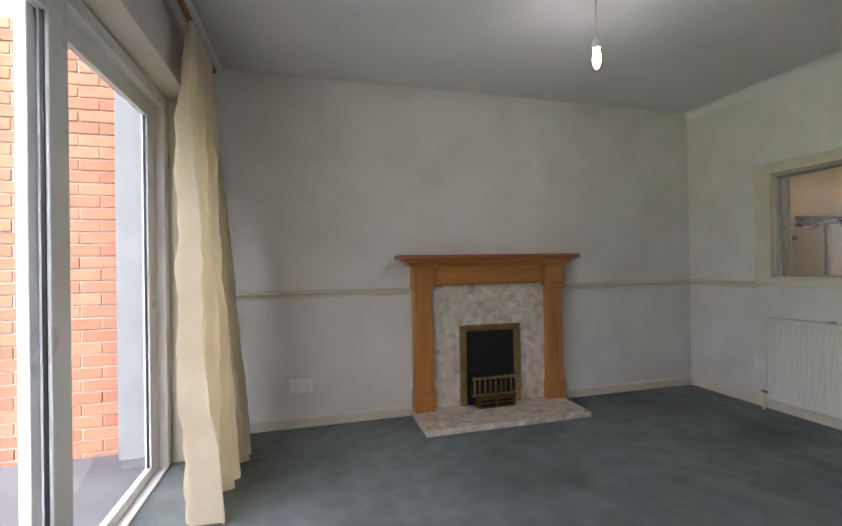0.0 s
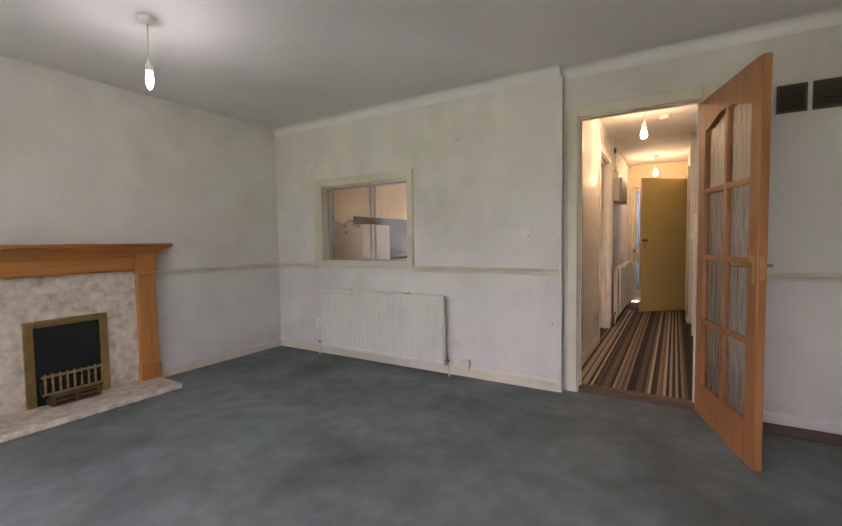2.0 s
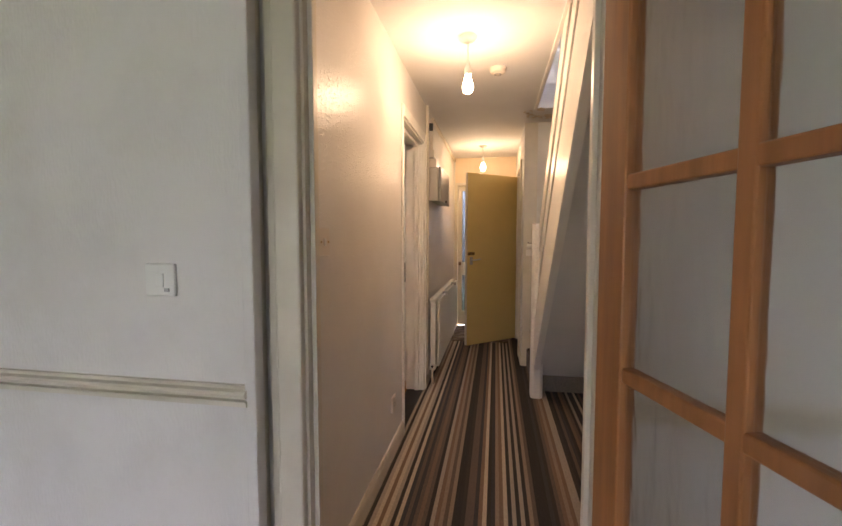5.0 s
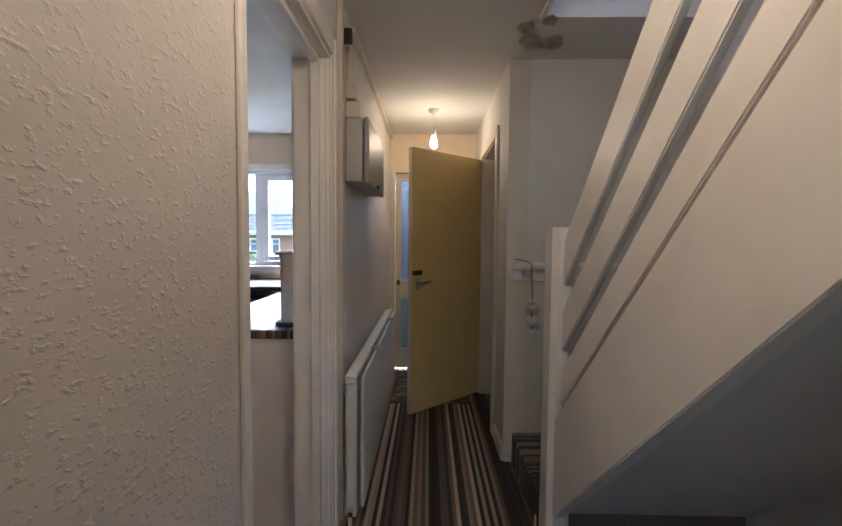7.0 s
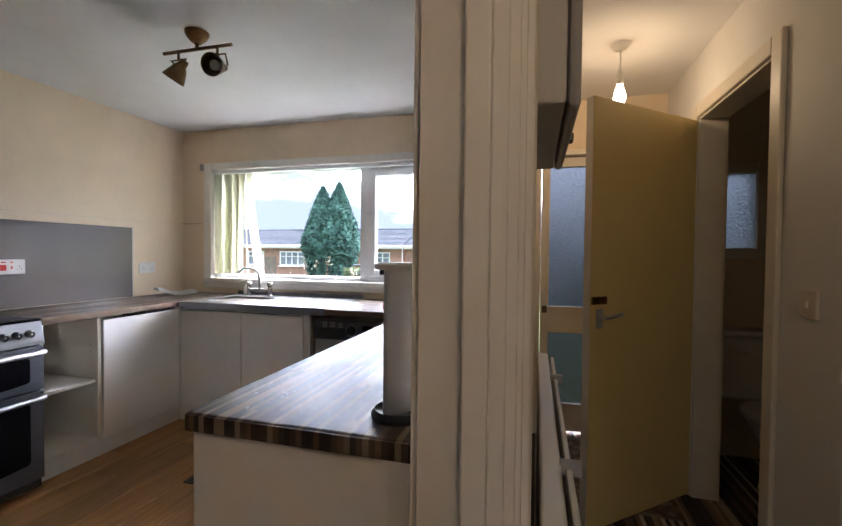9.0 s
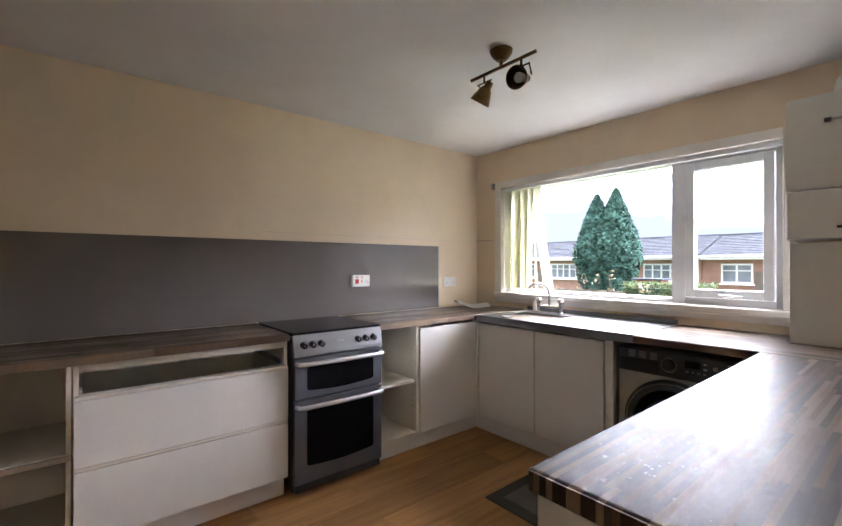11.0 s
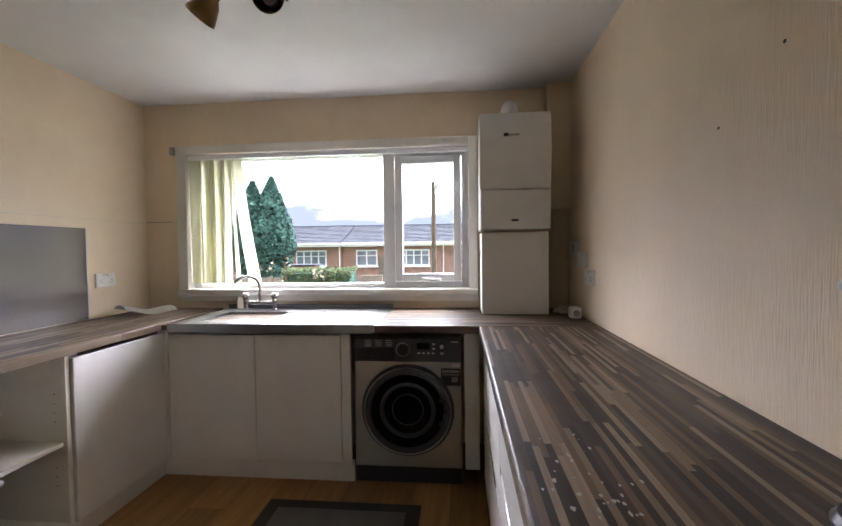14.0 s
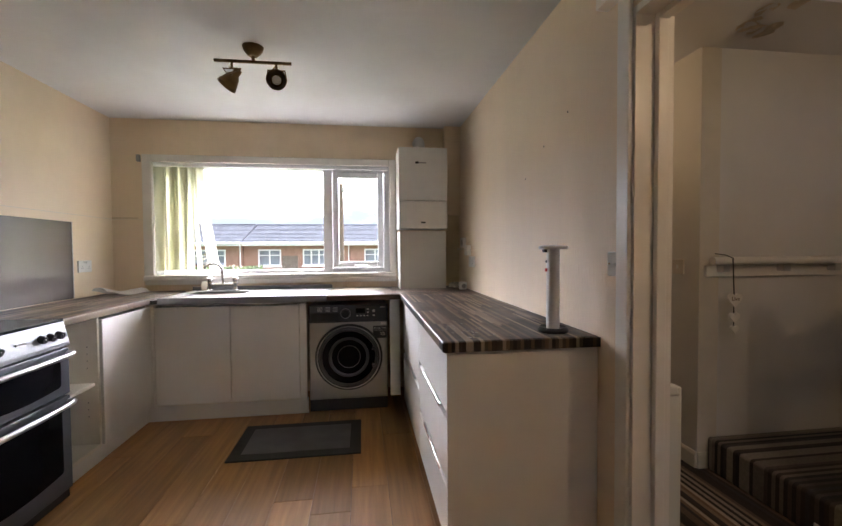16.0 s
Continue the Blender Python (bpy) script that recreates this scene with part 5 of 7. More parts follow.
tagged(part("glue_residue", bm, mat("dried_glue", (0.40, 0.38, 0.36), 0.35, vary=0.1, bump=0.1), wt, "dried pale scuff marks"), kind="stuff")


# ---- kitchen: cabinets ----
def panelbox(bm, x0, x1, y0, y1, z0, z1):
    box(bm, x0, x1, y0, y1, z0, z1, 0.0015)


def carcass(t, x0, x1, y0, y1, z0, z1, shelves=(), back=True):
    """An open-fronted cabinet body that faces -y."""
    w = 0.018
    part("side_panel", bx(x0, x0 + w, y0, y1, z0, z1, bev=0.001), M_CARCASS, t)
    part("side_panel", bx(x1 - w, x1, y0, y1, z0, z1, bev=0.001), M_CARCASS, t)
    part("base", bx(x0 + w, x1 - w, y0, y1, z0, z0 + w), M_CARCASS, t)
    if back:
        part("back", bx(x0 + w, x1 - w, y1 - 0.012, y1, z0 + w, z1), M_CARCASS, t)
    for z in shelves:
        part("shelf", bx(x0 + w, x1 - w, y0 + 0.02, y1 - 0.012, z, z + 0.018, bev=0.001), M_CARCASS, t)


ou = thing("base_cabinet", (4.82, 3.15, 0.1), "open white base cabinet with one shelf and no door", "base cabinet", "base cabinets")
carcass(ou, 4.52, 5.135, 2.900, 3.42, 0.12, 0.868, (0.48,))
part("front_edge", bx(4.52, 5.135, 2.893, 2.902, 0.478, 0.500), M_WOODTOP, ou)
du = thing("drawer_cabinet", (5.6, 3.15, 0.1), "white drawer cabinet with the top drawer missing", "drawer cabinet")
carcass(du, 5.14, 6.055, 2.900, 3.42, 0.12, 0.868)
part("top_rail", bx(5.158, 6.037, 2.900, 2.92, 0.835, 0.868), M_CARCASS, du)
for z0, z1 in ((0.442, 0.722), (0.125, 0.424)):
    d = part("drawer_front", bx(5.143, 6.052, 2.876, 2.896, z0, z1, bev=0.002), M_UNIT, du)
    part("grip_lip", bx(5.143, 6.052, 2.880, 2.930, z1 + 0.001, z1 + 0.016, bev=0.003), M_CARCASS, d)
    part("drawer_box", bx(5.17, 6.03, 2.93, 3.38, z0 + 0.02, z0 + 0.09), M_CARCASS, d)
part("drawer_runner", bx(5.158, 5.17, 2.93, 3.38, 0.74, 0.77), M_GREYM, du)
part("drawer_runner", bx(6.025, 6.037, 2.93, 3.38, 0.74, 0.77), M_GREYM, du)
su = thing("shelf_cabinet", (6.82, 3.15, 0.1), "narrow open white shelf cabinet beside the cooker", "shelf cabinet")
carcass(su, 6.660, 6.985, 2.895, 3.42, 0.12, 0.868, (0.475,))
for z in (0.30, 0.34, 0.38, 0.58, 0.62, 0.66, 0.70):
    part("peg_hole", cy((6.9665, 2.95, z), (6.9675, 2.95, z), 0.003, seg=8), M_BLACKPL, su)
cu = thing("base_cabinet", (7.25, 3.15, 0.1), "white corner base cabinet with plain door", "base cabinet", "base cabinets")
carcass(cu, 6.990, 7.56, 2.91, 3.42, 0.12, 0.868)
part("door", bx(6.993, 7.553, 2.882, 2.904, 0.125, 0.850, bev=0.004), M_UNIT, cu)
part("corner_post", bx(7.555, 7.590, 2.866, 2.904, 0.12, 0.868, bev=0.001), M_UNIT, cu)
sk = thing("sink_cabinet", (7.8, 2.35, 0.1), "white two-door cabinet under the sink", "sink cabinet")
bm = bmesh.new()
box(bm, 7.585, 8.14, 1.862, 1.880, 0.12, 0.868)
box(bm, 7.585, 8.14, 2.86, 2.878, 0.12, 0.868)
box(bm, 7.585, 8.14, 1.88, 2.86, 0.12, 0.138)
part("body", bm, M_CARCASS, sk)
part("top_rail", bx(7.585, 7.605, 1.88, 2.86, 0.845, 0.868), M_UNIT, sk)
for y0, y1 in ((1.865, 2.350), (2.354, 2.862)):
    part("door", bx(7.560, 7.582, y0, y1, 0.135, 0.842, bev=0.004), M_UNIT, sk)
fp = thing("filler_panel", (7.6, 1.83, 0.1), "white filler panel beside the washing machine", "filler panel", "filler panels")
part("panel", bx(7.566, 7.584, 1.812, 1.860, 0.12, 0.868, bev=0.001), M_UNIT, fp)
fp = thing("filler_panel", (7.6, 1.15, 0.1), "white filler panel at the cabinet corner", "filler panel", "filler panels")
part("panel", bx(7.566, 7.584, 1.112, 1.190, 0.12, 0.868, bev=0.001), M_UNIT, fp)
struct("baseboard_plinth_left", bx(4.52, 6.055, 2.945, 2.960, 0.0, 0.119), M_UNIT)
struct("baseboard_plinth_corner", bx(6.66, 7.625, 2.945, 2.960, 0.0, 0.119), M_UNIT)
struct("baseboard_plinth_sink", bx(7.62, 7.636, 1.812, 2.945, 0.0, 0.119), M_UNIT)
struct("baseboard_plinth_right", bx(5.85, 7.60, 1.030, 1.046, 0.0, 0.119), M_UNIT)
ru = thing("drawer_cabinet", (6.25, 0.8, 0.1), "white drawer cabinet with slot grips under the long worktop", "drawer cabinet")
part("end_panel", bx(5.826, 5.846, 0.515, 1.098, 0.0, 0.868, bev=0.001), M_UNIT, ru)
part("body", bx(5.848, 6.63, 0.52, 1.070, 0.12, 0.866), M_CARCASS, ru)
for z0, z1 in ((0.125, 0.345), (0.375, 0.605), (0.635, 0.850)):
    d = part("drawer_front", bx(5.850, 6.628, 1.072, 1.092, z0, z1, bev=0.002), M_UNIT, ru)
    part("slot_grip", bx(6.02, 6.46, 1.060, 1.0935, z1 - 0.004, z1 + 0.012, bev=0.002), M_CHROME, d, "bright metal grip strip")
rb = thing("base_cabinet", (7.1, 0.8, 0.1), "white base cabinet under the long worktop", "base cabinet", "base cabinets")
part("body", bx(6.634, 7.56, 0.52, 1.070, 0.12, 0.866), M_CARCASS, rb)
for z0, z1 in ((0.125, 0.465), (0.495, 0.850)):
    d = part("drawer_front", bx(6.636, 7.50, 1.072, 1.092, z0, z1, bev=0.002), M_UNIT, rb)
    part("slot_grip", bx(6.80, 7.30, 1.060, 1.0935, z1 - 0.004, z1 + 0.012, bev=0.002), M_CHROME, d, "bright metal grip strip")

# ---- cooker ----
def oven_glass(x0, x1, z0, z1, y0, y1, r, sag):
    """Rounded pane in the x-z plane whose lower edge bows down by sag."""
    pts = []
    for cx, cz, a0 in ((x1 - r, z1 - r, 0), (x0 + r, z1 - r, 90), (x0 + r, z0 + r, 180)):
        pts += [(cx + r * math.cos(radians(a0 + 18 * k)), cz + r * math.sin(radians(a0 + 18 * k))) for k in range(6)]
    n = 10
    pts += [(x0 + r + (x1 - x0 - 2 * r) * k / n, z0 - sag * math.sin(math.pi * k / n)) for k in range(1, n)]
    pts += [(x1 - r + r * math.cos(radians(270 + 18 * k)), z0 + r + r * math.sin(radians(270 + 18 * k))) for k in range(6)]
    bm = bmesh.new()
    extrude_profile(bm, pts, "y", y0, y1)
    return bm



ck = thing("cooker", (6.36, 3.1, 0.0), "stainless and black freestanding electric cooker with two ovens", "cooker")
CX0, CX1, CYF = 6.070, 6.645, 2.838
part("body", bx(CX0, CX1, CYF + 0.03, 3.42, 0.03, 0.895, bev=0.003), M_BLACKPL, ck)
hob = part("hob", bx(CX0 - 0.002, CX1 + 0.002, CYF + 0.022, 3.422, 0.895, 0.914, bev=0.003), M_BLACKGLOSS, ck, "black glass ceramic hob")
bm = bmesh.new()
extrude_profile(bm, [(CYF + 0.022, 0.900), (CYF + 0.035, 0.900), (CYF + 0.035, 0.782), (CYF - 0.004, 0.782), (CYF - 0.002, 0.80)], "x", CX0, CX1)
pan = part("control_panel", bm, M_STEEL, ck, "sloping stainless control panel")
for u in (6.125, 6.178, 6.231, 6.47, 6.525, 6.58):
    k = part("knob", cy((u, CYF + 0.010, 0.845), (u, CYF - 0.016, 0.839), 0.0185, 0.016, 20), M_BLACKPL, pan, "black control knob")
    part("knob_mark", bx(u - 0.002, u + 0.002, CYF - 0.0175, CYF - 0.012, 0.840, 0.857), M_PLAST, k)
part("panel_print", bx(6.33, 6.38, CYF + 0.0035, CYF + 0.0075, 0.842, 0.850), M_GREYM, pan)
for z0, z1, nm in ((0.545, 0.772, "grill_door"), (0.075, 0.535, "oven_door")):
    d = part(nm, bx(CX0 + 0.002, CX1 - 0.002, CYF, CYF + 0.030, z0, z1, bev=0.004), M_OVEN, ck)
    part("window", oven_glass(CX0 + 0.075, CX1 - 0.065, z0 + (0.045 if nm == "grill_door" else 0.095), z1 - 0.052, CYF - 0.0015, CYF + 0.002, 0.018, 0.012), M_BLACKGLOSS, d, "black oven glass")
    hz = z1 - 0.028
    part("handle", tb([(CX0 + 0.015, CYF + 0.004, hz), (CX0 + 0.018, CYF - 0.028, hz), (CX0 + 0.05, CYF - 0.040, hz), (6.36, CYF - 0.048, hz), (CX1 - 0.05, CYF - 0.040, hz), (CX1 - 0.018, CYF - 0.028, hz), (CX1 - 0.015, CYF + 0.004, hz)], 0.0125, 12), M_ALU, d, "curved satin bar handle", smooth=True)
part("kick_panel", bx(CX0 + 0.01, CX1 - 0.01, CYF + 0.012, CYF + 0.03, 0.03, 0.072), M_BLACKPL, ck)
for u in (CX0 + 0.05, CX1 - 0.05):
    for v in (2.93, 3.36):
        part("foot", cy((u, v, 0.0), (u, v, 0.032), 0.016, seg=10), M_BLACKPL, ck)

# ---- paper seam along the kitchen walls ----
struct("trim_paper_seam", bx(7.0, 8.148, 3.4515, 3.4548, 1.518, 1.524), M_KSEAM)
struct("trim_paper_seam_window_wall", bx(8.1465, 8.1498, 3.235, 3.4515, 1.517, 1.523), M_KSEAM)

# ---- fridge ----
fg = thing("fridge", (4.2, 3.12, 0.0), "plain white fridge with a magnet on it", "fridge")
part("body", bx(3.945, 4.495, 2.87, 3.42, 0.02, 1.31, bev=0.012), M_PLAST, fg)
part("door", bx(3.945, 4.495, 2.825, 2.865, 0.06, 1.312, bev=0.014), M_PLAST, fg)
part("magnet", bx(3.938, 3.944, 3.05, 3.09, 1.20, 1.235, bev=0.001), M_GREYM, fg)

# ---- splashback, sockets ----
sp = thing("splashback", (6.0, 3.43, 0.92), "glossy grey-brown acrylic splashback behind the cooker", "splashback")
part("panel", bx(4.50, 7.644, 3.4265, 3.4335, 0.912, 1.454, bev=0.001), M_SPLASH, sp)
part("edge_strip", bx(7.644, 7.650, 3.425, 3.4335, 0.912, 1.456), M_ALU, sp, "thin aluminium end strip")
plate("cooker_socket", (6.828, 3.4265, 1.168), 0.150, 0.088, "-y", "white cooker switch and socket with red rocker", "socket", [(-0.038, -0.004, 0.030, 0.034, M_RED), (-0.038, 0.028, 0.022, 0.008, M_RED), (0.004, 0.028, 0.016, 0.008, M_RED), (0.004, -0.004, 0.008, 0.018, M_RED)], [(0.044, -0.008)], depth=0.034)
plate("double_socket", (7.775, 3.434, 1.135), 0.146, 0.086, "-y", "white double socket on the cream kitchen wall", "socket", [(-0.012, 0.03, 0.012, 0.014, M_PLAST), (0.012, 0.03, 0.012, 0.014, M_PLAST)], [(-0.04, -0.008), (0.04, -0.008)])
plate("kitchen_light_switch", (5.715, KY, 1.185), 0.086, 0.086, "+y", "white light switch on the ribbed kitchen wall", "light switch", [(0.0, -0.004, 0.026, 0.014, M_PLAST), (-0.030, 0.0, 0.005, 0.005, M_BRASS), (0.030, 0.0, 0.005, 0.005, M_BRASS)])
struct("trim_paper_joint", bx(6.10, KX1, 3.4335, 3.4355, 1.508, 1.512), M_TRIM)
struct("trim_paper_joint_window", bx(KX1 - 0.0015, KX1 + 0.001, 3.19, YB - 0.02, 1.508, 1.512), M_TRIM)

# ---- sink and tap ----
sn = thing("kitchen_sink", (7.8, 2.3, 0.9), "stainless steel sit-on sink with ribbed drainer", "sink")
SX0, SX1, SY0, SY1 = 7.470, 8.09, 1.655, 2.800
bm = bmesh.new()
hole = (7.60, 7.93, 2.30, 2.70)
xs, ys = [SX0, hole[0], hole[1], SX1], [SY0, hole[2], hole[3], SY1]
for i in range(3):
    for j in range(3):
        if i == 1 and j == 1:
            continue
        v = [bm.verts.new(p) for p in ((xs[i], ys[j], 0.914), (xs[i + 1], ys[j], 0.914), (xs[i + 1], ys[j + 1], 0.914), (xs[i], ys[j + 1], 0.914))]
        bm.faces.new(v)
bmesh.ops.remove_doubles(bm, verts=bm.verts, dist=1e-5)
bmesh.ops.solidify(bm, geom=list(bm.faces), thickness=0.003)
part("sink_top", bm, M_STEEL, sn)
part("front_lip", bx(SX0 - 0.003, SX0 + 0.004, SY0, SY1, 0.868, 0.917, bev=0.003), M_STEEL, sn)
part("back_upstand", bx(SX1 - 0.004, SX1 + 0.004, SY0, SY1, 0.900, 0.945, bev=0.003), M_STEEL, sn)
bm = bmesh.new()
r = bmesh.ops.create_cube(bm, size=1.0)
for v in bm.verts:
    v.co = Vector((hole[0] + (v.co.x + 0.5) * (hole[1] - hole[0]), hole[2] + (v.co.y + 0.5) * (hole[3] - hole[2]), 0.76 + (v.co.z + 0.5) * 0.154))
bmesh.ops.delete(bm, geom=[f for f in bm.faces if f.normal.z > 0.9], context="FACES_ONLY")
bmesh.ops.bevel(bm, geom=[e for e in bm.edges if not e.is_boundary], offset=0.04, segments=5, affect="EDGES", profile=0.5)
bowl = part("bowl", bm, M_STEEL, sn, smooth=True)
part("waste", cy((7.77, 2.51, 0.7605), (7.77, 2.51, 0.7645), 0.035), M_BLACKPL, bowl)
part("overflow", cy((7.926, 2.51, 0.865), (7.931, 2.51, 0.865), 0.016), M_BLACKPL, bowl)
for k in range(9):
    part("drainer_rib", bx(7.60, 7.96, 1.76 + k * 0.05, 1.772 + k * 0.05, 0.9135, 0.9165, bev=0.0012), M_STEEL, sn)
tp = thing("mixer_tap", (8.02, 2.45, 0.915), "chrome bridge mixer tap with swan-neck spout", "tap")
part("bridge", cy((8.02, 2.44, 0.962), (8.02, 2.64, 0.962), 0.014, seg=14), M_CHROME, tp, smooth=True)
for y in (2.44, 2.64):
    lg = part("tap_body", la([(0.026, 0.0), (0.026, 0.006), (0.016, 0.012), (0.016, 0.055), (0.020, 0.060), (0.018, 0.075), (0.0, 0.078)], (8.02, y, 0.915)), M_CHROME, tp, smooth=True)
    part("tap_head", la([(0.012, 0.075), (0.024, 0.082), (0.026, 0.10), (0.018, 0.112), (0.0, 0.114)], (8.02, y, 0.915), seg=10), M_CHROME, lg, smooth=True)
part("spout", tb([(8.02, 2.54, 0.95), (8.02, 2.54, 1.06), (8.015, 2.545, 1.10), (7.995, 2.56, 1.13), (7.96, 2.585, 1.142), (7.92, 2.615, 1.138), (7.895, 2.632, 1.12), (7.888, 2.637, 1.10)], 0.0115, 12), M_CHROME, tp, smooth=True)

sd = thing("plastic_tray", (7.85, 3.26, 0.91), "white moulded plastic tray on the corner worktop", "tray")
bm = bmesh.new()
n = 20
for a in range(n + 1):
    u = a / n
    z = 0.913 + 0.035 * (0.5 + 0.5 * math.cos(u * 6.0)) * (1 - 0.5 * u)
    for w, dz in ((-0.075, 0.0), (-0.045, 0.020), (0.0, 0.028), (0.045, 0.020), (0.075, 0.0)):
        bm.verts.new((7.78 + 0.22 * u * 0.75 + w * 0.5, 3.34 - 0.22 * u + w, z + dz))
bm.verts.ensure_lookup_table()
for a in range(n):
    for b in range(4):
        i = a * 5 + b
        bm.faces.new((bm.verts[i], bm.verts[i + 1], bm.verts[i + 6], bm.verts[i + 5]))
bmesh.ops.solidify(bm, geom=list(bm.faces), thickness=0.004)
part("shell", bm, M_PLAST, sd, smooth=True)
kn = thing("scraper", (8.03, 2.68, 0.92), "small pale scraper propped by the window sill", "scraper")
bm = bmesh.new()
box(bm, -0.006, 0.006, -0.022, 0.022, 0, 0.075, 0.004, m=pose(8.06, 2.70, 0.916, 0, 18, 24))
part("blade", bm, M_OLDPLAST, kn)

# ---- washing machine ----
wm = thing("washing_machine", (7.86, 1.5, 0.0), "silver front-loading washing machine with dark round door", "washing machine")
WY0, WY1, WX = 1.205, 1.800, 7.606
part("body", bx(WX, 8.12, WY0, WY1, 0.10, 0.825, bev=0.008), M_SILVER, wm)
part("plinth", bx(WX + 0.004, 8.12, WY0 + 0.003, WY1 - 0.003, 0.012, 0.098, bev=0.003), M_GRAPH, wm, "dark grey plinth")
for y in (WY0 + 0.06, WY1 - 0.06):
    for x in (WX + 0.06, 8.06):
        part("foot", cy((x, y, 0), (x, y, 0.014), 0.02, seg=10), M_BLACKPL, wm)
cp = part("control_panel", bx(WX - 0.010, WX + 0.004, WY0 + 0.002, WY1 - 0.002, 0.690, 0.822, bev=0.006), M_GRAPH, wm, "graphite control panel")
part("drawer_front", bx(WX - 0.014, WX - 0.008, WY1 - 0.225, WY1 - 0.018, 0.700, 0.765, bev=0.003), M_BLACKPL, cp, "dark detergent drawer")
dial = part("dial", cy((WX - 0.008, 1.525, 0.758), (WX - 0.034, 1.525, 0.758), 0.031, 0.027, 24), M_BLACKPL, cp, smooth=True)
part("dial_ring", la([(0.034, 0.0), (0.037, 0.003), (0.040, 0.0)], (0, 0, 0), Matrix.Translation((WX - 0.0105, 1.525, 0.758)) @ Matrix.Rotation(radians(-90), 4, "Y")), M_GREYM, cp)
part("display", bx(WX - 0.012, WX - 0.009, 1.378, 1.448, 0.760, 0.796), M_BLACKGLOSS, cp)
for k in range(4):
    part("button", bx(WX - 0.014, WX - 0.009, 1.430 - k * 0.026, 1.444 - k * 0.026, 0.735, 0.744, bev=0.001), M_PLAST, cp)
for z in (0.760, 0.785):
    part("button", bx(WX - 0.014, WX - 0.009, 1.348, 1.364, z, z + 0.009, bev=0.001), M_PLAST, cp)
part("start_button", cy((WX - 0.009, 1.312, 0.775), (WX - 0.015, 1.312, 0.775), 0.011, seg=16), M_PLAST, cp)
part("button", bx(WX - 0.014, WX - 0.009, 1.302, 1.320, 0.734, 0.745, bev=0.001), M_PLAST, cp)
for j in range(4):
    for k in range(3):
        part("programme_print", bx(WX - 0.0105, WX - 0.0098, 1.575 + k * 0.058 + 0.008, 1.620 + k * 0.058, 0.775 + j * 0.010, 0.779 + j * 0.010), M_GREYM, cp)
part("emblem", bx(WX - 0.0108, WX - 0.0098, 1.225, 1.262, 0.798, 0.806), M_PLAST, cp)
TURNX = Matrix.Rotation(radians(-90), 4, "Y")


def ring(profile):
    return la(profile, (0, 0, 0), Matrix.Translation((WX, 1.5025, 0.425)) @ TURNX, 48)


door = part("door_ring", ring([(0.252, 0.0), (0.255, 0.014), (0.243, 0.028), (0.222, 0.034), (0.205, 0.030), (0.200, 0.020), (0.198, 0.0)]), M_RINGGREY, wm, "dark round door ring", smooth=True)
part("door_trim", ring([(0.232, 0.031), (0.236, 0.036), (0.240, 0.031)]), M_ALU, door, smooth=True)
part("door_glass", ring([(0.200, 0.027), (0.165, 0.019), (0.115, 0.010), (0.06, 0.006), (0.0, 0.005)]), M_BLACKGLOSS, door, "dark domed door glass", smooth=True)
part("drum_rim", ring([(0.156, 0.0165), (0.142, 0.0205), (0.128, 0.0115)]), M_RINGGREY, door, "dark drum rim", smooth=True)
# paler ring on the opaque glass, added as a drum highlight
part("drum", ring([(0.090, 0.0072), (0.085, 0.0095), (0.080, 0.0068)]), M_RINGGREY, door, "thin paler ring modelled as a highlight on the door glass", smooth=True)
part("door_handle", tb([(WX - 0.030, 1.325, 0.49), (WX - 0.044, 1.300, 0.485), (WX - 0.046, 1.292, 0.425), (WX - 0.044, 1.300, 0.365), (WX - 0.030, 1.325, 0.36)], 0.013, 10), M_RINGGREY, door, smooth=True)
st1 = part("sticker", bx(WX - 0.0016, WX, 1.212, 1.318, 0.560, 0.655, bev=0.0005), M_BLACKPL, wm, "black sticker with pale lettering")
for body, size, yy, zz, m in (("ANTISTAIN", 0.0185, 1.265, 0.632, M_PLAST), ("TECHNOLOGY", 0.0140, 1.265, 0.616, M_GREYM), ("20", 0.036, 1.245, 0.582, M_OLDPLAST)):
    lettering(body, size, pose(WX - 0.002 - 7.86, yy - 1.5, zz, 90, 0, -90), st1, m)
part("energy_label", bx(WX - 0.0014, WX, 1.214, 1.258, 0.664, 0.684), M_PAPERL, wm)

# ---- window ----
kw = thing("window_3", (8.2, 2.14, 1.0), "wide white kitchen window with one opening casement", "window", kind="structure")
bm = bmesh.new()
box(bm, 8.122, 8.152, 3.115, 3.188, 0.985, 2.045, 0.005)
box(bm, 8.122, 8.152, 1.090, 1.150, 0.985, 2.045, 0.005)
box(bm, 8.122, 8.152, 1.150, 3.115, 1.985, 2.045, 0.005)
part("casing", bm, M_WHITE, kw)
part("window_sill", bx(8.105, 8.24, 1.090, 3.188, 1.0, 1.042, bev=0.008), M_WHITE, kw)
part("apron", bx(8.130, 8.152, 1.090, 3.188, 0.960, 0.999, bev=0.003), M_WHITE, kw)
bm = bmesh.new()
fx0, fx1 = 8.215, 8.285
for a in ((3.070, 3.13, 1.04, 2.0), (1.13, 1.195, 1.04, 2.0), (1.655, 1.735, 1.04, 2.0), (1.195, 1.655, 1.945, 2.0), (1.735, 3.07, 1.955, 2.0), (1.195, 1.655, 1.04, 1.085), (1.735, 3.07, 1.04, 1.075)):
    box(bm, fx0, fx1, *a, bev=0.004)
part("window_frame", bm, M_UPVC, kw)
bm = bmesh.new()
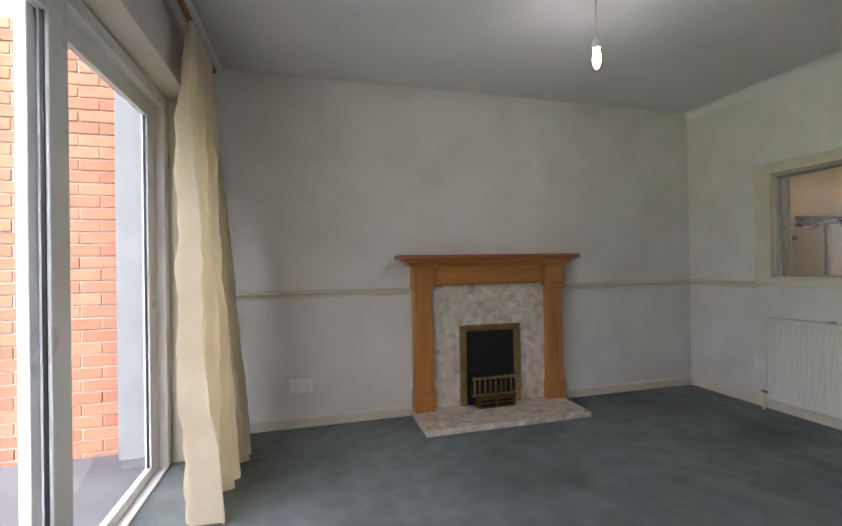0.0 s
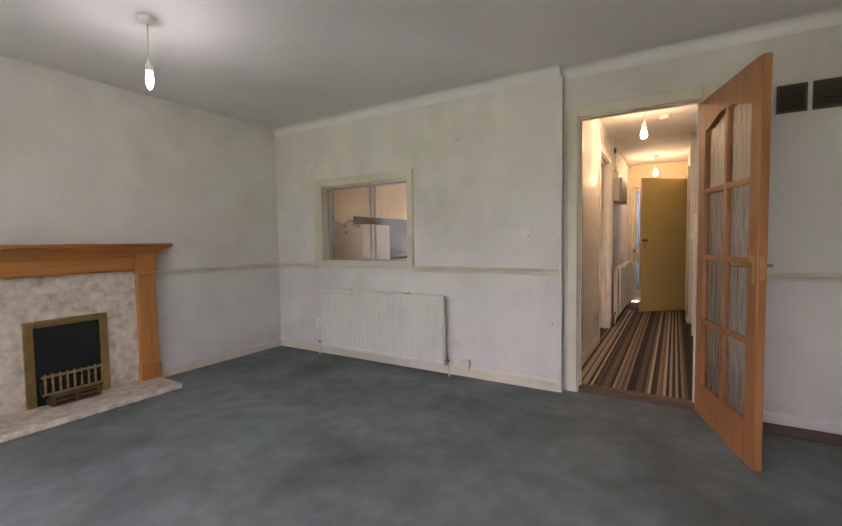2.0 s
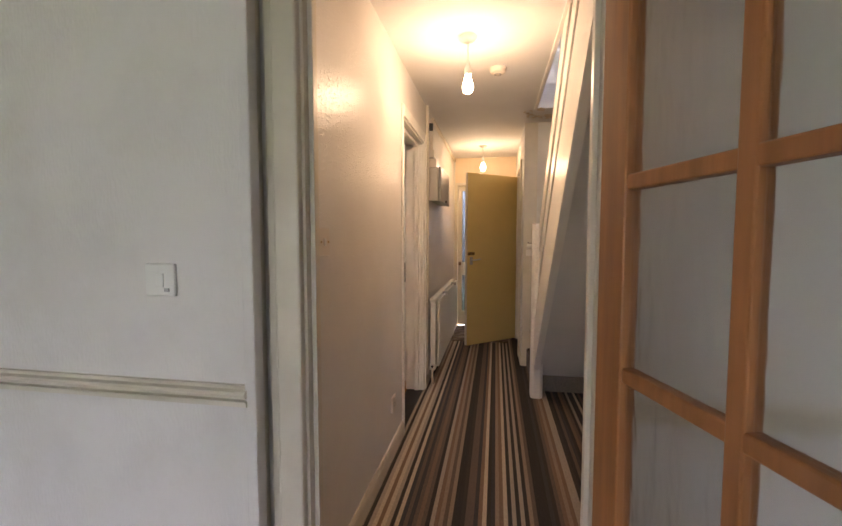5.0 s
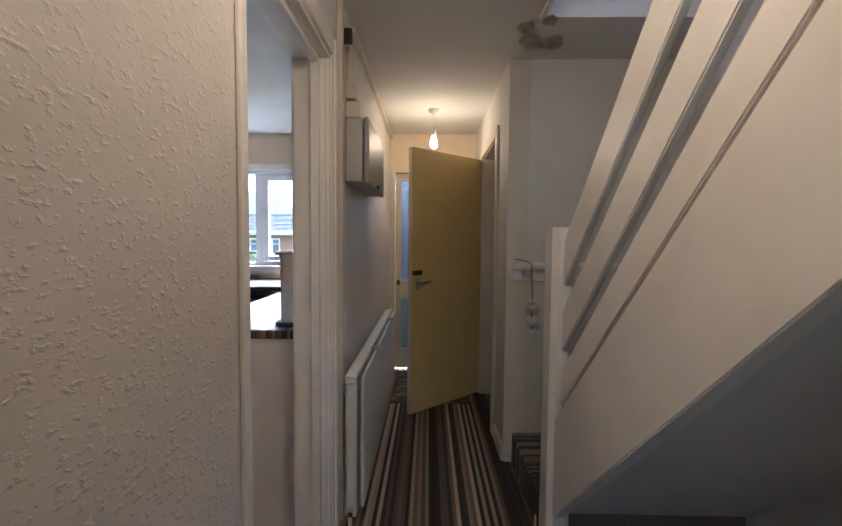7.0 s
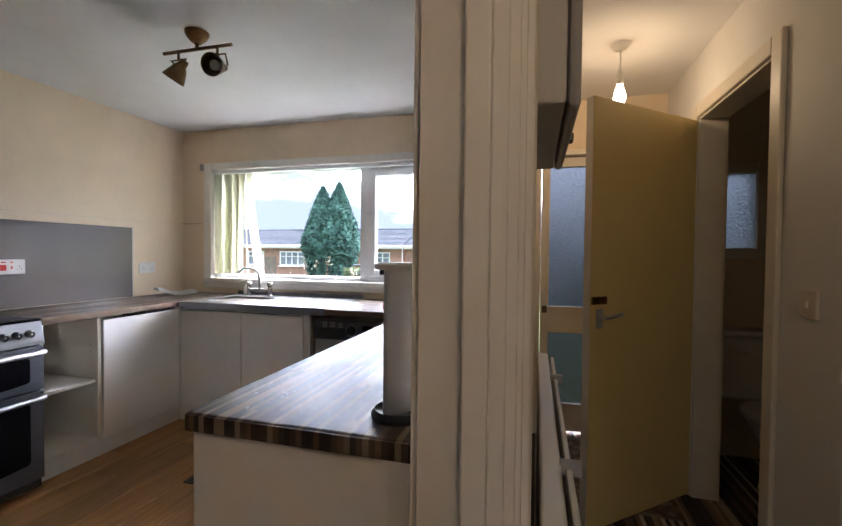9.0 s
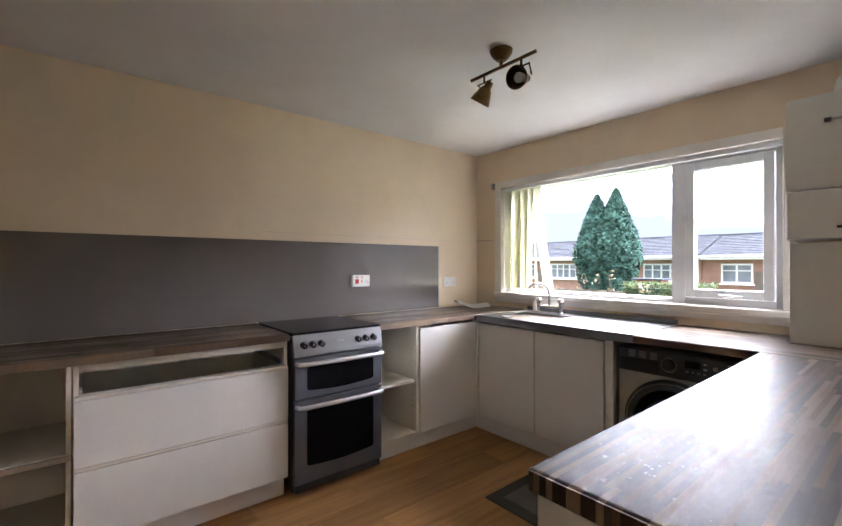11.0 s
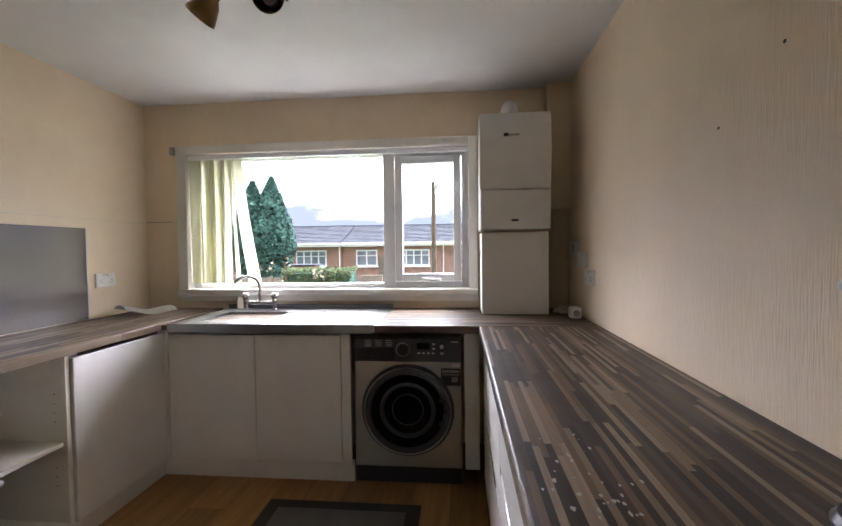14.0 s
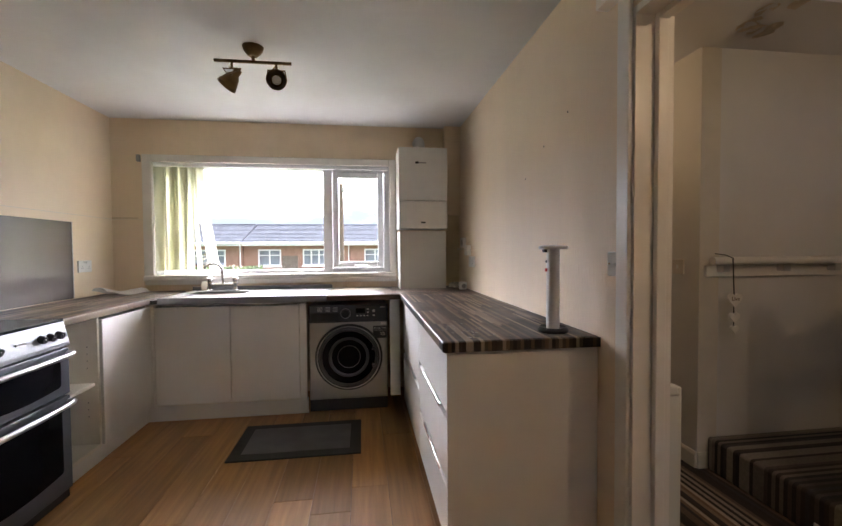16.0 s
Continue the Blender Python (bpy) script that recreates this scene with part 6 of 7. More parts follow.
for a in ((1.600, 1.650, 1.088, 1.942), (1.200, 1.250, 1.088, 1.942), (1.250, 1.600, 1.892, 1.942), (1.250, 1.600, 1.088, 1.138)):
    box(bm, 8.200, 8.262, *a, bev=0.005)
cas = part("casement", bm, M_UPVC, kw)
part("casement_handle", tb([(8.198, 1.46, 1.108), (8.180, 1.46, 1.106), (8.176, 1.43, 1.102), (8.178, 1.34, 1.100)], 0.008), M_CHROME, cas, smooth=True)
for y0, y1, z0, z1 in ((1.735, 3.07, 1.075, 1.955), (1.25, 1.60, 1.138, 1.892)):
    g = part("pane", bx(8.243, 8.247, y0, y1, z0, z1), M_GLASS, kw)
    g.visible_shadow = False
struct("window_board_outside", bx(8.30, 8.46, 1.05, 3.20, 0.99, 1.03, bev=0.004), M_UPVC)
vb = thing("vertical_blind", (8.17, 2.9, 1.98), "faded sage vertical blind pushed to one side", "vertical blind")
part("headrail", bx(8.150, 8.195, 1.16, 3.11, 1.955, 1.982, bev=0.003), M_UPVC, vb)
rng = random.Random(3)
for k in range(9):
    y = 3.080 - k * 0.040
    tw = (40 if k % 2 else 12) + rng.uniform(-8, 8)
    lean = rng.uniform(-0.012, 0.012) if k < 7 else (-0.035 if k == 7 else -0.115)
    bm = bmesh.new()
    rows = []
    for j in range(13):
        f = j / 12
        z = 1.952 - f * 0.872
        row = []
        for i in range(4):
            u = (i / 3 - 0.5) * 0.089
            a = radians(tw + 14 * math.sin(f * 2.2 + k))
            row.append(bm.verts.new((8.172 + u * math.sin(a) * 0.8 + 0.004 * math.sin(i + f * 3), y + u * math.cos(a) + lean * f ** 1.4, z)))
        rows.append(row)
    for a, b in zip(rows, rows[1:]):
        for i in range(3):
            bm.faces.new((a[i], a[i + 1], b[i + 1], b[i]))
    bmesh.ops.solidify(bm, geom=list(bm.faces), thickness=0.0008)
    part("slat", bm, M_BLIND, vb, smooth=True)
for nm, y in (("rod_bracket", 3.215), ("rod_bracket", 1.068)):
    b = thing(nm, (8.13, y, 2.0), "small dark curtain rod bracket by the window", "bracket", "rod brackets")
    part("block", bx(8.118, 8.149, y - 0.012, y + 0.012, 1.985, 2.040, bev=0.003), M_GREYM, b)

# ---- boiler ----
bo = thing("boiler", (7.98, 0.88, 1.41), "white wall-hung gas boiler with drop-down lower flap", "boiler")
bm = bmesh.new()
n = 10
prof = [(8.12, 1.652), (8.12, 2.085)]
for k in range(n + 1):
    f = k / n
    prof.append((7.845 - 0.018 * math.sin(math.pi * f), 2.092 - f * 0.44))
extrude_profile(bm, prof, "y", 0.680, 1.088)
part("case", bm, M_PLAST, bo)
fl = part("flap", bx(7.832, 8.12, 0.680, 1.088, 1.415, 1.646, bev=0.008), M_PLAST, bo)
part("latch", bx(7.826, 7.834, 0.868, 0.908, 1.462, 1.474, bev=0.003), M_BLACKPL, fl)
part("emblem", bx(7.8255, 7.832, 0.86, 0.94, 1.957, 1.967), M_GREYM, bo, "small grey maker's emblem")
part("emblem_mark", bx(7.825, 7.831, 0.925, 0.950, 1.955, 1.972), M_BLACKPL, bo)
part("backing_frame", bx(8.0, 8.145, 0.664, 0.679, 1.42, 2.06), M_BLACKPL, bo, "dark mounting frame")
part("flue_elbow", tb([(8.02, 0.89, 2.06), (8.02, 0.89, 2.13), (8.035, 0.89, 2.165), (8.07, 0.89, 2.19), (8.148, 0.89, 2.195)], 0.048, 18), M_PLAST, bo, "white flue elbow", smooth=True)
part("flue_collar", la([(0.0, 0.0), (0.075, 0.0), (0.075, 0.02), (0.05, 0.03)], (8.02, 0.89, 2.088)), M_PLAST, bo, smooth=True)
bc = thing("pipe_cover", (7.99, 0.88, 0.91), "white board cover below the boiler", "pipe cover")
part("front", bx(7.870, 7.888, 0.688, 1.080, 0.911, 1.398, bev=0.002), M_UNIT, bc)
part("side", bx(7.888, 8.146, 1.062, 1.080, 0.911, 1.398, bev=0.002), M_UNIT, bc)
part("side", bx(7.888, 8.146, 0.688, 0.706, 0.911, 1.398, bev=0.002), M_UNIT, bc)
struct("wall_pipe_boxing", bx(8.07, KX1 - 0.002, KY + 0.002, 0.655, 1.55, C), M_KITCHEN)

# wall controls and plug
plate("thermostat", (7.93, KY, 1.300), 0.10, 0.085, "+y", "white heating thermostat with grey dial", "thermostat", [(0.025, 0.0, 0.03, 0.05, M_GREYM)], depth=0.028)
plate("spur_switch", (7.755, KY, 1.235), 0.086, 0.086, "+y", "white surface-mounted boiler spur switch", "switch", [(0.0, 0.0, 0.02, 0.03, M_PLAST)], depth=0.036)
plate("double_socket", (7.665, KY, 1.142), 0.146, 0.086, "+y", "white double socket above the long worktop", "socket", [(-0.012, 0.03, 0.012, 0.014, M_PLAST), (0.012, 0.03, 0.012, 0.014, M_PLAST)], [(-0.04, -0.008), (0.04, -0.008)], depth=0.014)
struct("trim_cable_conduit", bx(7.80, KX1, KY + 0.001, KY + 0.014, 1.235, 1.251, bev=0.002), M_TRIM)
ad = thing("plug_adapter", (7.73, 0.57, 0.91), "white plug adapter lying on the worktop", "plug adapter")
part("body", bx(7.70, 7.77, 0.545, 0.605, 0.911, 0.975, bev=0.012, seg=3), M_PLAST, ad)
part("pin", bx(7.77, 7.79, 0.570, 0.578, 0.938, 0.945), M_BRASS, ad)
part("face", cy((7.699, 0.575, 0.943), (7.695, 0.575, 0.943), 0.018, seg=16), M_GREYM, ad)
pk = thing("plastic_bag", (7.92, 0.60, 0.91), "crumpled clear plastic packet on the worktop", "plastic packet")
bm = bmesh.new()
bmesh.ops.create_icosphere(bm, subdivisions=3, radius=1.0)
for v in bm.verts:
    q = 1 + 0.35 * noise.noise(v.co * 2.3)
    v.co = Vector((7.92 + v.co.x * 0.07 * q, 0.60 + v.co.y * 0.05 * q, 0.913 + max(0, v.co.z * 0.028 * q + 0.018)))
part("packet", bm, mat("clear_wrap", (0.6, 0.57, 0.52), 0.2, vary=0.15, scale=20, fine=40, bump=0.4), pk, smooth=True)
# old nail holes in the ribbed wall
for k, (x, z) in enumerate(((6.55, 1.62), (6.32, 1.74), (6.08, 1.83))):
    wp = thing("wall_plug", (x, KY, z), "small dark plug hole in the ribbed wall", "wall plug", "wall plugs")
    part("plug", bx(x - 0.0035, x + 0.0035, KY - 0.004, KY + 0.002, z - 0.0035, z + 0.0035, bev=0.001), M_BLACKPL, wp)

# ---- pop-up socket tower ----
PX, PY = 5.932, 0.645
OVAL = Matrix.Rotation(radians(145), 4, "Z") @ Matrix.Diagonal((1.0, 0.68, 1, 1))
po = thing("socket_tower", (PX, PY, 0.91), "raised silver pop-up socket tower with black base ring", "socket tower")
part("base_ring", la([(0.0, 0.0), (0.058, 0.0), (0.060, 0.010), (0.052, 0.020), (0.044, 0.014), (0.0, 0.014)], (PX, PY, 0.911), seg=32), M_BLACKPL, po, "black plastic base ring", smooth=True)
part("column", la([(0.0, 0.0), (0.037, 0.0), (0.037, 0.325), (0.0, 0.325)], (PX, PY, 0.915), OVAL, 32), M_ALU, po, "satin silver column", smooth=True)
part("cap", la([(0.0, 0.323), (0.052, 0.323), (0.056, 0.328), (0.056, 0.334), (0.050, 0.338), (0.0, 0.339)], (PX, PY, 0.915), seg=32), M_ALU, po, smooth=True)
part("switch", bx(PX - 0.012, PX + 0.002, PY + 0.024, PY + 0.034, 1.150, 1.164, bev=0.002), M_RED, po, "small red switch")
part("port", bx(PX - 0.010, PX + 0.002, PY + 0.024, PY + 0.032, 1.185, 1.195, bev=0.001), M_BLACKPL, po)
part("catch", bx(PX - 0.012, PX + 0.008, PY + 0.026, PY + 0.042, 1.226, 1.238, bev=0.001), M_BLACKPL, po)

# ---- floor mat ----
fm = thing("floor_mat", (7.16, 1.81, 0.0), "grey floor mat with a dark ribbed border", "floor mat")
part("border", bx(6.905, 7.415, 1.415, 2.205, 0.0, 0.009, bev=0.004), M_RUBBER, fm, "dark grey border")
part("centre", bx(6.975, 7.345, 1.485, 2.135, 0.008, 0.0125, bev=0.003), M_MATGREY, fm, "lighter grey centre")

# ---- ceiling spotlight ----
sl = thing("ceiling_spotlight", (6.755, 1.965, C), "antique bronze ceiling spotlight with two cone heads, unlit", "ceiling spotlight")
part("ceiling_cup", la([(0.0, -0.052), (0.022, -0.052), (0.040, -0.036), (0.052, -0.018), (0.056, -0.002), (0.0, -0.001)], (6.755, 1.965, C)), M_BRONZE, sl, smooth=True)
part("stem", cy((6.755, 1.965, C - 0.075), (6.755, 1.965, C - 0.045), 0.009, seg=12), M_BRONZE, sl)
part("bar", cy((6.755, 1.765, C - 0.082), (6.755, 2.165, C - 0.082), 0.0085, seg=12), M_BRONZE, sl, smooth=True)
for y, tgt in ((2.075, Vector((-0.10, 0.55, -0.80))), (1.845, Vector((-0.86, -0.15, -0.25)))):
    d = tgt.normalized()
    c0 = Vector((6.755, y, C - 0.175))
    hd = part("head", cy((6.755, y, C - 0.122), (6.755, y, C - 0.085), 0.006, seg=8), M_BRONZE, sl)
    q = d.to_track_quat("-Z", "Y").to_matrix().to_4x4()
    part("yoke", tb([c0 + q @ Vector((0.052, 0, 0.0)), Vector((6.755, y + 0.045, C - 0.122)), Vector((6.755, y - 0.045, C - 0.122)), c0 + q @ Vector((-0.052, 0, 0.0))], 0.0045, 8), M_BRONZE, hd)
    part("cone", la([(0.0, 0.062), (0.018, 0.060), (0.021, 0.045), (0.020, 0.030), (0.034, 0.010), (0.052, -0.045), (0.053, -0.052), (0.049, -0.050), (0.032, 0.006), (0.0, 0.020)], (0, 0, 0), Matrix.Translation(c0) @ q, 28), M_BRONZE, hd, smooth=True)
    part("lamp", la([(0.0, -0.030), (0.022, -0.030), (0.024, -0.026), (0.020, 0.010), (0.0, 0.012)], (0, 0, 0), Matrix.Translation(c0) @ q, 20), M_OLDPLAST, hd, "unlit frosted lamp", smooth=True)
    part("cable", tb([Vector((6.755, y, C - 0.09)), Vector((6.775, y + 0.02, C - 0.105)), c0 + q @ Vector((0, 0, 0.065))], 0.003, 6), M_BRASS, hd)

# ---- outside: ground, street, houses ----
bm = bmesh.new()
gx = [-400, -60, -12, -0.86, 8.40, 11, 14, 18, 24, 40, 90, 400]
gz = [-0.3, -0.25, -0.2, -0.16, -0.18, -0.25, -0.45, -0.75, -0.95, -1.0, -1.2, -3.0]
gy = [-400, -60, -20, -5, 0, 3, 10, 25, 60, 400]
gv = [[bm.verts.new((x, y, z - 0.05 * (abs(y) > 50))) for y in gy] for x, z in zip(gx, gz)]
for i in range(len(gx) - 1):
    for j in range(len(gy) - 1):
        bm.faces.new((gv[i][j], gv[i + 1][j], gv[i + 1][j + 1], gv[i][j + 1]))
M_GRASS = mat("rough_grass", (0.065, 0.085, 0.035), 0.95, gloss=0.0, vary=0.35, scale=3, fine=90, bump=0.7, stain=(0.16, 0.14, 0.08), stain_amount=0.7, stain_scale=0.7)
struct("ground", bm, M_GRASS)
# distance haze is mixed into the brick and roof colours, paler than the materials
M_FARBRICK = mat("hazy_terrace_brick", (0.36, 0.225, 0.175), 0.95, gloss=0.0, vary=0.16, scale=3, fine=40, bump=0.3, stain=(0.24, 0.14, 0.11), stain_amount=0.5, stain_scale=6)
M_ROOF = mat("hazy_grey_roof_tile", (0.075, 0.08, 0.09), 0.95, gloss=0.0, vary=0.25, scale=3, fine=40, bump=0.3)
# opaque panes, the reflected sky painted in as grey-blue
M_FARPANE = mat("far_pane_sky_tint", (0.20, 0.23, 0.27), 0.3, vary=0.35, scale=1.3, bump=0.0)
M_FENCE = mat("weathered_fence", (0.20, 0.165, 0.135), 0.9, vary=0.25, scale=4, fine=60, bump=0.3, random_tint=0.2)
M_REDGATE = mat("red_shed_paint", (0.30, 0.05, 0.04), 0.7, vary=0.15, bump=0.1)
HX, EAVE, RIDGE, BASE = 30.0, 1.74, 2.98, -1.0


def terrace(y0, width, step):
    h = thing("terrace_house", (HX, y0 + width / 2, BASE), "red brick terrace house with grey tiled roof and white windows", "house", "terrace houses")
    x0 = HX + step
    part("wall", bx(x0, x0 + 7, y0, y0 + width - 0.004, BASE, EAVE + 0.02), M_FARBRICK, h)
    bm = bmesh.new()
    rows = 13
    for k in range(rows):
        f0, f1 = k / rows, (k + 1.12) / rows
        xa, xb = x0 - 0.4 + 3.9 * f0, x0 - 0.4 + 3.9 * min(f1, 1)
        za, zb = EAVE + (RIDGE - EAVE) * f0, EAVE + (RIDGE - EAVE) * min(f1, 1)
        n = int(width / 0.33)
        for j in range(n):
            ya, yb = y0 + width * j / n, y0 + width * (j + 0.94) / n
            v = [bm.verts.new(p) for p in ((xa, ya, za + 0.05), (xa, yb, za + 0.05), (xb, yb, zb + 0.01), (xb, ya, zb + 0.01))]
            bm.faces.new(v)
            w = [bm.verts.new(p) for p in ((xa, ya, za), (xa, yb, za))]
            bm.faces.new((w[0], w[1], v[1], v[0]))
    tiles = part("roof_tiles", bm, M_ROOF, h)
    tagged(tiles, kind="stuff")
    bm = bmesh.new()
    extrude_profile(bm, [(x0 - 0.42, EAVE - 0.02), (x0 + 3.5, RIDGE - 0.02), (x0 + 7.4, EAVE - 0.02)], "y", y0, y0 + width - 0.004)
    part("roof", bm, M_ROOF, h)
    part("ridge", bx(x0 + 3.35, x0 + 3.65, y0, y0 + width - 0.004, RIDGE - 0.03, RIDGE + 0.05, bev=0.03), M_ROOF, h)
    part("fascia", bx(x0 - 0.44, x0 - 0.41, y0, y0 + width - 0.004, EAVE - 0.20, EAVE + 0.01), M_UPVC, h)
    part("gutter", cy((x0 - 0.50, y0, EAVE - 0.05), (x0 - 0.50, y0 + width - 0.004, EAVE - 0.05), 0.05, seg=8), M_UPVC, h)
    part("downpipe", cy((x0 - 0.05, y0 + 0.1, BASE), (x0 - 0.05, y0 + 0.1, EAVE - 0.08), 0.035, seg=8), M_UPVC, h)
    for yc, ww in ((y0 + width * 0.30, 1.9), (y0 + width * 0.76, 1.3)):
        bm = bmesh.new()
        z0, z1 = 0.35, 1.34
        box(bm, x0 - 0.05, x0 + 0.02, yc - ww / 2, yc + ww / 2, z0, z0 + 0.09)
        box(bm, x0 - 0.05, x0 + 0.02, yc - ww / 2, yc + ww / 2, z1 - 0.09, z1)
        lights = 4 if ww > 1.5 else 2
        for k in range(lights + 1):
            yy = yc - ww / 2 + (ww - 0.08) * k / lights
            box(bm, x0 - 0.05, x0 + 0.02, yy, yy + 0.08, z0 + 0.09, z1 - 0.09)
        box(bm, x0 - 0.05, x0 + 0.02, yc - ww / 2, yc + ww / 2, z1 - 0.38, z1 - 0.33)
        w = part("window", bm, M_UPVC, h)
        part("pane", bx(x0 - 0.012, x0 - 0.004, yc - ww / 2 + 0.03, yc + ww / 2 - 0.03, z0 + 0.03, z1 - 0.03), M_FARPANE, w)
        part("sill", bx(x0 - 0.14, x0, yc - ww / 2 - 0.06, yc + ww / 2 + 0.06, z0 - 0.07, z0), M_UPVC, w)
    part("door", bx(x0 - 0.03, x0 + 0.02, y0 + width * 0.50, y0 + width * 0.50 + 0.9, BASE, 0.95), M_FENCE, h)
    return h


for k, (w, s) in enumerate(((6.2, 0.0), (6.2, 0.0), (6.2, 0.25), (6.2, 0.25), (6.2, 0.0), (6.2, 0.3), (6.2, 0.3), (6.2, 0.6), (6.2, 0.6))):
    terrace(-16.5 + 6.2 * k, w, s)

# garden fences across the way
fence = thing("garden_fence", (24, 5, -0.95), "weathered grey close-board garden fence", "fence")
rng = random.Random(11)
bd = bmesh.new()
box(bd, -0.012, 0.012, -0.068, 0.068, 0, 1.05, 0.004, 1)
bme = bpy.data.meshes.new("board")
bd.to_mesh(bme)
bd.free()
bme.materials.append(M_FENCE)
for k in range(150):
    y = -8 + 0.15 * k
    b = new("board", bme)
    b.parent = fence
    b.matrix_basis = pose(0 + 0.01 * (k % 2), y - 5, rng.uniform(-0.03, 0.02), 0, 0, rng.uniform(-2, 2))
for k in range(13):
    part("post", bx(24.02, 24.12, -8.1 + 1.8 * k, -8.0 + 1.8 * k, -0.95, 0.18), M_FENCE, fence)
gs = thing("garden_shed", (23.6, 8.0, -0.95), "small red painted shed behind the hedge", "shed")
part("walls", bx(23.2, 24.0, 7.6, 8.6, -0.95, 0.65, bev=0.01), M_REDGATE, gs)
part("roof", bx(23.1, 24.1, 7.5, 8.7, 0.65, 0.72, bev=0.01), M_ROOF, gs)
ga = thing("garden_gate", (22.9, 5.0, -0.95), "tan wooden garden gate in the fence", "gate")
part("boards", bx(22.88, 22.93, 4.5, 5.4, -0.9, 0.25, bev=0.01), M_FENCE, ga)


def leaf_crown(name, parent, centres, count, size, material, seed, shape):
    """A crown of small leaf blades spread through the given volume."""
    rng = random.Random(seed)
    verts, faces = [], []
    for _ in range(count):
        p, nrm = shape(rng)
        s = size * rng.uniform(0.6, 1.5)
        a = Vector((rng.uniform(-1, 1), rng.uniform(-1, 1), rng.uniform(-0.6, 1))).normalized()
        b = a.cross(nrm).normalized() if a.cross(nrm).length > 0.05 else Vector((1, 0, 0))
        k = len(verts)
        verts += [p - b * s * 0.45, p + a * s, p + b * s * 0.45, p - a * s * 0.5]
        faces.append((k, k + 1, k + 2, k + 3))
    me = bpy.data.meshes.new(name)
    me.from_pydata([tuple(v) for v in verts], [], faces)
    me.materials.append(material)
    ob = new(name, me)
    ob.parent = parent
    return tagged(ob, kind="stuff")


# conifer green lifted towards blue to carry the haze in its colour
M_CONIFER = mat("hazy_conifer_foliage", (0.050, 0.105, 0.085), 0.95, gloss=0.1, vary=0.5, scale=2.5, fine=30, bump=0.2)
M_HEDGE = mat("hedge_foliage", (0.060, 0.085, 0.028), 0.9, vary=0.5, scale=3, fine=30, bump=0.2)
M_BARK = mat("bark", (0.10, 0.075, 0.055), 0.95, vary=0.3, scale=8, fine=40, bump=0.6)
for dy, hgt, wid, sd0 in ((-0.52, 5.75, 1.16, 1), (0.48, 5.55, 1.12, 2)):
    cx, cy0 = 26.0, 11.25 + dy
    tr = thing("conifer_tree", (cx, cy0, -0.95), "tall dark green cypress, one of a close pair", "tree", "conifer pair", local=True)
    tr.matrix_basis = pose(cx, cy0, -0.95)
    part("trunk", cy((0, 0, 0), (0, 0, hgt * 0.9), 0.10, 0.02, 10), M_BARK, tr)
    for k in range(4):
        part("limb", cy((0.1 * math.cos(k * 1.6), 0.1 * math.sin(k * 1.6), 0), (0.35 * math.cos(k * 1.6), 0.35 * math.sin(k * 1.6), 1.5), 0.05, 0.03, 8), M_BARK, tr)

    def conifer(rng, hgt=hgt, wid=wid, sd0=sd0):
        f = rng.uniform(0.0, 1.0) ** 0.9
        a = rng.uniform(0, 2 * math.pi)
        lump = 1 + 0.22 * noise.noise(Vector((math.cos(a) * 2.1, math.sin(a) * 2.1, f * 5 + sd0 * 7)))
        r = wid * (0.60 + 1.2 * f if f < 0.33 else 1.0 * (1 - ((f - 0.33) / 0.67) ** 1.45) ** 0.95 + 0.02) * lump * rng.uniform(0.72, 1.04)
        n = Vector((math.cos(a), math.sin(a), 0.35))
        return Vector((r * math.cos(a), r * math.sin(a), 0.75 + f * (hgt - 0.75 + 0.25))), n

    leaf_crown("crown", tr, None, 13000, 0.10, M_CONIFER, sd0, conifer)


def hedge(name, x0, x1, y0, y1, z0, z1, count, seed):
    h = thing(name, ((x0 + x1) / 2, (y0 + y1) / 2, z0), "clipped green garden hedge", "hedge", "hedges", local=True)
    h.matrix_basis = pose(0, 0, 0)
    part("stems", bx(x0 + 0.1, x1 - 0.1, y0 + 0.1, y1 - 0.1, z0, z1 - 0.15), M_CONIFER, h)

    def inside(rng):
        u, v, w = rng.uniform(x0, x1), rng.uniform(y0, y1), rng.uniform(z0, z1)
        k = rng.random()
        if k < 0.5:
            u = x0 + rng.uniform(-0.05, 0.12)
        elif k < 0.85:
            w = z1 + rng.uniform(-0.14, 0.06)
        q = noise.noise(Vector((u, v * 1.7, w * 2))) * 0.12
        return Vector((u + q, v, w + q)), Vector((-0.7, 0, 0.7))

    leaf_crown("foliage", h, None, count, 0.06, M_HEDGE, seed, inside)


hedge("hedge", 21.6, 22.8, 5.5, 8.4, -0.9, 0.55, 5200, 21)
hedge("hedge", 26.0, 27.0, -14.0, -7.0, -0.95, 0.6, 4000, 22)

pl = thing("utility_pole", (20.5, 2.15, -0.8), "tall brown wooden utility pole", "utility pole")
part("pole", cy((20.5, 2.15, -0.9), (20.5, 2.15, 3.75), 0.10, 0.075, 12), M_BARK, pl)
part("bracket", bx(20.40, 20.60, 2.0, 2.12, 3.45, 3.62, bev=0.01), M_GREYM, pl)
part("cable", tb([(20.5, 2.15, 3.6), (24, 0.8, 2.9), (29.6, -1.5, 2.1)], 0.012, 6), M_BLACKPL, pl)


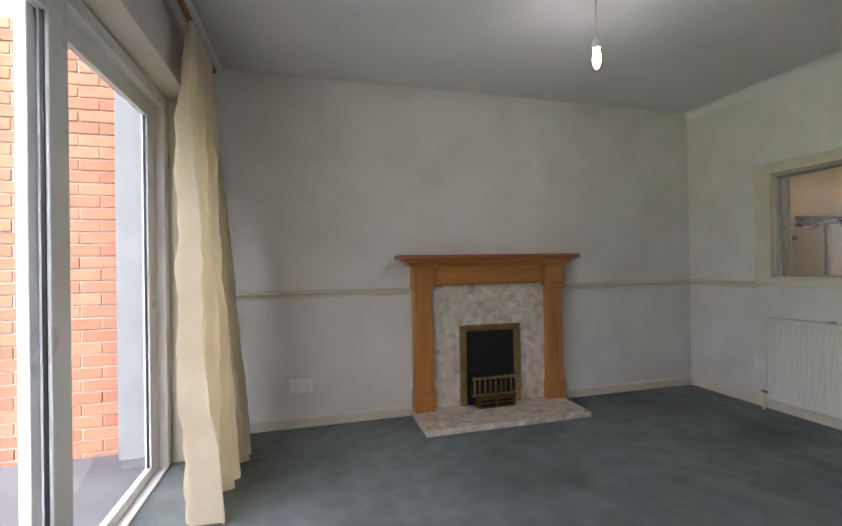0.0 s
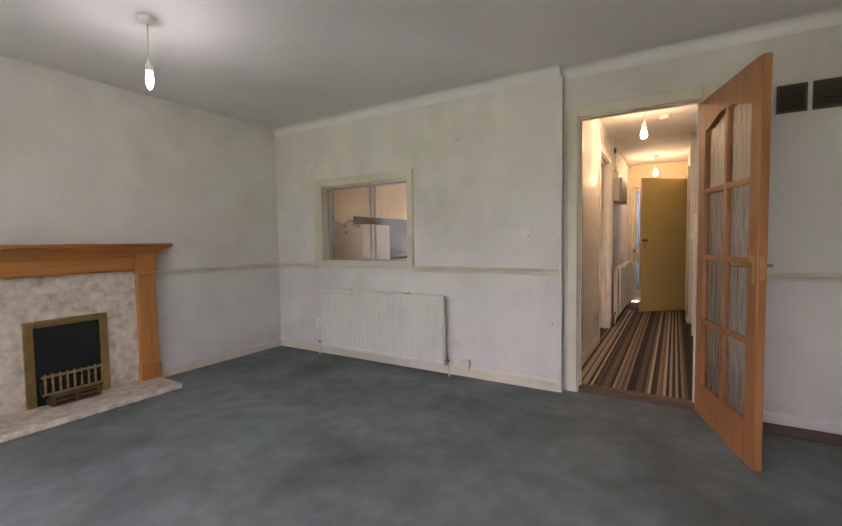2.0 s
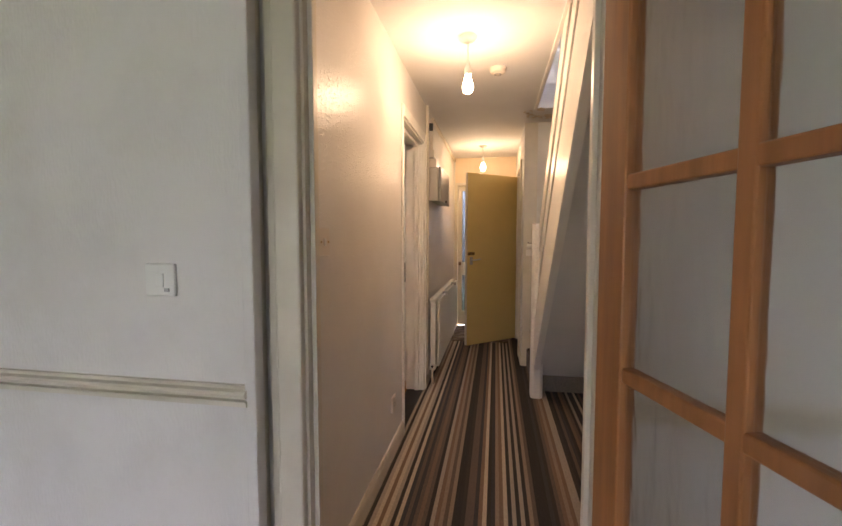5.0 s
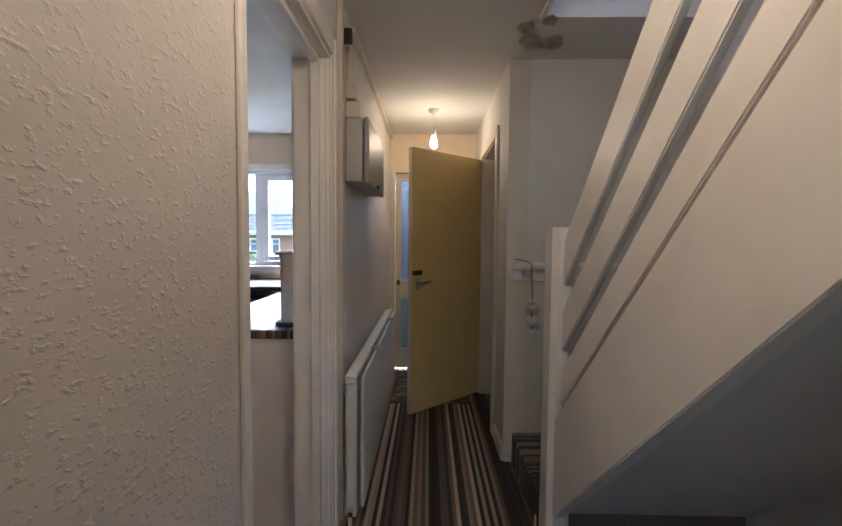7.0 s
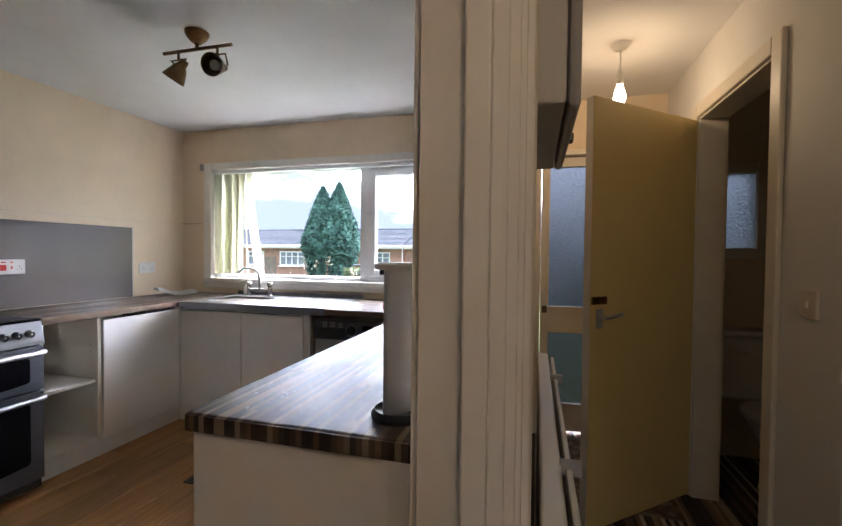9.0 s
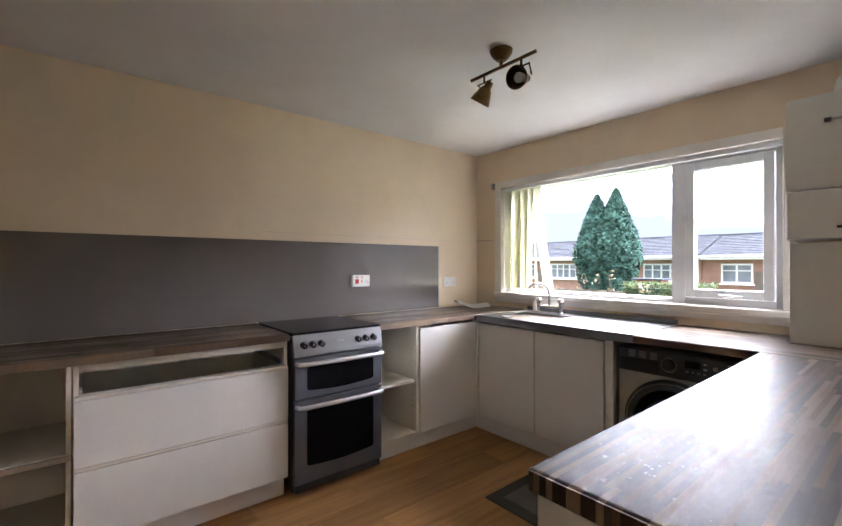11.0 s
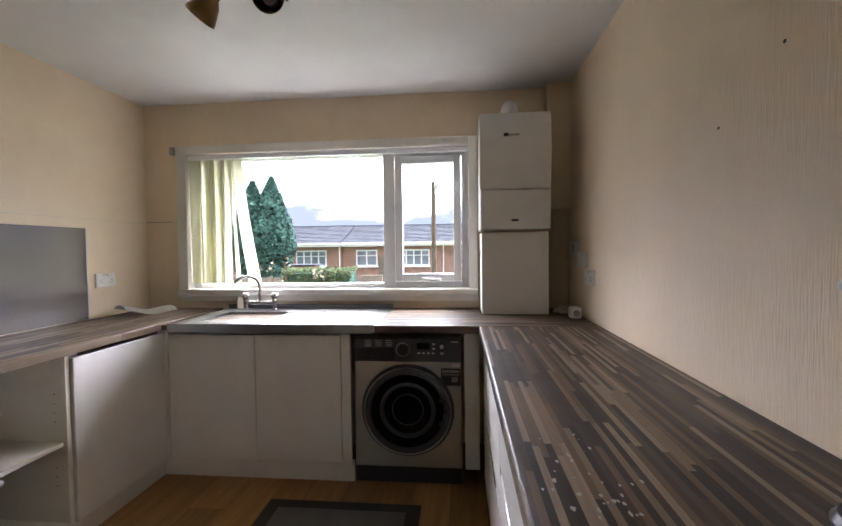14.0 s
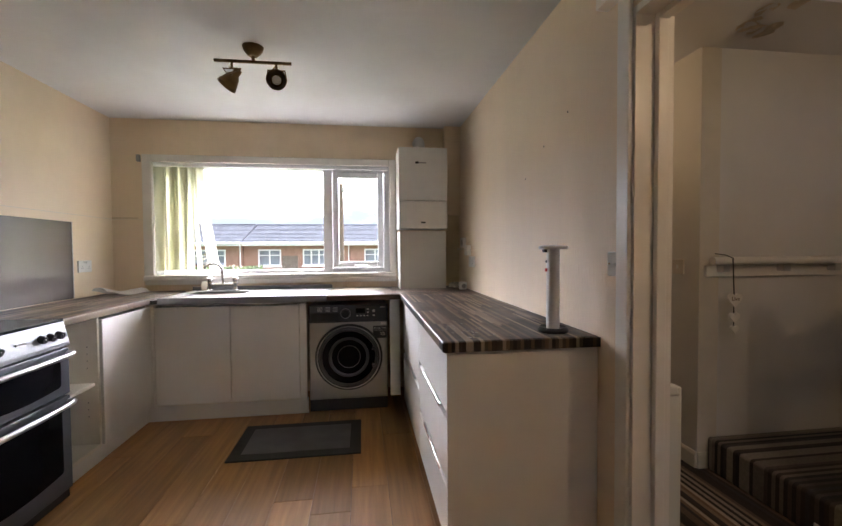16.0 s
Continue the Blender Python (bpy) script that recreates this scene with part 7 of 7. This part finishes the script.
def bare_tree(x, y, z, hgt, seed):
    t = thing("bare_tree", (x, y, z), "leafless winter tree behind the roofs", "tree", "bare trees", local=True)
    t.matrix_basis = pose(x, y, z)
    rng = random.Random(seed)
    part("trunk", cy((0, 0, 0), (0, 0, hgt * 0.45), 0.16, 0.10, 8), M_BARK, t)
    bm = bmesh.new()

    def grow(p, d, ln, r, depth):
        q = p + d * ln
        cyl(bm, p, q, r, r * 0.6, 5)
        if depth == 0:
            return
        for _ in range(4 if depth > 2 else 3):
            nd = (d + Vector((rng.uniform(-1, 1), rng.uniform(-1, 1), rng.uniform(-0.25, 0.7))) * 0.75).normalized()
            grow(p + d * ln * rng.uniform(0.5, 1.0), nd, ln * rng.uniform(0.6, 0.8), r * 0.55, depth - 1)

    grow(Vector((0, 0, hgt * 0.40)), Vector((0, 0, 1)), hgt * 0.22, 0.09, 4)
    part("limbs", bm, M_BARK, t)


bare_tree(44, 21.5, -1.2, 7.6, 4)
bare_tree(43, -4, -1.2, 6.2, 5)
bare_tree(46, 9.0, -1.2, 5.6, 8)
# pale seed heads of a garden shrub
M_DRIED = mat("dried_flower", (0.34, 0.30, 0.22), 0.9, vary=0.2, bump=0.0)
sh = thing("garden_shrub", (12.5, 4.2, -0.3), "thin shrub with pale dried flower heads", "shrub")
rng = random.Random(31)
for k in range(7):
    x, y = 12.5 + rng.uniform(-0.3, 0.3), 4.1 + rng.uniform(-0.7, 0.7)
    zt = rng.uniform(0.75, 1.22)
    part("stem", tb([(12.5, 4.1 + (y - 4.1) * 0.3, -0.35), (x, y, zt * 0.6), (x + rng.uniform(-0.08, 0.08), y + rng.uniform(-0.1, 0.1), zt)], 0.008, 5), M_BARK, sh)
    bm = bmesh.new()
    for j in range(14):
        c = Vector((x + rng.uniform(-0.05, 0.05), y + rng.uniform(-0.05, 0.05), zt + rng.uniform(-0.1, 0.06)))
        v = [bm.verts.new(c + Vector((rng.uniform(-1, 1), rng.uniform(-1, 1), rng.uniform(-1, 1))) * 0.03) for _ in range(3)]
        bm.faces.new(v)
    part("flower_head", bm, M_DRIED, sh)

# ---- outside: patio wall of bricks ----
bw = struct("wall_garden", bx(-4.2, -1.115, 3.512, 3.62, -0.3, 2.75), M_MORTAR, "orange brick garden wall beside the patio")
struct("wall_patio_return", bx(-1.112, -0.862, 3.40, 3.62, -0.3, 2.75), M_RENDER)
struct("patio", bx(-4.2, -0.87, -1.6, 3.51, -0.2, -0.10), mat("dark_paving", (0.075, 0.077, 0.082), 0.85, vary=0.2, scale=5, fine=90, bump=0.4))
bb = bmesh.new()
box(bb, 0.005, 0.220, 0, 0.05, 0.005, 0.070, 0.003, 1)
me1 = bpy.data.meshes.new("brick")
bb.to_mesh(me1)
bb.free()
me1.materials.append(M_BRICK)
rng = random.Random(17)
for r in range(36):
    for k in range(8):
        x = -1.115 - 0.225 * (k + 1) + (0.1125 if r % 2 else 0.0)
        if x + 0.22 > -1.115:
            h = new("brick", me1)
            h.parent = bw
            h.matrix_basis = pose(-1.2275, 3.502, -0.15 + 0.075 * r) @ Matrix.Diagonal((0.5, 1, 1, 1))
            continue
        b = new("brick", me1)
        b.parent = bw
        b.location = (x, 3.502 + rng.uniform(-0.002, 0.002), -0.15 + 0.075 * r)

# ---- kitchen floor planks ----
fk = bpy.data.objects["floor_kitchen"]
pb = bmesh.new()
box(pb, 0.0008, 1.2192, 0.0008, 0.1892, 0, 0.011, 0.0012, 1)
pme = bpy.data.meshes.new("plank")
pb.to_mesh(pme)
pb.free()
pme.materials.append(M_LAMINATE)
rng = random.Random(23)
for r in range(16):
    off = rng.uniform(0, 1.2)
    for k in range(5):
        x = 3.375 - 1.2 + off + 1.22 * k
        x0, x1 = max(x, 3.375), min(x + 1.22, 8.14)
        if x1 - x0 < 0.05:
            continue
        b = new("plank", pme)
        b.parent = fk
        b.matrix_basis = pose(x0, 0.512 + 0.19 * r, -0.0115) @ Matrix.Diagonal(((x1 - x0) / 1.22, 1 if r < 15 else 0.45, 1, 1))
